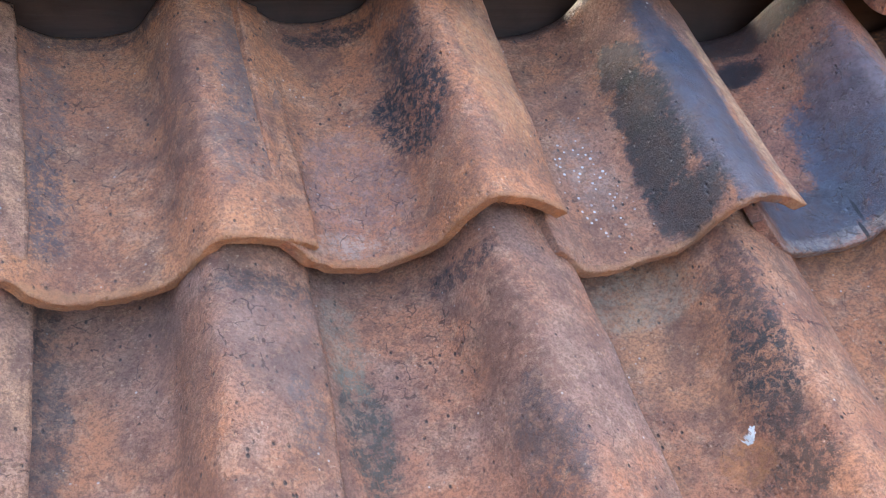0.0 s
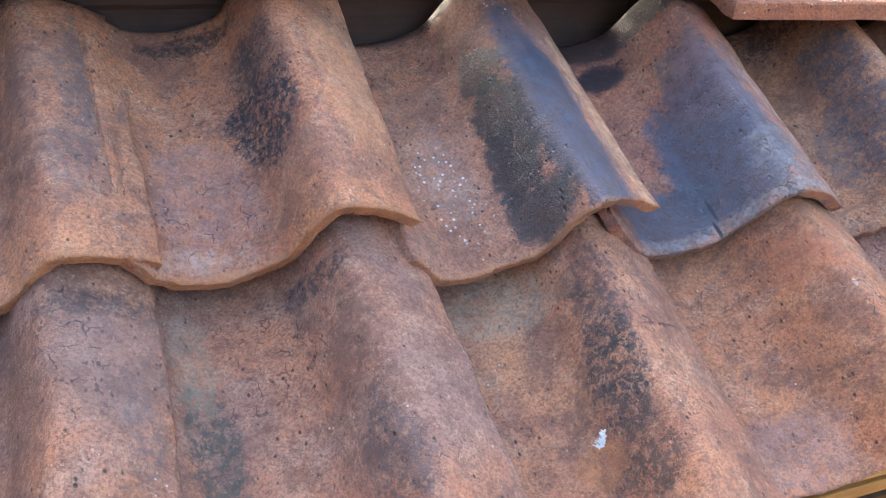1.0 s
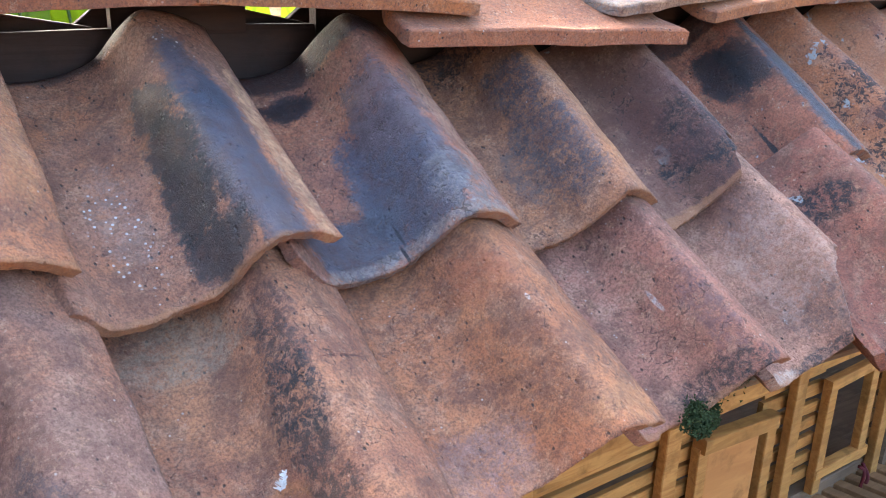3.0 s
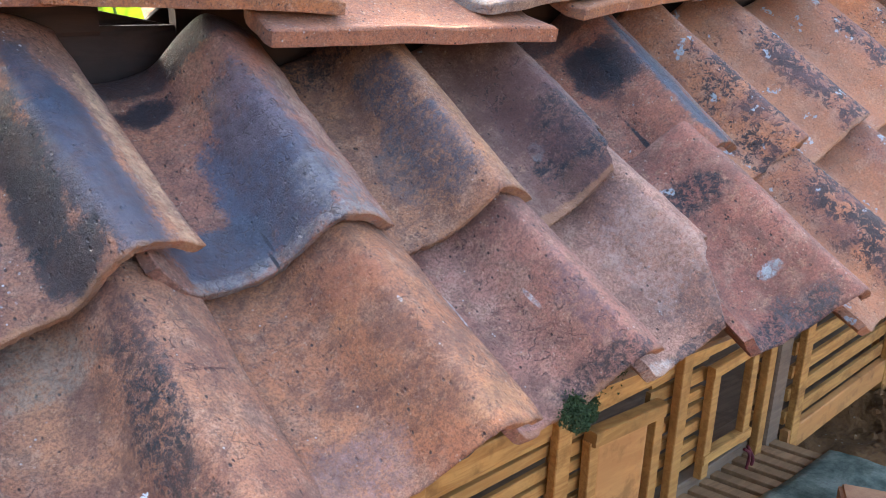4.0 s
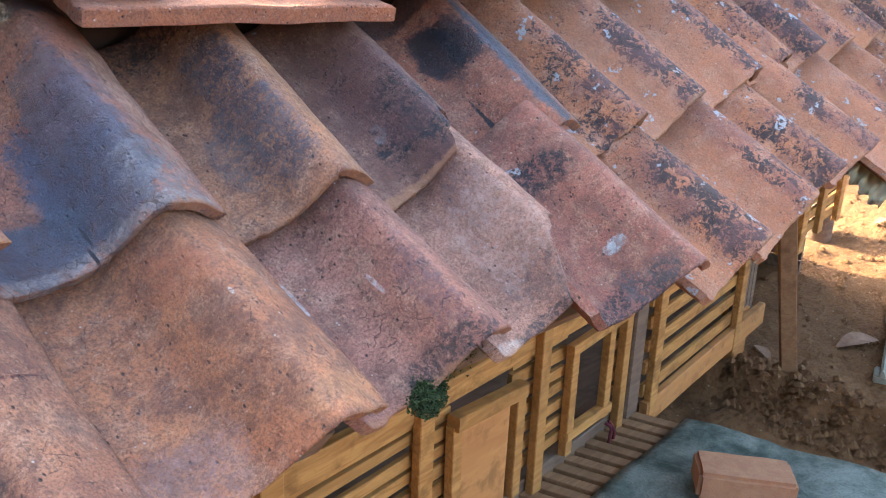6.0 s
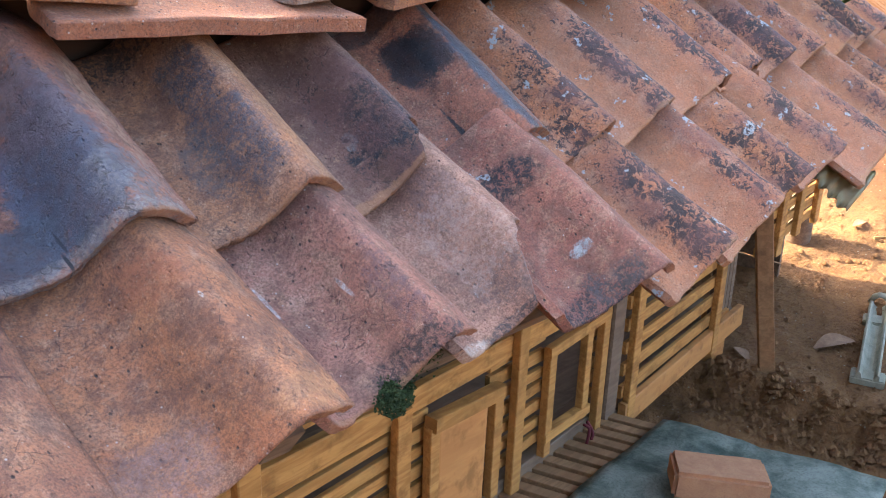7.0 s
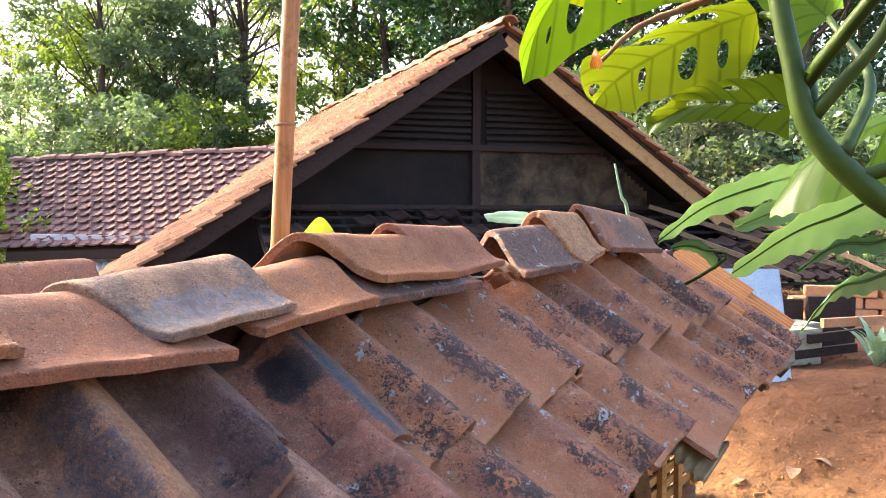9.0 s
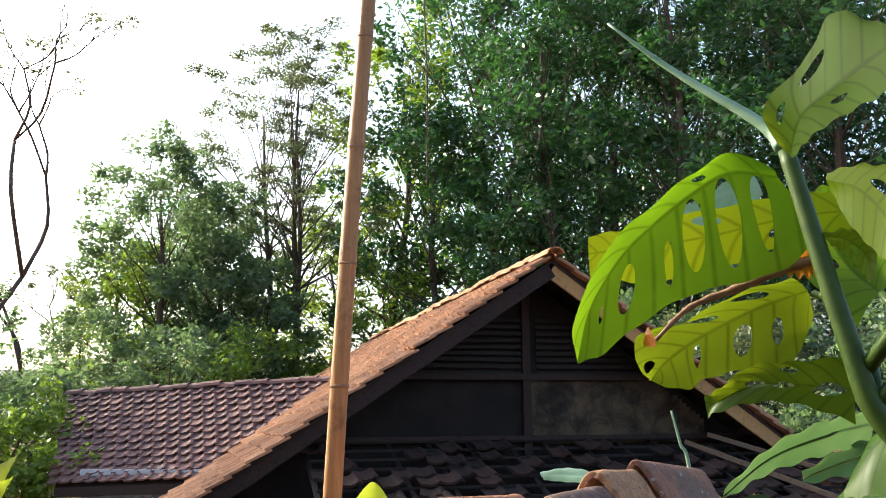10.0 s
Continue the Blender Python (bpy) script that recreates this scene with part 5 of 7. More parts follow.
for k in range(70):
    f = rnd.random()
    root_ = f0 + (NEAR.d * 0.5 + NEAR.up * 0.85) * (f - 0.5) * 0.017 + NEAR.n * (0.002 + 0.004 * math.sin(f * 3))
    way = NEAR.d * (1 if k % 2 else -1) * 0.75 + NEAR.up * rnd.uniform(0.1, 0.7) + NEAR.n * rnd.uniform(0, 0.5)
    tip = root_ + way * rnd.uniform(0.003, 0.007) * (1.1 - 0.7 * f)
    off = NEAR.up * 0.0006
    bm.faces.new([bm.verts.new(q) for q in (root_ - off, root_ + off, tip + off, tip - off)])
tagged(part("feather", bm, M["feather"]), "tiny white down feather on a roof tile", "feather")

# added walls, out of view, that block sky light from behind and the left
bm = bmesh.new()
block(bm, Matrix.Translation((1.0, -6.6, 0.85)), (18.0, 0.2, 2.2), 0.02)
tagged(part("wall_south", bm, M["behind"]), "unseen plain dark wall added to block low sky light", "wall", kind="structure")
bm = bmesh.new()
block(bm, Matrix.Translation((-3.0, -1.2, 1.4)), (0.2, 10.8, 3.3), 0.02)
tagged(part("wall_west", bm, M["behind"]), "unseen plain dark wall added to darken the left side", "wall", kind="structure")

# ---- the old house behind ----
APEX = Vector((8.08, 5.40, 3.36))
BACK = Vector((math.cos(radians(55.5)), math.sin(radians(55.5)), 0))
LEFT = Vector((-BACK.y, BACK.x, 0))


def gable(l, z, back=0.0):
    """A point of the gable: l metres left of the apex, at the height z."""
    p = APEX + LEFT * l + BACK * back
    return Vector((p.x, p.y, z))


RAKE = 0.70  # fall of the roof per metre


def rake_z(l):
    return APEX.z - RAKE * abs(l) + (0.06 * max(0, abs(l) - 2.2) if l > 0 else 0)


house = empty("old_house", (8.5, 6.0, 0.3), "old village house with a near-black gable and tiled roof", "house")
FLOOR = 0.2
# gable wall with thickness, set back under the verge
bm = bmesh.new()
outline = [gable(4.6, FLOOR, 0.6), gable(4.6, rake_z(4.6) - 0.16, 0.6), gable(0, APEX.z - 0.2, 0.6), gable(-3.9, rake_z(-3.9) - 0.16, 0.6), gable(-3.9, FLOOR, 0.6)]
a = [bm.verts.new(p) for p in outline]
b = [bm.verts.new(p + BACK * 0.12) for p in outline]
bm.faces.new(a)
bm.faces.new(b[::-1])
for i in range(5):
    bm.faces.new((a[i], b[i], b[(i + 1) % 5], a[(i + 1) % 5]))
bmesh.ops.recalc_face_normals(bm, faces=bm.faces)
wall = under(part("gable_wall", bm, M["gable_black"], None, "near-black gable wall"), house)
# daubed panel right of the post, rough at its rim
bm = bmesh.new()
top, n, m = [], 40, 16
for j in range(m + 1):
    for i in range(n + 1):
        l = 0.08 - 2.2 * i / n
        z = 2.04 - 0.72 * j / m
        bulge = 0.03 + 0.012 * noise.noise(Vector((l * 4, z * 4, 0))) + 0.006 * noise.noise(Vector((l * 15, z * 15, 3)))
        top.append(bm.verts.new(gable(l, z + 0.03 * noise.noise(Vector((l * 5, 9, 0))) * (j == 0), 0.6 - bulge)))
for j in range(m):
    for i in range(n):
        q = j * (n + 1) + i
        if rake_z(0.08 - 2.2 * i / n) - 0.28 > 2.04 - 0.72 * j / m:
            bm.faces.new((top[q], top[q + 1], top[q + n + 2], top[q + n + 1]))
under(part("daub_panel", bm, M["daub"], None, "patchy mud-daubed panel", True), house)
for z0, side_l in ((2.10, 1), (2.10, -1)):
    for k in range(9):
        z = z0 + 0.075 * k
        reach = (APEX.z - 0.26 - z) / RAKE
        if reach < 0.2:
            continue
        l0, l1 = (0.16, min(1.9, reach)) if side_l > 0 else (-0.02, -min(1.5, reach))
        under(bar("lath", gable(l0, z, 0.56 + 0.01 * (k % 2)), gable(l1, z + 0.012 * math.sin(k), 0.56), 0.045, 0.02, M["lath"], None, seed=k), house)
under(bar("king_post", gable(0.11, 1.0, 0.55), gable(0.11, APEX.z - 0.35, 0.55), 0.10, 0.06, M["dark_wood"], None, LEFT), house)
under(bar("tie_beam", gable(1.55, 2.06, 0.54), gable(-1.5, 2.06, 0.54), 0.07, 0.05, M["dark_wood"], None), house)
# barge boards
for l0, l1, mat, text in ((0.0, 5.1, "dark_wood", "dark stained barge board"), (0.0, -3.6, "pale_wood", "pale new barge board")):
    p, q = gable(l0, rake_z(l0) - 0.17, -0.02), gable(l1, rake_z(l1) - 0.17, -0.02)
    under(bar("barge_board", p, q, 0.17, 0.03, M[mat], None, UPZ, text), house)
# rafters and purlins under the verge
for k in range(5):
    for sgn, reach in ((1, 4.6), (-1, 3.6)):
        f = (k + 0.6) / 5
        l = sgn * reach * f
        under(bar("purlin", gable(l, rake_z(l) - 0.12, 0.0), gable(l, rake_z(l) - 0.12, 5.0), 0.06, 0.05, M["dark_wood"], None), house)
RIDGE_LONG = 10.4


def roof_sheet(sgn, reach):
    """The boarding under the tiles."""
    bm = bmesh.new()
    pts = [gable(0, APEX.z - 0.06, -0.05), gable(0, APEX.z - 0.06, RIDGE_LONG), gable(sgn * reach, rake_z(sgn * reach) - 0.06, RIDGE_LONG), gable(sgn * reach, rake_z(sgn * reach) - 0.06, -0.05)]
    a = [bm.verts.new(p) for p in pts]
    b = [bm.verts.new(p - UPZ * 0.03) for p in pts]
    bm.faces.new(a)
    bm.faces.new(b)
    for i in range(4):
        bm.faces.new((a[i], b[i], b[(i + 1) % 4], a[(i + 1) % 4]))
    bmesh.ops.recalc_face_normals(bm, faces=bm.faces)
    return under(part("roof_boarding", bm, M["dark_wood"], None), house)


def small_tile(name, wide, long, thick=0.026, seed=0, roll=0.024):
    """A light pantile for roofs seen from afar: x across, y down the slope, its head at the origin."""
    prof = [(0, 0.0), (0.15, -0.006), (0.4, -0.012), (0.62, -0.002), (0.76, roll), (0.88, roll * 0.95), (1.0, 0.004)]
    verts = []
    for y, lift in ((0, -0.016), (long, 0.02)):
        for dz in (0, -thick):
            verts += [(f * wide - wide / 2, y, z + dz + lift) for f, z in prof]
    k = len(prof)
    faces = []
    for i in range(k - 1):
        faces += [(i, 2 * k + i, 2 * k + i + 1, i + 1), (2 * k + i, 3 * k + i, 3 * k + i + 1, 2 * k + i + 1), (k + i, k + i + 1, 3 * k + i + 1, 3 * k + i)]
    faces += [(0, k, 3 * k, 2 * k), (k - 1, 3 * k - 1, 4 * k - 1, 2 * k - 1)]
    return verts, faces


def tile_field(name, origin, across, down, columns, rows, pitch_a, pitch_d, material, parent, single, seed, label="", jitter=1.0, skip=None):
    """Rows of light pantiles under a parent that stands at the origin. Those for which single() holds are objects of their own; the rest is one mesh."""
    rnd = random.Random(seed)
    across, down = Vector(across).normalized(), Vector(down).normalized()
    up = across.cross(down)
    if up.z < 0:
        up = -up
        flip = True
    else:
        flip = False
    verts, faces = small_tile(name, pitch_a * 1.12, pitch_d * 1.22)
    shared = bpy.data.meshes.new(name)
    shared.from_pydata(verts, [], [f[::-1] for f in faces] if flip else faces)
    shared.materials.append(material)
    all_v, all_f = [], []
    for r in range(rows):
        for c in range(columns):
            if skip and skip(c, r):
                continue
            turn = rnd.gauss(0, 0.022) * jitter
            lift = rnd.gauss(0, 0.004) * jitter
            a = across * math.cos(turn) + down * math.sin(turn)
            d = down * math.cos(turn) - across * math.sin(turn) + up * rnd.gauss(0, 0.012) * jitter
            p = origin + across * (pitch_a * (c + 0.5)) + down * (pitch_d * r + rnd.gauss(0, 0.006) * jitter) + up * (0.03 + lift)
            if single(c, r):
                ob = new(name, shared)
                m = Matrix((a, d, up)).transposed().to_4x4()
                m.translation = p
                ob.parent, ob.matrix_basis = parent, m
            else:
                base = len(all_v)
                all_v += [tuple(p + a * x + d * y + up * z) for x, y, z in verts]
                all_f += [tuple(base + i for i in (f[::-1] if flip else f)) for f in faces]
    if all_v:
        ob = mesh_object(name + "s", all_v, all_f, material, parent, label)
        ob["kind"] = "stuff"


left_boards = roof_sheet(1, 5.2)
right_boards = roof_sheet(-1, 3.7)
down_left = (LEFT - UPZ * (RAKE - 0.02)).normalized()
down_right = (-LEFT - UPZ * RAKE).normalized()
tile_field("roof_tile", APEX - BACK * 0.12 + LEFT * 0.05 - UPZ * 0.05, BACK, down_left, 50, 28, 0.21, 0.222, M["house_tile"], left_boards, lambda c, r: c < 10, 21, "rows of sun-bleached clay roof tiles", 1.4)
tile_field("roof_tile", APEX + BACK * (RIDGE_LONG) - LEFT * 0.05 - UPZ * 0.05, -BACK, down_right, 50, 20, 0.21, 0.222, M["house_tile"], right_boards, lambda c, r: False, 22, "rows of clay roof tiles")
# ridge caps
verts, faces = [], []
for k in range(7):
    a = math.pi * k / 6
    verts += [(-0.02, 0.1 * math.cos(a), 0.075 * math.sin(a)), (0.27, 0.115 * math.cos(a), 0.085 * math.sin(a))]
    verts += [(-0.02, 0.085 * math.cos(a), 0.06 * math.sin(a)), (0.27, 0.1 * math.cos(a), 0.07 * math.sin(a))]
for k in range(6):
    q = 4 * k
    faces += [(q, q + 4, q + 5, q + 1), (q + 2, q + 3, q + 7, q + 6), (q, q + 2, q + 6, q + 4), (q + 1, q + 5, q + 7, q + 3)]
cap_mesh = bpy.data.meshes.new("ridge_cap")
cap_mesh.from_pydata(verts, [], faces)
cap_mesh.materials.append(M["house_tile"])
cap_far = cap_mesh.copy()
cap_far.materials[0] = M["far_tile"]


def ridge_caps(start, along, count, step, parent, mesh, seed):
    rnd = random.Random(seed)
    along = Vector(along).normalized()
    side = UPZ.cross(along).normalized()
    for k in range(count):
        ob = new("ridge_cap", mesh)
        m = Matrix((along, side, along.cross(side))).transposed().to_4x4()
        m.translation = Vector(start) + along * (step * k) + UPZ * rnd.uniform(-0.012, 0.02)
        ob.parent, ob.matrix_basis = parent, m @ pose(0, 0, 0, rnd.uniform(-4, 4), rnd.uniform(-3, 3), rnd.uniform(-4, 4))


ridge_caps(APEX - BACK * 0.16 + UPZ * 0.0, BACK, 42, 0.25, left_boards, cap_mesh, 4)

# lean-to roof before the gable: bare battens, a few tiles left, deep shade put into their colour
lean_to = empty("lean_to", tuple(gable(0, 0.2, -0.6)), "half-stripped lean-to roof of battens and old tiles in deep shade", "lean-to")
def lean(l, f):
    """f: 0 at the wall, 1 at the outer edge."""
    p = gable(l, 1.36 - 0.75 * f, 0.5 - 1.9 * f)
    return p
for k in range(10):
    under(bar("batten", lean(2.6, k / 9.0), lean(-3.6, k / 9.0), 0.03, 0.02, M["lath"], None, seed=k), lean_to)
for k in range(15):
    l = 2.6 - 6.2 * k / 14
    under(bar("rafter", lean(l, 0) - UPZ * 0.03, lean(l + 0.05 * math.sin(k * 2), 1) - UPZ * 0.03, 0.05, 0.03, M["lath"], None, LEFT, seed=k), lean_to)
anchor = under(bar("wall_plate", lean(2.6, 0) + UPZ * 0.03, lean(-3.6, 0) + UPZ * 0.03, 0.05, 0.05, M["dark_wood"], None), lean_to)
lean_down = (lean(0, 1) - lean(0, 0)).normalized()
rnd = random.Random(77)
gone = {(c, r) for c in range(31) for r in range(9) if rnd.random() < (0.72 if c < 20 or r < 3 else 0.35)}
tile_field("roof_tile", lean(2.6, 0.02), -LEFT, lean_down, 31, 9, 0.2, 0.215, M["shaded_tile"], anchor, lambda c, r: True, 23, "", 4.0, lambda c, r: (c, r) in gone)
for l, f0, l2, f1 in ((-2.0, 0.1, -3.4, 0.9), (-2.6, 0.0, -3.8, 0.7), (-1.6, 0.2, -2.7, 1.05), (-3.2, 0.2, -3.9, 1.0)):
    under(bar("loose_pole", lean(l, f0) + UPZ * 0.12, lean(l2, f1) + UPZ * 0.1, 0.05, 0.04, M["grey_wood"], None), lean_to)

# ---- house farther off ----
FAR_L, FAR_R = Vector((7.24, 14.01, 2.06)), Vector((9.24, 10.56, 2.21))
far_house = empty("far_house", (8.2, 12.9, 0.2), "distant low house with a dark red-brown tile roof", "house")
fd = (FAR_R - FAR_L).normalized()
FAR_L = FAR_L + fd * 0.0
flat = Vector((fd.x, fd.y, 0)).normalized()
out = Vector((-abs(flat.y), flat.x, 0))
if out.x > 0:
    out = -out
out = Vector((-0.54, -0.84, 0)).normalized()
fall = (out * 0.85 - UPZ * 0.53).normalized()
bm = bmesh.new()
pts = [FAR_L, FAR_L + fd * 6.8, FAR_L + fd * 6.8 + fall * 2.42, FAR_L + fall * 2.42]
a = [bm.verts.new(p - UPZ * 0.05) for p in pts]
b = [bm.verts.new(p - UPZ * 0.13) for p in pts]
bm.faces.new(a), bm.faces.new(b)
for i in range(4):
    bm.faces.new((a[i], b[i], b[(i + 1) % 4], a[(i + 1) % 4]))
bmesh.ops.recalc_face_normals(bm, faces=bm.faces)
far_boards = under(part("roof_boarding", bm, M["dark_wood"], None), far_house)
tile_field("roof_tile", FAR_L - fd * 0.05, fd, fall, 36, 13, 0.19, 0.183, M["far_tile"], far_boards, lambda c, r: c < 23, 31, "", 1.0)
ridge_caps(FAR_L - fd * 0.1 + UPZ * 0.0, fd, 27, 0.26, far_boards, cap_far, 9)
bm = bmesh.new()
for p, q in ((FAR_L + fall * 2.2 + fd * 0.3, FAR_L + fall * 2.2 + fd * 6.8),):
    block(bm, Matrix.Translation((p + q) / 2 - UPZ * ((p.z) / 2 + 0.0) + UPZ * 0.0) @ Matrix((flat, out, UPZ)).transposed().to_4x4(), (6.4, 0.15, p.z - 0.1), 0.01)
under(part("wall", bm, M["wash"], None, "pale blue-grey limewashed wall"), far_house)
under(bar("eave_board", FAR_L + fall * 2.41 - UPZ * 0.12, FAR_L + fall * 2.41 + fd * 6.9 - UPZ * 0.12, 0.12, 0.03, M["dark_wood"], None), far_house)
bm = bmesh.new()
for sgn in (1,):
    end = [FAR_L + fd * 0.2 - UPZ * 0.15, FAR_L + fd * 0.2 + fall * 2.2 - UPZ * 0.15, FAR_L + fd * 0.2 - out * 2.0 - UPZ * 1.3]
    fc = [bm.verts.new(p) for p in end]
    bc = [bm.verts.new(p + fd * 0.1) for p in end]
    bm.faces.new(fc), bm.faces.new(bc[::-1])
    for i in range(3):
        bm.faces.new((fc[i], bc[i], bc[(i + 1) % 3], fc[(i + 1) % 3]))
under(part("end_wall", bm, M["wash"], None), far_house)

# corrugated porch roof of the far house
porch = empty("porch_roof", tuple(FAR_L + fall * 3.4 - UPZ * 0.9), "pale corrugated fibre-cement porch roof", "roof")
bm = bmesh.new()
rows = []
o = FAR_L + fall * 2.3 - UPZ * 0.28 - fd * 2.2
pd = (out * 0.95 - UPZ * 0.2).normalized()
for j in range(2):
    rows.append([bm.verts.new(o + fd * (i * 0.03) + pd * (1.1 * j) + UPZ * (0.022 * math.sin(i * 1.2))) for i in range(130)])
for i in range(129):
    bm.faces.new((rows[0][i], rows[0][i + 1], rows[1][i + 1], rows[1][i]))
bmesh.ops.solidify(bm, geom=bm.faces[:], thickness=0.006)
under(part("sheet", bm, M["asbestos"], None, "", True), porch)
under(bar("beam", o + pd * 1.0 - UPZ * 0.08, o + pd * 1.0 + fd * 3.8 - UPZ * 0.08, 0.08, 0.05, M["grey_wood"], None), porch)
for f in (0.1, 1.9, 3.7):
    p = o + pd * 1.0 + fd * f
    under(bar("post", (p.x, p.y, 0.1), p - UPZ * 0.1, 0.08, 0.08, M["grey_wood"], None, (1, 0, 0)), porch)

# ---- plants close by ----
def blade(name, mid, rim_a, rim_b, material, parent, holes=(), na=48, nb=12, ripple=0.006, seed=0, slant=0.12):
    """A leaf lofted between its midrib and two margins; holes: (along, side, length, width) in shares of the blade."""
    m, a, b = glide(mid, na), glide(rim_a, na), glide(rim_b, na)

    def at(s, t):
        f = max(0.0, min(1.0, s)) * na
        k = min(int(f), na - 1)
        u = f - k
        c, e = m[k].lerp(m[k + 1], u), (b[k].lerp(b[k + 1], u) if t > 0 else a[k].lerp(a[k + 1], u))
        t = abs(t)
        lift = (e - c).length * 0.10 * math.sin(math.pi * t)
        return c.lerp(e, t) + Vector((0, 0, lift + ripple * math.sin(s * 36 + seed) * t * t))

    row = 2 * nb + 1
    spots = [[i / na, j / nb] for i in range(na + 1) for j in range(-nb, nb + 1)]

    def within(s, t):
        for hs, ht, hl, hw in holes:
            x, y = (s - hs - slant * (abs(t) - abs(ht))) / hl, (t - ht) / hw
            if x * x + y * y < 1:
                return hs, ht, hl, hw, x, y
        return None

    faces, rim = [], set()
    for i in range(na):
        for j in range(row - 1):
            q = i * row + j
            f = (q, q + 1, q + row + 1, q + row)
            if within((i + 0.5) / na, (j + 0.5 - nb) / nb):
                rim.update(f)
            else:
                faces.append(f)
    # draw the verts round a hole onto its outline
    for q in rim:
        s, t = spots[q]
        best = None
        for hs, ht, hl, hw in holes:
            x, y = (s - hs - slant * (abs(t) - abs(ht))) / hl, (t - ht) / hw
            r = math.hypot(x, y)
            if r > 0.3 and (best is None or abs(r - 1) < abs(best[0] - 1)):
                best = (r, hs, ht, hl, hw, x, y)
        if best and best[0] < 2.2:
            r, hs, ht, hl, hw, x, y = best
            t2 = ht + y / r * hw
            spots[q] = [hs + slant * (abs(t2) - abs(ht)) + x / r * hl, t2]
    ob = mesh_object(name, [at(s, t) for s, t in spots], faces, material, parent, smooth=True)
    uv = ob.data.uv_layers.new(name="leaf")
    flat_uv = []
    for f in faces:
        for q in f:
            flat_uv += spots[q]
    uv.data.foreach_set("uv", flat_uv)
    return ob


def stalk(name, points, r0, r1, material, parent, sides=12, n=20, label="", knots=0.0):
    bm = bmesh.new()
    pts = glide(points, n)
    add_tube(bm, pts, [(r0 + (r1 - r0) * i / n) * (1 + knots * (0.5 + 0.5 * math.cos(i * 2.1)) ** 6) for i in range(n + 1)], sides)
    return part(name, bm, material, parent, label, True)


monstera = tagged(new("split_leaf_plant"), "large split-leaf plant with sunlit yellow-green holed leaves", "plant")
stalk("stem", [(1.083, 0.332, 1.93), (1.082, 0.302, 1.793), (1.082, 0.268, 1.643), (1.09, 0.24, 1.538), (1.13, 0.17, 1.45), (1.22, 0.02, 1.30), (1.3, -0.15, 0.8), (1.32, -0.2, -0.14)], 0.0125, 0.022, M["petiole"], monstera, 14, 40, "thick green stem")
stalk("rolled_leaf", [(1.048, 0.604, 2.204), (1.077, 0.504, 2.101), (1.09, 0.371, 1.984), (1.083, 0.336, 1.935)], 0.002, 0.013, M["spear"], monstera, 10, 20, "tightly rolled young leaf")
blade("leaf", [(1.106, 0.357, 1.899), (1.093, 0.427, 1.916), (1.08, 0.489, 1.888), (1.064, 0.553, 1.842), (1.051, 0.605, 1.793), (1.038, 0.654, 1.717), (1.037, 0.682, 1.63)],
      [(1.077, 0.348, 1.9), (1.074, 0.408, 1.94), (1.065, 0.475, 1.917), (1.049, 0.549, 1.867), (1.034, 0.615, 1.81), (1.019, 0.675, 1.694), (1.036, 0.682, 1.632)],
      [(1.13, 0.315, 1.793), (1.125, 0.367, 1.757), (1.11, 0.437, 1.742), (1.091, 0.509, 1.727), (1.069, 0.579, 1.688), (1.047, 0.642, 1.64), (1.037, 0.681, 1.628)], M["monstera"], monstera, [(0.13, 0.46, 0.034, 0.40), (0.26, 0.46, 0.044, 0.42), (0.39, 0.44, 0.040, 0.38), (0.51, 0.60, 0.017, 0.24), (0.68, 0.5, 0.038, 0.27), (0.80, 0.45, 0.011, 0.10), (0.30, -0.4, 0.02, 0.2)], 150, 40, 0.002, seed=0)
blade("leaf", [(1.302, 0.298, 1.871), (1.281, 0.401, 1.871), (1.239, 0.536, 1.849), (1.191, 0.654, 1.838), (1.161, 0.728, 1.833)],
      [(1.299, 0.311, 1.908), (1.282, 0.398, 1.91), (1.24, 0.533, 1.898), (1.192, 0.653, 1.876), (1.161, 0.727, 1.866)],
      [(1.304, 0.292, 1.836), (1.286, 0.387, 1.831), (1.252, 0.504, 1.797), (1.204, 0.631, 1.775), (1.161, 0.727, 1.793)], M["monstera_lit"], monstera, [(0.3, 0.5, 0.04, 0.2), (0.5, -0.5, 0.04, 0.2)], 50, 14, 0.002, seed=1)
blade("leaf", [(1.376, 0.49, 1.971), (1.349, 0.558, 1.929), (1.318, 0.626, 1.89), (1.299, 0.664, 1.871)],
      [(1.373, 0.499, 1.983), (1.341, 0.576, 1.957), (1.312, 0.639, 1.913), (1.298, 0.666, 1.876)],
      [(1.379, 0.483, 1.938), (1.352, 0.551, 1.895), (1.322, 0.618, 1.868), (1.3, 0.663, 1.863)], M["spear"], monstera, (), 24, 8, seed=1)
blade("leaf", [(1.21, 0.36, 1.733), (1.196, 0.438, 1.712), (1.175, 0.518, 1.673), (1.158, 0.583, 1.631), (1.156, 0.615, 1.6)],
      [(1.184, 0.375, 1.753), (1.164, 0.461, 1.732), (1.14, 0.545, 1.691), (1.12, 0.611, 1.676), (1.126, 0.623, 1.632), (1.146, 0.611, 1.6)],
      [(1.231, 0.361, 1.695), (1.226, 0.396, 1.629), (1.208, 0.459, 1.616), (1.187, 0.523, 1.603), (1.176, 0.562, 1.584), (1.156, 0.613, 1.598)], M["monstera_old"], monstera, [(0.86, -0.5, 0.055, 0.26), (0.60, 0.42, 0.022, 0.3), (0.38, 0.5, 0.045, 0.28), (0.22, 0.55, 0.03, 0.2), (0.42, -0.5, 0.04, 0.25), (0.2, -0.5, 0.05, 0.25)], 130, 36, 0.002, seed=3)
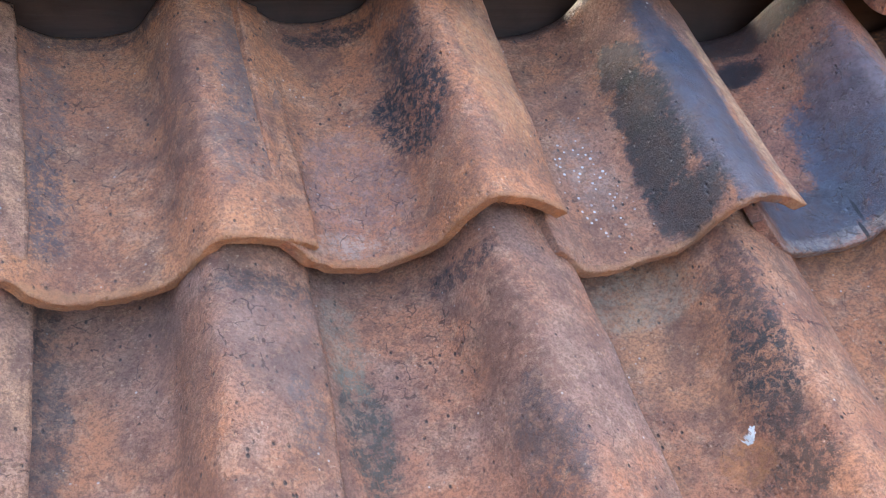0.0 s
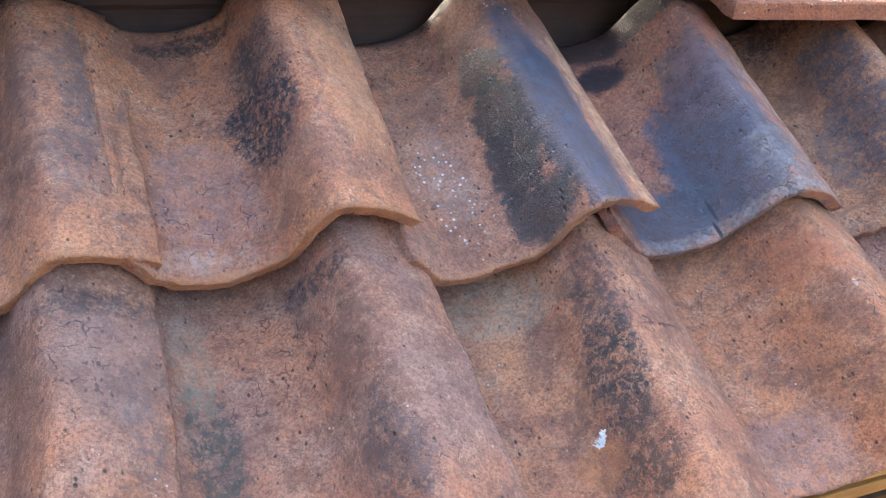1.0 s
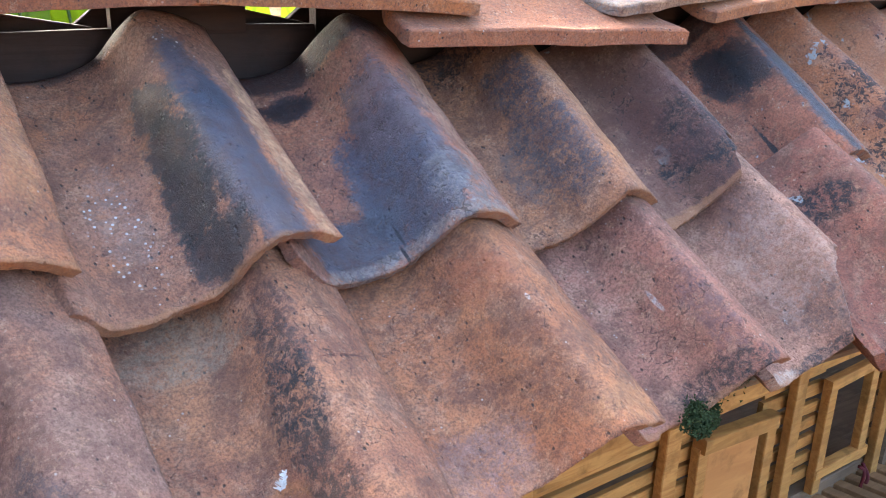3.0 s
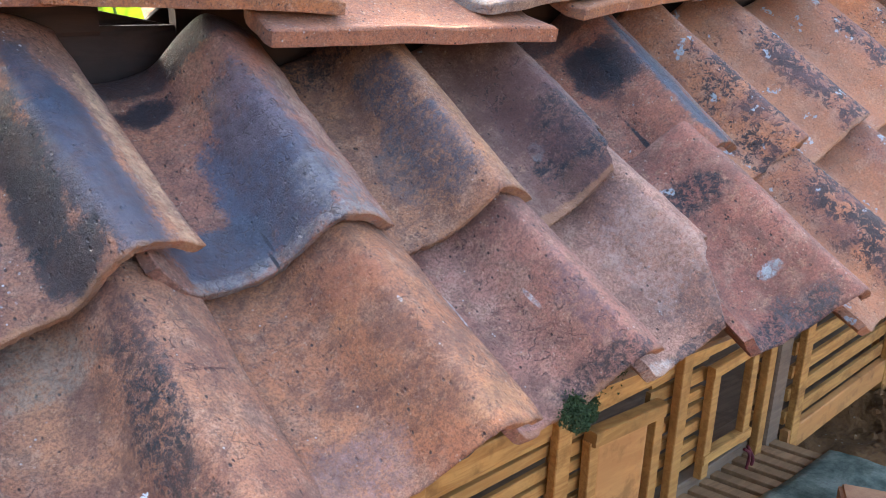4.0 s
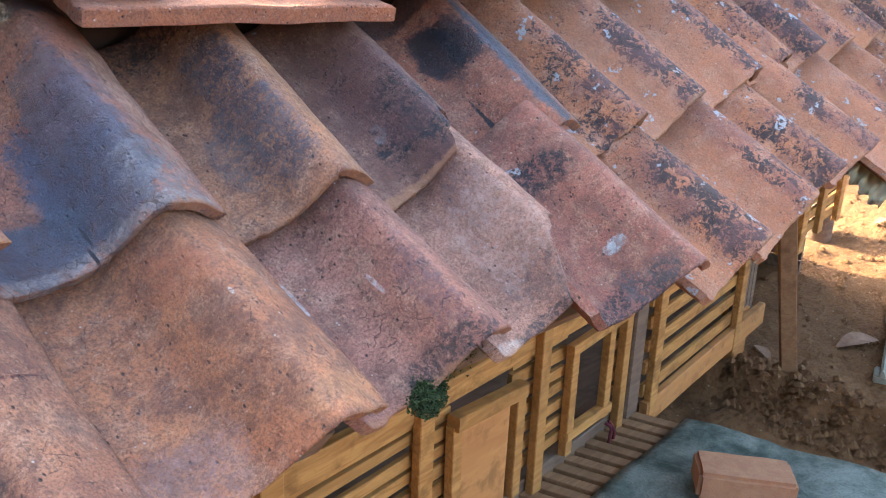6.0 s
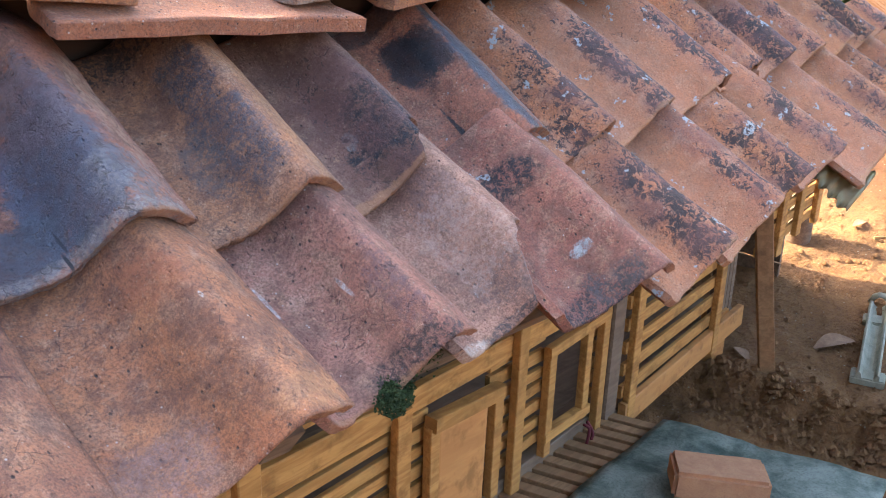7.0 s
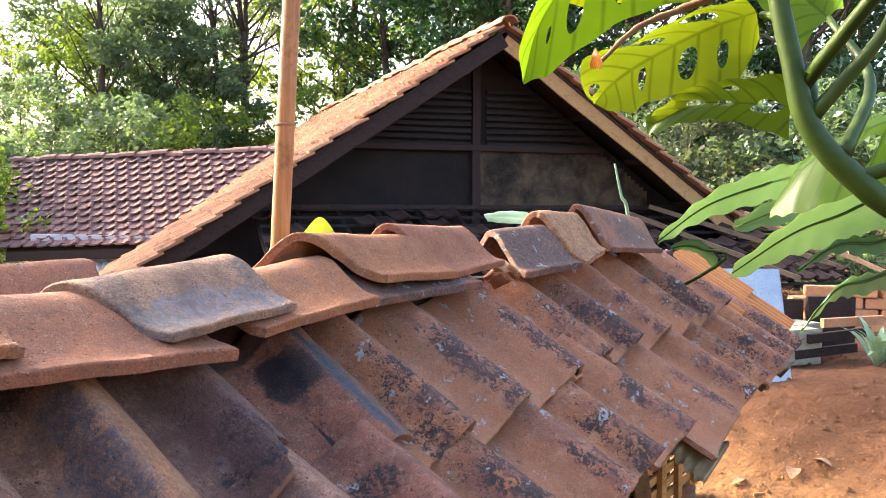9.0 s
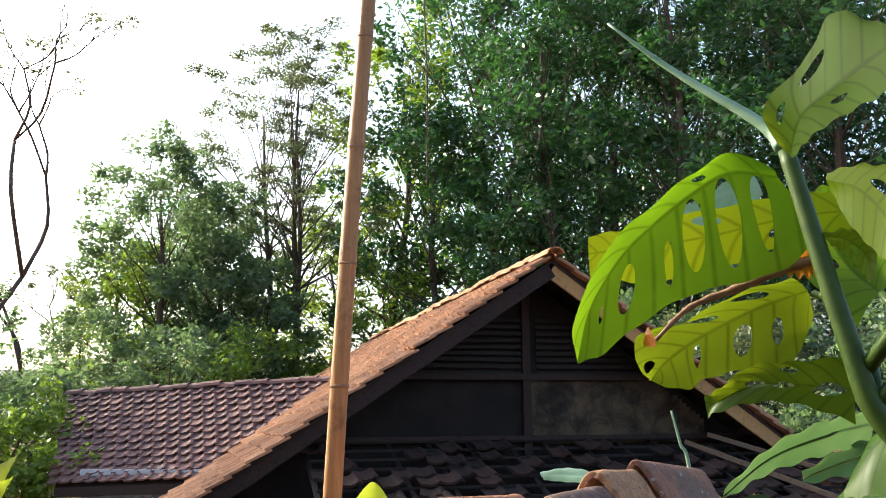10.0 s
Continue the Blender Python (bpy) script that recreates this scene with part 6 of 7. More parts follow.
blade("leaf", [(1.13, 0.281, 1.574), (1.126, 0.368, 1.584), (1.128, 0.429, 1.584), (1.122, 0.502, 1.553)],
      [(1.11, 0.279, 1.62), (1.108, 0.358, 1.617), (1.109, 0.419, 1.614), (1.109, 0.476, 1.58), (1.121, 0.504, 1.569)],
      [(1.14, 0.285, 1.527), (1.133, 0.356, 1.554), (1.124, 0.42, 1.56), (1.114, 0.485, 1.544), (1.123, 0.5, 1.535)], M["monstera_old"], monstera, [(0.38, 0.1, 0.07, 0.2), (0.12, 0.15, 0.08, 0.3), (0.62, -0.1, 0.07, 0.16), (0.3, -0.55, 0.05, 0.15)], 110, 32, 0.002, seed=5)
blade("leaf", [(1.046, 0.315, 1.911), (0.99, 0.274, 1.947), (0.94, 0.208, 1.961), (0.893, 0.122, 1.983)],
      [(1.044, 0.32, 1.914), (1.003, 0.333, 1.972), (0.989, 0.263, 2.027), (0.967, 0.215, 2.074), (0.945, 0.161, 2.037)],
      [(1.047, 0.312, 1.904), (0.987, 0.26, 1.916), (0.932, 0.184, 1.923), (0.873, 0.117, 1.919)], M["monstera_top"], monstera, [(0.52, -0.55, 0.10, 0.12), (0.25, -0.5, 0.07, 0.10), (0.6, 0.5, 0.06, 0.1)], 90, 28, 0.002, seed=2)
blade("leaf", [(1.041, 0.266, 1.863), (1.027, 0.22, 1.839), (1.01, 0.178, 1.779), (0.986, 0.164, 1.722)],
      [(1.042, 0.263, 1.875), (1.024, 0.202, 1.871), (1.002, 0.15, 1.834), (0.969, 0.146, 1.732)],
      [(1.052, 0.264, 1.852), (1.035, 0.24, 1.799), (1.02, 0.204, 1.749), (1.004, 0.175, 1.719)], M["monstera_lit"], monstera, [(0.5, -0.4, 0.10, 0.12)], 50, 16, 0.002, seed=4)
blade("leaf", [(1.095, 0.295, 1.794), (1.104, 0.263, 1.786), (1.111, 0.24, 1.76), (1.111, 0.239, 1.723)],
      [(1.077, 0.285, 1.796), (1.088, 0.249, 1.798), (1.095, 0.223, 1.767), (1.093, 0.231, 1.72)],
      [(1.126, 0.297, 1.79), (1.131, 0.28, 1.776), (1.136, 0.26, 1.749), (1.14, 0.249, 1.726)], M["monstera_old"], monstera, [(0.5, 0.4, 0.08, 0.2)], 40, 12, 0.002, seed=1)
blade("leaf", [(1.337, 0.285, 1.735), (1.353, 0.338, 1.79), (1.364, 0.373, 1.866), (1.363, 0.376, 1.937)],
      [(1.386, 0.274, 1.759), (1.4, 0.29, 1.843), (1.396, 0.31, 1.905), (1.364, 0.374, 1.94)],
      [(1.284, 0.311, 1.68), (1.295, 0.379, 1.757), (1.317, 0.42, 1.831), (1.362, 0.38, 1.935)], M["monstera"], monstera, [(0.4, 0.5, 0.07, 0.3), (0.6, -0.5, 0.07, 0.3), (0.6, 0.5, 0.06, 0.3)], 50, 14, 0.002, seed=5)
blade("leaf", [(1.36, 0.10, 1.58), (1.33, 0.2, 1.56), (1.31, 0.30, 1.50), (1.3, 0.36, 1.42)],
      [(1.42, 0.10, 1.6), (1.4, 0.2, 1.58), (1.36, 0.31, 1.52), (1.305, 0.36, 1.425)],
      [(1.3, 0.09, 1.5), (1.27, 0.19, 1.46), (1.27, 0.3, 1.42), (1.296, 0.36, 1.41)], M["monstera"], monstera, [(0.4, 0.5, 0.06, 0.3), (0.5, -0.5, 0.06, 0.3)], 50, 14, 0.002, seed=6)
for p, q, r in (((1.09, 0.25, 1.58), (1.16, 0.3, 1.70), (1.213, 0.352, 1.728)), ((1.09, 0.24, 1.55), (1.11, 0.245, 1.59), (1.138, 0.253, 1.613)), ((1.11, 0.2, 1.5), (1.25, 0.2, 1.62), (1.337, 0.285, 1.735)), ((1.12, 0.18, 1.47), (1.3, 0.0, 1.55), (1.36, 0.10, 1.58)), ((1.09, 0.24, 1.55), (1.12, 0.14, 1.7), (1.111, 0.152, 1.872)), ((1.09, 0.25, 1.6), (0.95, 0.05, 1.8), (0.89, 0.02, 1.97))):
    stalk("petiole", [p, q, r], 0.011, 0.006, M["petiole"], monstera, 8, 14)
# scorched, dried midrib across the leaves
stalk("dry_midrib", [(1.09, 0.567, 1.661), (1.111, 0.515, 1.711), (1.135, 0.448, 1.737), (1.155, 0.382, 1.761), (1.168, 0.329, 1.778)], 0.003, 0.009, M["litter"], monstera, 8, 24, "dried grey-brown leaf midrib", 0.3)
blade("scorched_leaf", [(1.146, 0.391, 1.77), (1.156, 0.364, 1.775), (1.164, 0.341, 1.768), (1.168, 0.329, 1.757)], [(1.139, 0.383, 1.781), (1.149, 0.355, 1.791), (1.158, 0.329, 1.786), (1.159, 0.325, 1.757)], [(1.157, 0.391, 1.762), (1.165, 0.368, 1.754), (1.173, 0.345, 1.75), (1.177, 0.334, 1.755)], M["scorched"], monstera, [(0.4, 0.4, 0.1, 0.2)], 30, 10, 0.005)
blade("scorched_leaf", [(1.092, 0.565, 1.66), (1.105, 0.59, 1.672), (1.122, 0.606, 1.66)], [(1.09, 0.57, 1.668), (1.106, 0.588, 1.684), (1.122, 0.606, 1.662)], [(1.10, 0.572, 1.65), (1.116, 0.59, 1.654), (1.124, 0.605, 1.656)], M["scorched"], monstera, (), 20, 6, 0.003)

banana = tagged(new("banana_plant"), "young banana plant with torn broad green leaves", "plant")
for k, (line, wide, droop) in enumerate((
    ([(2.401, 1.05, 1.323), (2.502, 0.939, 1.431), (2.604, 0.8, 1.496), (2.738, 0.704, 1.528)], 0.075, -0.02),
    ([(2.294, 0.779, 1.244), (2.39, 0.648, 1.353), (2.469, 0.549, 1.404), (2.554, 0.394, 1.46)], 0.105, -0.04),
    ([(2.767, 0.944, 1.36), (2.725, 0.75, 1.432), (2.662, 0.599, 1.44), (2.652, 0.411, 1.421)], 0.08, -0.03),
    ([(2.347, 0.618, 1.252), (2.421, 0.535, 1.324), (2.489, 0.464, 1.33), (2.56, 0.363, 1.335)], 0.035, -0.03),
    ([(2.255, 0.576, 1.103), (2.324, 0.508, 1.21), (2.389, 0.453, 1.232), (2.508, 0.366, 1.252)], 0.045, -0.04),
    ([(2.43, 1.02, 1.30), (2.45, 0.98, 1.31), (2.47, 0.94, 1.30), (2.5, 0.9, 1.25)], 0.03, -0.01),
)):
    mid = glide(line, 10)
    d = (mid[-1] - mid[0]).normalized()
    side_ = d.cross(Vector((0, 0, 1))).normalized()
    width = [wide * max(0.04, math.sin(math.pi * min(1.0, 0.06 + 0.62 * i / 10)) ** 0.7) for i in range(11)]
    tip_up = Vector((-0.25, -0.2, 0.9))
    rim_a = [p + (side_ * 0.35 + tip_up * 0.75) * w_ + Vector((0, 0, droop * w_ / wide * 0.3)) for p, w_ in zip(mid, width)]
    rim_b = [p - (side_ * 0.25 + tip_up * 0.85) * w_ + Vector((0, 0, droop * w_ / wide * 0.3)) for p, w_ in zip(mid, width)]
    blade("leaf", mid, rim_a, rim_b, M["banana"], banana, (), 60, 8, 0.0015 if k == 5 else 0.005, seed=k)
    foot_ = Vector((2.75, 0.30, 1.25 if k < 3 else 1.1)) if k < 5 else Vector((2.9, 1.6, 0.9))
    stalk("midrib", [Vector(p) - Vector((0, 0, 0.006)) for p in line] + [foot_], 0.002, 0.007, M["petiole"], banana, 8, 24)
stalk("stem", [(2.75, 0.30, 1.35), (2.75, 0.3, 0.8), (2.77, 0.3, 0.0)], 0.03, 0.06, M["petiole"], banana, 12, 16)

garden = tagged(new("banana_plant"), "young banana plant with bright sunlit leaves behind the coop", "plant")
for k, (x, y, turn, tall, wide) in enumerate(((-0.02, 2.35, 20, 0.72, 0.10), (0.16, 2.5, -30, 0.8, 0.11), (0.36, 2.45, 40, 0.75, 0.10), (0.55, 2.3, -15, 0.7, 0.09), (0.74, 2.5, 25, 0.78, 0.11), (0.95, 2.6, -35, 0.7, 0.10), (-0.25, 2.6, 10, 0.75, 0.10))):
    d_ = Vector((math.cos(radians(turn)), math.sin(radians(turn)), 0))
    low_, mid_, top_ = Vector((x, y, 0.25)), Vector((x, y - 0.04, 0.25 + tall * 0.6)), Vector((x + 0.1 * d_.y, y + 0.1, 0.56 + tall))
    blade("leaf", [low_, mid_, top_], [low_ + d_ * 0.02, mid_ + d_ * wide, top_ + d_ * wide * 0.6], [low_ - d_ * 0.02, mid_ - d_ * wide, top_ - d_ * wide * 0.6], M["monstera"], garden, (), 24, 8, 0.004, seed=k)
    stalk("midrib", [top_, mid_, low_, (0.3 + 0.3 * x, 2.7, -0.05)], 0.003, 0.012, M["petiole"], garden, 8, 16)
# taller leaves, out of view, added to keep sun from the ridge holes
for k, (x, y, turn, tall, wide) in enumerate(((-0.75, 3.2, 5, 2.3, 0.17), (-0.45, 3.35, -12, 2.5, 0.18), (-0.15, 3.2, 8, 2.4, 0.17), (0.12, 3.4, -6, 2.5, 0.18), (-0.3, 3.6, 10, 2.7, 0.18))):
    d_ = Vector((math.cos(radians(turn)), math.sin(radians(turn)), 0))
    low_, mid_, top_ = Vector((x, y, 0.9)), Vector((x, y - 0.05, 0.6 + tall * 0.5)), Vector((x, y + 0.12, 0.3 + tall))
    blade("leaf", [low_, mid_, top_], [low_ + d_ * wide * 0.7, mid_ + d_ * wide, top_ + d_ * wide * 0.6], [low_ - d_ * wide * 0.7, mid_ - d_ * wide, top_ - d_ * wide * 0.6], M["banana"], garden, (), 30, 8, 0.006, seed=k)
    stalk("midrib", [top_, mid_, low_, (0.2 + 0.3 * x, 3.0, -0.05)], 0.004, 0.018, M["petiole"], garden, 8, 16)

shoot = tagged(new("green_shoot"), "thin upright green shoot behind the ridge", "shoot")
stalk("stem", [(2.70, 1.352, 1.573), (2.71, 1.33, 1.46), (2.722, 1.308, 1.378), (2.75, 1.28, 0.9), (2.78, 1.9, 0.2)], 0.004, 0.010, M["spear"], shoot, 8, 24)
blade("leaf", [(1.88, 1.34, 1.392), (1.93, 1.289, 1.392), (1.971, 1.225, 1.384), (2.05, 1.2, 1.35)], [(1.89, 1.35, 1.4), (1.95, 1.31, 1.41), (1.99, 1.25, 1.4), (2.05, 1.2, 1.35)], [(1.88, 1.33, 1.38), (1.91, 1.27, 1.375), (1.955, 1.21, 1.37), (2.05, 1.2, 1.345)], M["spear"], shoot, (), 20, 6, 0.001)
young = tagged(new("young_leaf"), "bright yellow-green young leaf rising behind the ridge", "leaf")
blade("leaf", [(1.345, 1.52, 1.15), (1.36, 1.5, 1.27), (1.37, 1.49, 1.36), (1.374, 1.484, 1.395)], [(1.34, 1.53, 1.15), (1.333, 1.525, 1.27), (1.338, 1.52, 1.34), (1.365, 1.492, 1.392)], [(1.36, 1.51, 1.15), (1.40, 1.455, 1.27), (1.405, 1.45, 1.335), (1.385, 1.475, 1.388)], M["yellow_leaf"], young, (), 20, 8, 0.001)
stalk("stem", [(1.345, 1.52, 1.2), (1.36, 1.6, 0.6), (1.4, 1.75, -0.1)], 0.006, 0.012, M["petiole"], young, 8, 12)

# bamboo pole
pole = empty("bamboo_pole", (1.335, 1.665, 0.0), "upright yellow-brown bamboo pole with dark nodes", "pole")
p0, p1 = Vector((1.31, 1.685, -0.12)), Vector((1.447, 1.56, 3.05))
bm = bmesh.new()
pts, rad = [], []
steps = 90
for i in range(steps + 1):
    f = i / steps
    near_node = min(abs(((p0.lerp(p1, f).z - 0.03) / 0.32) % 1.0 - q) for q in (0.0, 1.0))
    pts.append(p0.lerp(p1, f) + Vector((0.006 * math.sin(f * 7), 0, 0)))
    rad.append((0.0265 - 0.005 * f) * (1 + (0.07 if near_node < 0.03 else 0.0)))
add_tube(bm, pts, rad, 16)
under(part("culm", bm, M["bamboo"], None, "", True), pole)
for k in range(10):
    z = 0.03 + 0.32 * k
    f = (z - p0.z) / (p1.z - p0.z)
    if not 0 < f < 1:
        continue
    c = p0.lerp(p1, f) + Vector((0.006 * math.sin(f * 7), 0, 0))
    bm = bmesh.new()
    r = (0.0265 - 0.005 * f) * 1.075
    add_tube(bm, [c - UPZ * 0.004, c + UPZ * 0.004], [r, r], 16)
    under(part("node", bm, M["litter"], None, "", True), pole)

# ---- things beyond the coop ----
def slab(name, centre, size, turn, material, label, category, group=""):
    bm = bmesh.new()
    block(bm, Matrix(), size, 0.006)
    ob = part(name, bm, M[material])
    ob.matrix_world = pose(*centre, 0, 0, turn)
    return tagged(ob, label, category, group)


def seat(t_x, t_y, h):
    return (t_x, t_y, rise(t_x, t_y) + h / 2)


for k, (x, y, h) in enumerate(((5.05, 1.46, 0.2), (5.3, 1.5, 0.19))):
    slab("concrete_block", seat(x, y, h), (0.36, 0.19, h), -35 + 17 * k, "concrete", "grey hollow concrete block behind the soil heap", "block", "concrete blocks")
for k, (x, y) in enumerate(((5.45, 1.62), (5.62, 1.36))):
    slab("board_screen", (x, y, rise(x, y) + 0.15), (0.3, 0.04, 0.32), -50, "dark_wood", "grey board screen behind the blocks", "screen")
bank = tagged(new("brick_bank"), "low bank of raw orange bricks", "bricks")
rnd = random.Random(12)
for r in range(4):
    for c in range(7):
        bm = bmesh.new()
        block(bm, Matrix(), (0.23, 0.12, 0.075), 0.006)
        ob = part("brick", bm, M["brick"], bank)
        p = Vector((6.5, 1.75, rise(6.5, 1.4) + 0.05 + 0.08 * r)) + Vector((0.42, -0.9, 0)).normalized() * (0.25 * c + 0.1 * (r % 2))
        ob.matrix_basis = pose(p.x, p.y, p.z, rnd.uniform(-3, 3), 0, -65 + rnd.uniform(-8, 8))
blue = slab("blue_sheet", (4.5, 1.43, 0.9), (0.34, 0.012, 0.62), -50, "blue", "leaning pale blue sheet", "sheet")
blue.matrix_world = pose(4.52, 1.46, 0.80, -20, 0, -52)
for k in range(4):
    a = Vector((4.95 + 0.05 * k, 1.45 - 0.06 * k, 0.5 + 0.09 * (k % 4)))
    tagged(bar("scrap_board", a, a + Vector((0.35, -0.24, 0.03 * math.sin(k))), 0.05, 0.03, M["dark_wood" if k % 3 else "brick"], None, seed=k), "scrap board in a loose pile", "board", "scrap pile boards")
aloe = tagged(new("spiky_plant"), "spiky grey-green rosette plant on the soil bank", "plant")
rnd = random.Random(8)
base = Vector((5.13, 0.98, rise(5.13, 0.98)))
for k in range(20):
    a = k * 2.4
    l = rnd.uniform(0.22, 0.4)
    e = rnd.uniform(0.35, 1.25)
    tip = base + Vector((math.cos(a) * math.cos(e), math.sin(a) * math.cos(e), math.sin(e) * 0.9)) * l
    mid_p = base.lerp(tip, 0.5) + Vector((0, 0, 0.05))
    side_ = Vector((-math.sin(a), math.cos(a), 0)) * 0.016
    blade("leaf", [base, mid_p, tip], [base + side_, mid_p + side_ + UPZ * 0.006, tip], [base - side_, mid_p - side_ + UPZ * 0.006, tip], M["spear"], aloe, (), 10, 2, 0.0)


# ---- trees ----
EYE = Vector((-0.26, -0.13, 0.0))


def out_there(heading, d):
    return EYE + Vector((math.cos(radians(heading)), math.sin(radians(heading)), 0)) * d


def leaf_cloud(centres, count, size, seed, narrow=0.45):
    """Leaves as small folded diamonds in clumps: (centre, radius across, radius up)."""
    rng = np.random.default_rng(seed)
    which = rng.integers(0, len(centres), count)
    c = np.array([p[0] for p in centres])[which]
    r = np.array([(p[1], p[1], p[2]) for p in centres])[which]
    dirs = rng.normal(size=(count, 3))
    dirs /= np.linalg.norm(dirs, axis=1)[:, None]
    c = c + dirs * r * (rng.random((count, 1)) ** 0.45)
    u = rng.normal(size=(count, 3)) * (1, 1, 0.6)
    u[:, 2] -= 0.35
    u /= np.linalg.norm(u, axis=1)[:, None]
    n = rng.normal(size=(count, 3)) * 0.7 + (0, 0, 0.8)
    v = np.cross(u, n)
    v /= np.linalg.norm(v, axis=1)[:, None]
    s = size * rng.uniform(0.6, 1.3, (count, 1))
    up = np.cross(v, u)
    verts = np.empty((count, 4, 3))
    verts[:, 0] = c - u * s * 0.5
    verts[:, 1] = c + v * s * narrow * 0.5 + up * s * 0.07
    verts[:, 2] = c + u * s * 0.5
    verts[:, 3] = c - v * s * narrow * 0.5 + up * s * 0.07
    return verts.reshape(-1, 3)


def foliage(name, centres, count, size, material, parent, seed, narrow=0.45):
    verts = leaf_cloud(centres, count, size, seed, narrow)
    me = bpy.data.meshes.new(name)
    me.vertices.add(len(verts))
    me.vertices.foreach_set("co", verts.ravel())
    me.loops.add(len(verts))
    me.loops.foreach_set("vertex_index", np.arange(len(verts), dtype=np.int32))
    me.polygons.add(count)
    me.polygons.foreach_set("loop_start", np.arange(0, 4 * count, 4, dtype=np.int32))
    me.update(calc_edges=True)
    me.materials.append(material)
    ob = new(name, me)
    ob.parent = parent
    return ob


def tree(label, heading, d, tall, crown_low, across, leaves, size, material, seed, clumps=22, clump=0.9, flat=0.7, trunk=0.16, bend=0.3, narrow=0.45, category="tree", hollow=0.5):
    """A tapered trunk with limbs to every clump of leaves. crown_low: the share of the height where the limbs begin."""
    rnd = random.Random(seed)
    foot = out_there(heading, d)
    foot.z = rise(foot.x, foot.y) - 0.1
    root = tagged(new("tree"), label, category)
    top = foot + Vector((rnd.uniform(-bend, bend) * 2, rnd.uniform(-bend, bend) * 2, tall * 0.86))
    bow = Vector((rnd.uniform(-bend, bend), rnd.uniform(-bend, bend), 0))
    spine = glide([foot, foot.lerp(top, 0.35) + bow, foot.lerp(top, 0.7) - bow * 0.6, top], 14)
    bm = bmesh.new()
    add_tube(bm, spine, [trunk * (1 - 0.8 * i / 14) for i in range(15)], 9)
    ends = []
    for k in range(clumps):
        f = crown_low + (1 - crown_low) * (k + rnd.random()) / clumps
        start = spine[min(14, int(f * 0.86 * 14))]
        a = k * 2.4 + rnd.uniform(-0.5, 0.5)
        g = (f - crown_low) / (1 - crown_low)
        reach = across * (0.35 + 0.65 * math.sin(math.pi * min(0.97, 0.18 + 0.75 * g))) * rnd.uniform(hollow, 1.05)
        end = Vector((start.x + math.cos(a) * reach, start.y + math.sin(a) * reach, foot.z + tall * f + rnd.uniform(-0.03, 0.05) * tall))
        mid_p = start.lerp(end, 0.5) + Vector((rnd.uniform(-0.2, 0.2), rnd.uniform(-0.2, 0.2), -0.08 * reach))
        thick = trunk * 0.34 * (1 - 0.6 * g)
        add_tube(bm, glide([start, mid_p, end], 6), [thick * (1 - 0.13 * i) for i in range(7)], 5)
        ends.append((tuple(end), clump * rnd.uniform(0.6, 1.25), clump * flat * rnd.uniform(0.6, 1.2)))
        for j in range(2):
            twig = end + Vector((rnd.uniform(-1, 1), rnd.uniform(-1, 1), rnd.uniform(-0.3, 0.8))) * clump
            add_tube(bm, [mid_p.lerp(end, 0.6), end.lerp(twig, 0.5), twig], [thick * 0.35, thick * 0.25, thick * 0.12], 4)
            if leaves:
                ends.append((tuple(twig), clump * rnd.uniform(0.35, 0.7), clump * flat * 0.5))
    part("trunk", bm, M["bark"], root, "", True)
    if leaves:
        foliage("crown", ends, leaves, size, material, root, seed, narrow)
    return root


def bare_tree(label, heading, d, fork, trunk, lean_, seed):
    """A tree with hardly any leaves: limbs that fork again and again into fine twigs."""
    rnd = random.Random(seed)
    foot = out_there(heading, d)
    foot.z = rise(foot.x, foot.y) - 0.1
    root = tagged(new("tree"), label, "tree")
    bm = bmesh.new()
    tips = []

    def grow(p, way, length, radius, depth):
        bow = Vector((rnd.uniform(-1, 1), rnd.uniform(-1, 1), rnd.uniform(-0.4, 0.6))) * length * 0.16
        end = p + way * length
        add_tube(bm, glide([p, p.lerp(end, 0.5) + bow, end], 6), [radius * (1 - 0.06 * i) for i in range(7)], 6 if depth < 2 else 4)
        if depth == 6:
            tips.append((tuple(end), 0.16, 0.10))
            return
        for k in range(2 if depth < 1 or rnd.random() < 0.6 else 3):
            turn = Vector((rnd.uniform(-1, 1), rnd.uniform(-1, 1), rnd.uniform(-0.35, 0.55)))
            grow(end, (way + turn * (0.55 + 0.08 * depth)).normalized(), length * rnd.uniform(0.45, 0.72), radius * rnd.uniform(0.55, 0.7), depth + 1)

    grow(foot, Vector((lean_[0] * 0.3, lean_[1] * 0.3, 1)).normalized(), fork, trunk, 0)
    part("trunk", bm, M["bark"], root, "", True)
    foliage("crown", tips, len(tips) * 3, 0.12, M["leaf_grey"], root, seed, 0.5)
    return root


T_DARK, T_MID, T_LIT, T_THIN = "tall dark green forest tree", "leafy green tree behind the houses", "sunlit light green tree", "slender tree with thin feathery crown"
bare_tree("nearly bare tree with few leaves against the sky", 66.7, 20, 4.4, 0.075, (0.35, -0.15), 1)
bare_tree("nearly bare tree with few leaves against the sky", 66.2, 24, 2.8, 0.085, (0.6, -0.2), 2)
bare_tree("nearly bare tree with few leaves against the sky", 62.4, 26, 2.6, 0.07, (-0.35, 0.1), 5)
tree(T_MID, 57.2, 24, 8.3, 0.08, 2.0, 14000, 0.17, M["leaf_mid"], 3, 40, 0.72, 0.8, 0.15)
tree(T_MID, 54.0, 25, 7.4, 0.08, 1.8, 12000, 0.17, M["leaf_mid"], 4, 36, 0.72, 0.8, 0.15)
tree(T_MID, 55.6, 28, 7.6, 0.08, 2.4, 12000, 0.19, M["leaf_dark"], 33, 36, 0.85, 0.8, 0.15)
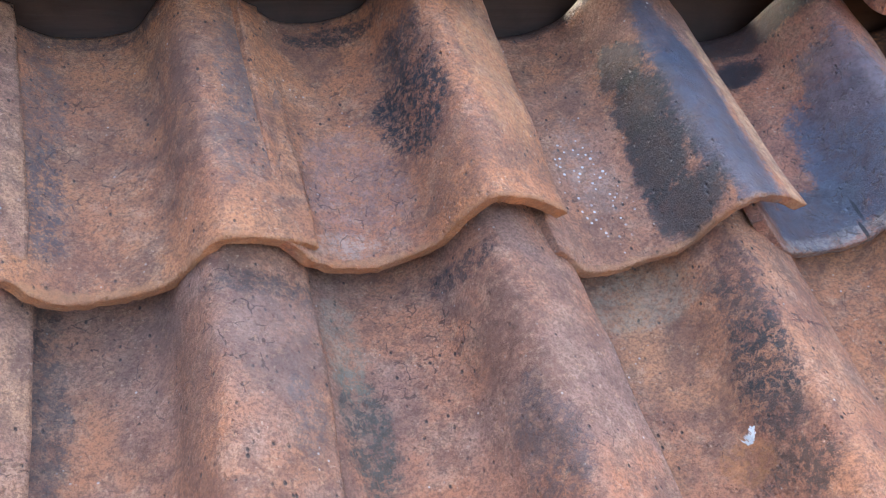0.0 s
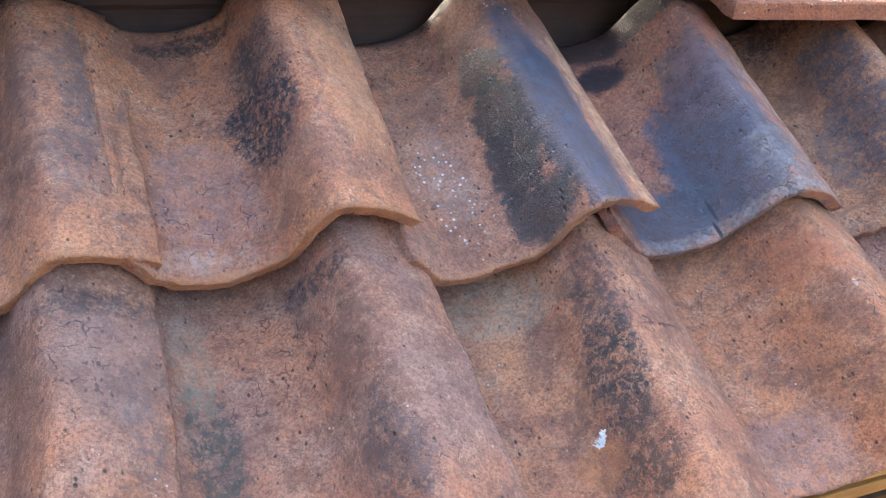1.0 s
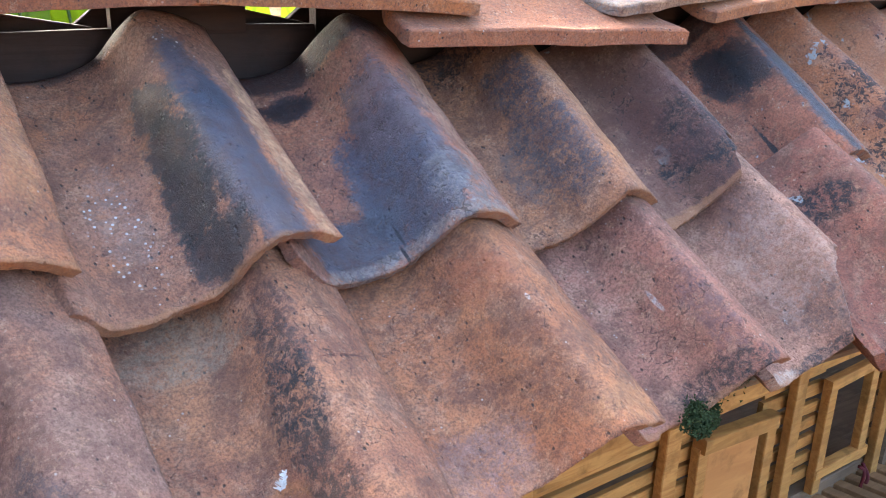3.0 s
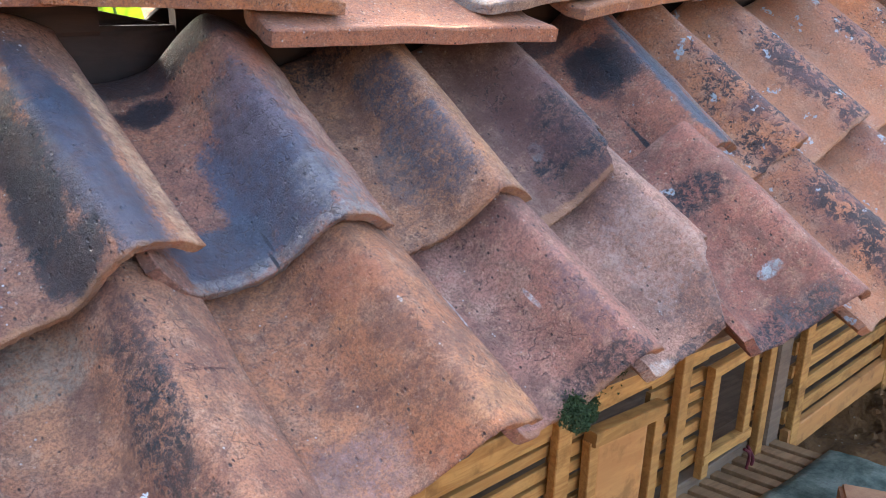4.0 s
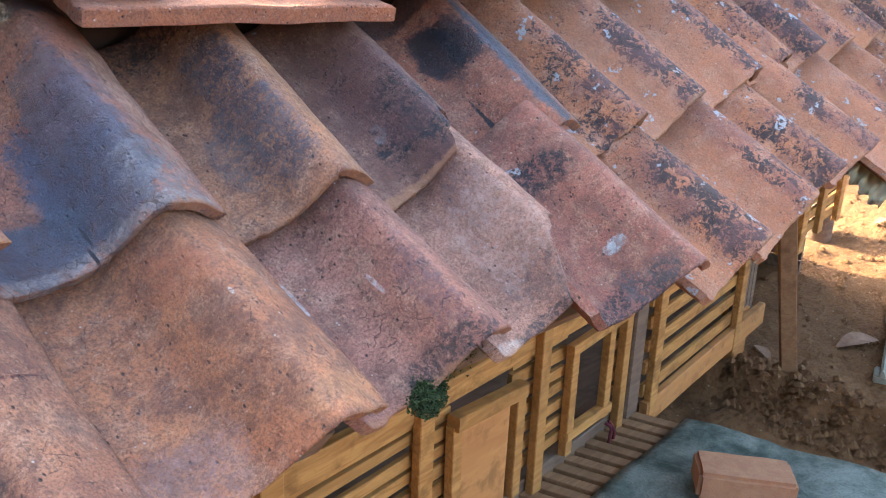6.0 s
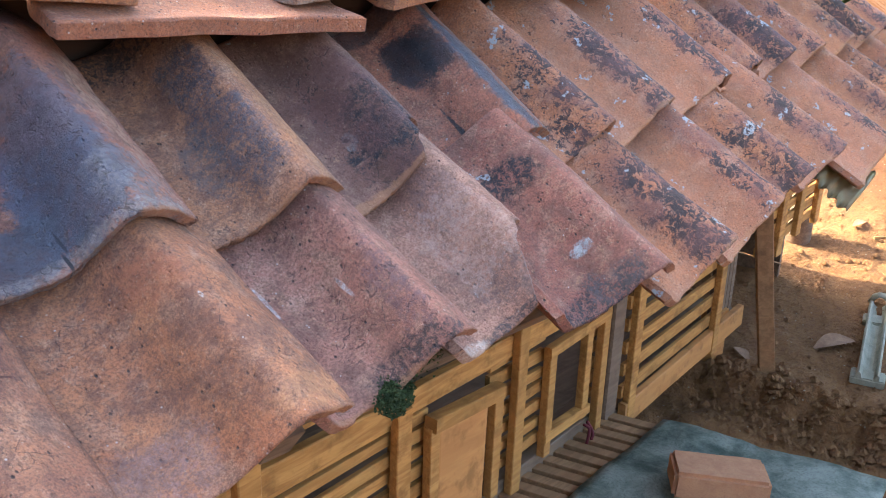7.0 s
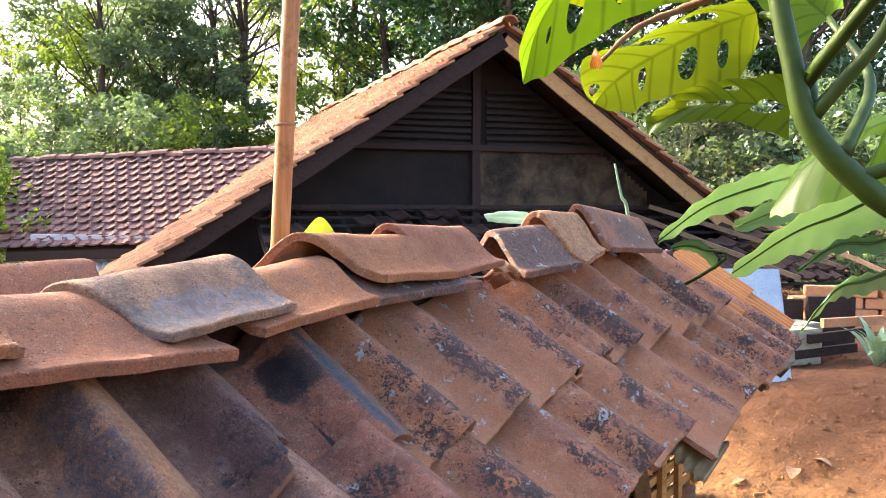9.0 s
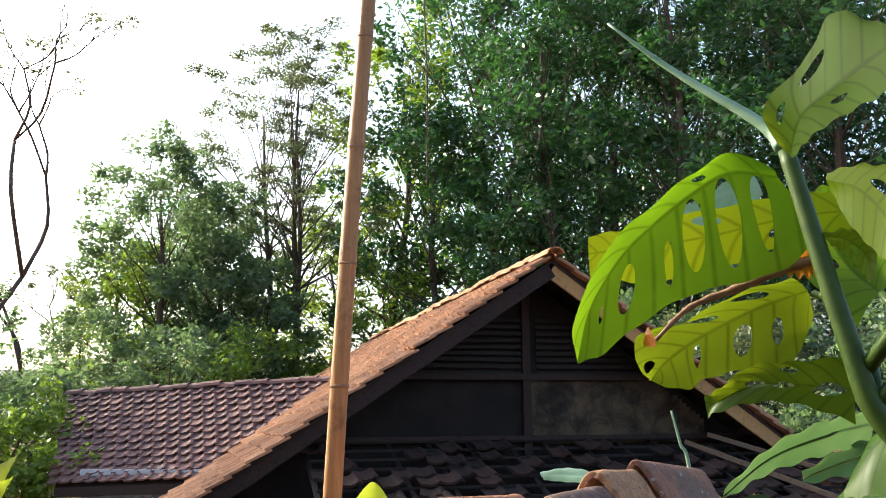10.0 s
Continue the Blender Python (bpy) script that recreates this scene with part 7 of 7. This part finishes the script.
tree(T_LIT, 60.0, 25, 6.0, 0.08, 1.5, 7000, 0.17, M["leaf_lit"], 5, 28, 0.65, 0.8, 0.12)
for k, (h, d, tall, low) in enumerate(((49.7, 26, 13.2, 0.5), (50.5, 26.3, 12.2, 0.46), (48.9, 26.2, 11.4, 0.5))):
    tree(T_THIN, h, d, tall, low, 2.7, 4800, 0.15, M["leaf_grey"], 6 + 30 * k, 22, 0.7, 0.24, 0.13, 0.35, 0.35, "tree", 0.3)
tree("leaning dark trunk with a ragged crown", 51.9, 25, 5.4, 0.5, 1.5, 3600, 0.2, M["leaf_mid"], 7, 18, 0.6, 0.7, 0.17, 0.8)
tree(T_LIT, 46.5, 32, 8.6, 0.1, 2.4, 7500, 0.2, M["leaf_lit"], 8, 28, 0.9, 0.75, 0.14)
tree(T_DARK, 43.0, 28, 13.8, 0.3, 2.8, 8000, 0.22, M["leaf_lit"], 9, 30, 0.95, 0.75, 0.2)
tree(T_DARK, 41.0, 25, 10.0, 0.1, 2.4, 10000, 0.22, M["leaf_dark"], 10, 32, 0.95, 0.8, 0.17)
tree(T_DARK, 37.4, 27, 16.5, 0.16, 3.3, 15000, 0.22, M["leaf_dark"], 11, 42, 1.15, 0.8, 0.2)
tree(T_DARK, 33.2, 24, 14.0, 0.12, 3.0, 14000, 0.22, M["leaf_dark"], 12, 40, 1.1, 0.8, 0.2)
tree(T_DARK, 29.0, 27, 17.0, 0.12, 3.4, 15000, 0.22, M["leaf_dark"], 13, 42, 1.15, 0.8, 0.22)
tree(T_DARK, 24.6, 23, 14.5, 0.1, 3.0, 14000, 0.21, M["leaf_dark"], 14, 40, 1.1, 0.8, 0.2)
tree(T_MID, 20.5, 26, 16.5, 0.1, 3.3, 14000, 0.22, M["leaf_mid"], 15, 40, 1.15, 0.8, 0.2)
tree(T_DARK, 16.0, 22, 14.5, 0.1, 3.0, 14000, 0.21, M["leaf_dark"], 16, 40, 1.1, 0.8, 0.2)
tree(T_DARK, 11.0, 24, 15.0, 0.1, 3.2, 11000, 0.22, M["leaf_dark"], 17, 36, 1.15, 0.8, 0.2)
for k, (h, d, tall) in enumerate(((35.0, 38, 20), (30.5, 37, 21), (26.5, 36, 21), (22.0, 37, 21), (17.5, 36, 20), (13, 36, 19))):
    tree(T_DARK, h, d, tall, 0.1, 4.0, 9000, 0.34, M["leaf_dark"], 40 + k, 34, 1.6, 0.85, 0.22)
# thin hanging cable, built as a slightly knotted strand
vine = tagged(new("hanging_strand"), "thin dark strand hanging straight down before the trees", "vine")
stalk("stem", [(10.6, 9.45, 11.4), (10.61, 9.47, 9.0), (10.64, 9.43, 7.0), (10.66, 9.46, 5.4)], 0.016, 0.010, M["bark"], vine, 6, 24, "", 0.5)
# unseen dense trees beyond the far house, added to cast shade on the heap
for k, (x, y, tall, low) in enumerate(((1.45, 25.5, 17.6, 0.66), (2.3, 28.0, 19.0, 0.66), (0.75, 26.5, 18.2, 0.66))):
    tree("unseen dense tree added to shade the soil heap", math.degrees(math.atan2(y - EYE.y, x - EYE.x)), math.hypot(x - EYE.x, y - EYE.y), tall, low, 1.0, 15000, 0.42, M["leaf_dark"], 90 + k, 30, 0.9, 0.9, 0.25, 0.05)
# bushes under the trees
for k, (h, d, tall, wide, mat) in enumerate(((66.0, 15, 1.5, 0.9, "leaf_lit"), (63.2, 17, 2.3, 1.1, "leaf_mid"), (68.5, 17, 3.4, 1.3, "leaf_mid"), (61.5, 21, 3.6, 1.4, "leaf_mid"), (57.5, 20, 3.2, 1.3, "leaf_mid"), (53.5, 21, 3.4, 1.3, "leaf_lit"), (49.5, 24, 3.4, 1.5, "leaf_lit"), (45.5, 24, 4.2, 1.6, "leaf_lit"), (23.5, 15, 3.2, 1.3, "leaf_grey"), (20.0, 15, 3.0, 1.3, "leaf_grey"), (26.5, 17, 4.0, 1.4, "leaf_mid"), (16.0, 14, 2.8, 1.2, "leaf_mid"), (12.0, 13, 2.6, 1.2, "leaf_mid"))):
    tree("bushy undergrowth at the forest's edge", h, d, tall, 0.05, wide, 4200, 0.13, M[mat], 70 + k, 22, 0.5, 0.8, 0.05, 0.2, 0.5, "bush")
# broad leaf at the far house's corner
far_banana = tagged(new("banana_plant"), "far banana plant with bright green leaves", "plant")
fb = out_there(66.4, 10.5)
for k, (a, l) in enumerate(((100, 1.0), (20, 0.9), (160, 0.8), (-60, 0.7))):
    p = Vector((fb.x, fb.y, 0.35))
    q = p + Vector((math.cos(radians(a)) * 0.18 * l, math.sin(radians(a)) * 0.18 * l, 0.75 * l))
    t_ = q + Vector((math.cos(radians(a)) * 0.3 * l, math.sin(radians(a)) * 0.3 * l, 0.28 * l))
    side_ = Vector((0.75, -0.66, 0)) * 0.09
    blade("leaf", [p, q, t_], [p + side_ * 0.2, q + side_, t_], [p - side_ * 0.2, q - side_, t_], M["yellow_leaf"], far_banana, (), 16, 4, 0.01, seed=k)
stalk("stem", [(fb.x, fb.y, 0.7), (fb.x, fb.y, 0.0)], 0.05, 0.07, M["petiole"], far_banana, 10, 6)
# wooded rise far behind, seen through the gaps
verts, faces = [], []
for j in range(9):
    for i in range(61):
        h = radians(-60 + 3.0 * i)
        d = 120 + 22 * j
        z = 0.3 + (2.2 * j + 3.0 * noise.noise(Vector((i * 0.21, j * 0.5, 0)))) * (1.0 if j else 0.0)
        verts.append((d * math.cos(h), d * math.sin(h), z))
for j in range(8):
    for i in range(60):
        q = j * 61 + i
        faces.append((q, q + 1, q + 62, q + 61))
tagged(mesh_object("backdrop", verts, faces, M["hill"], smooth=True), "hazy wooded rise far off", "hill", kind="structure")
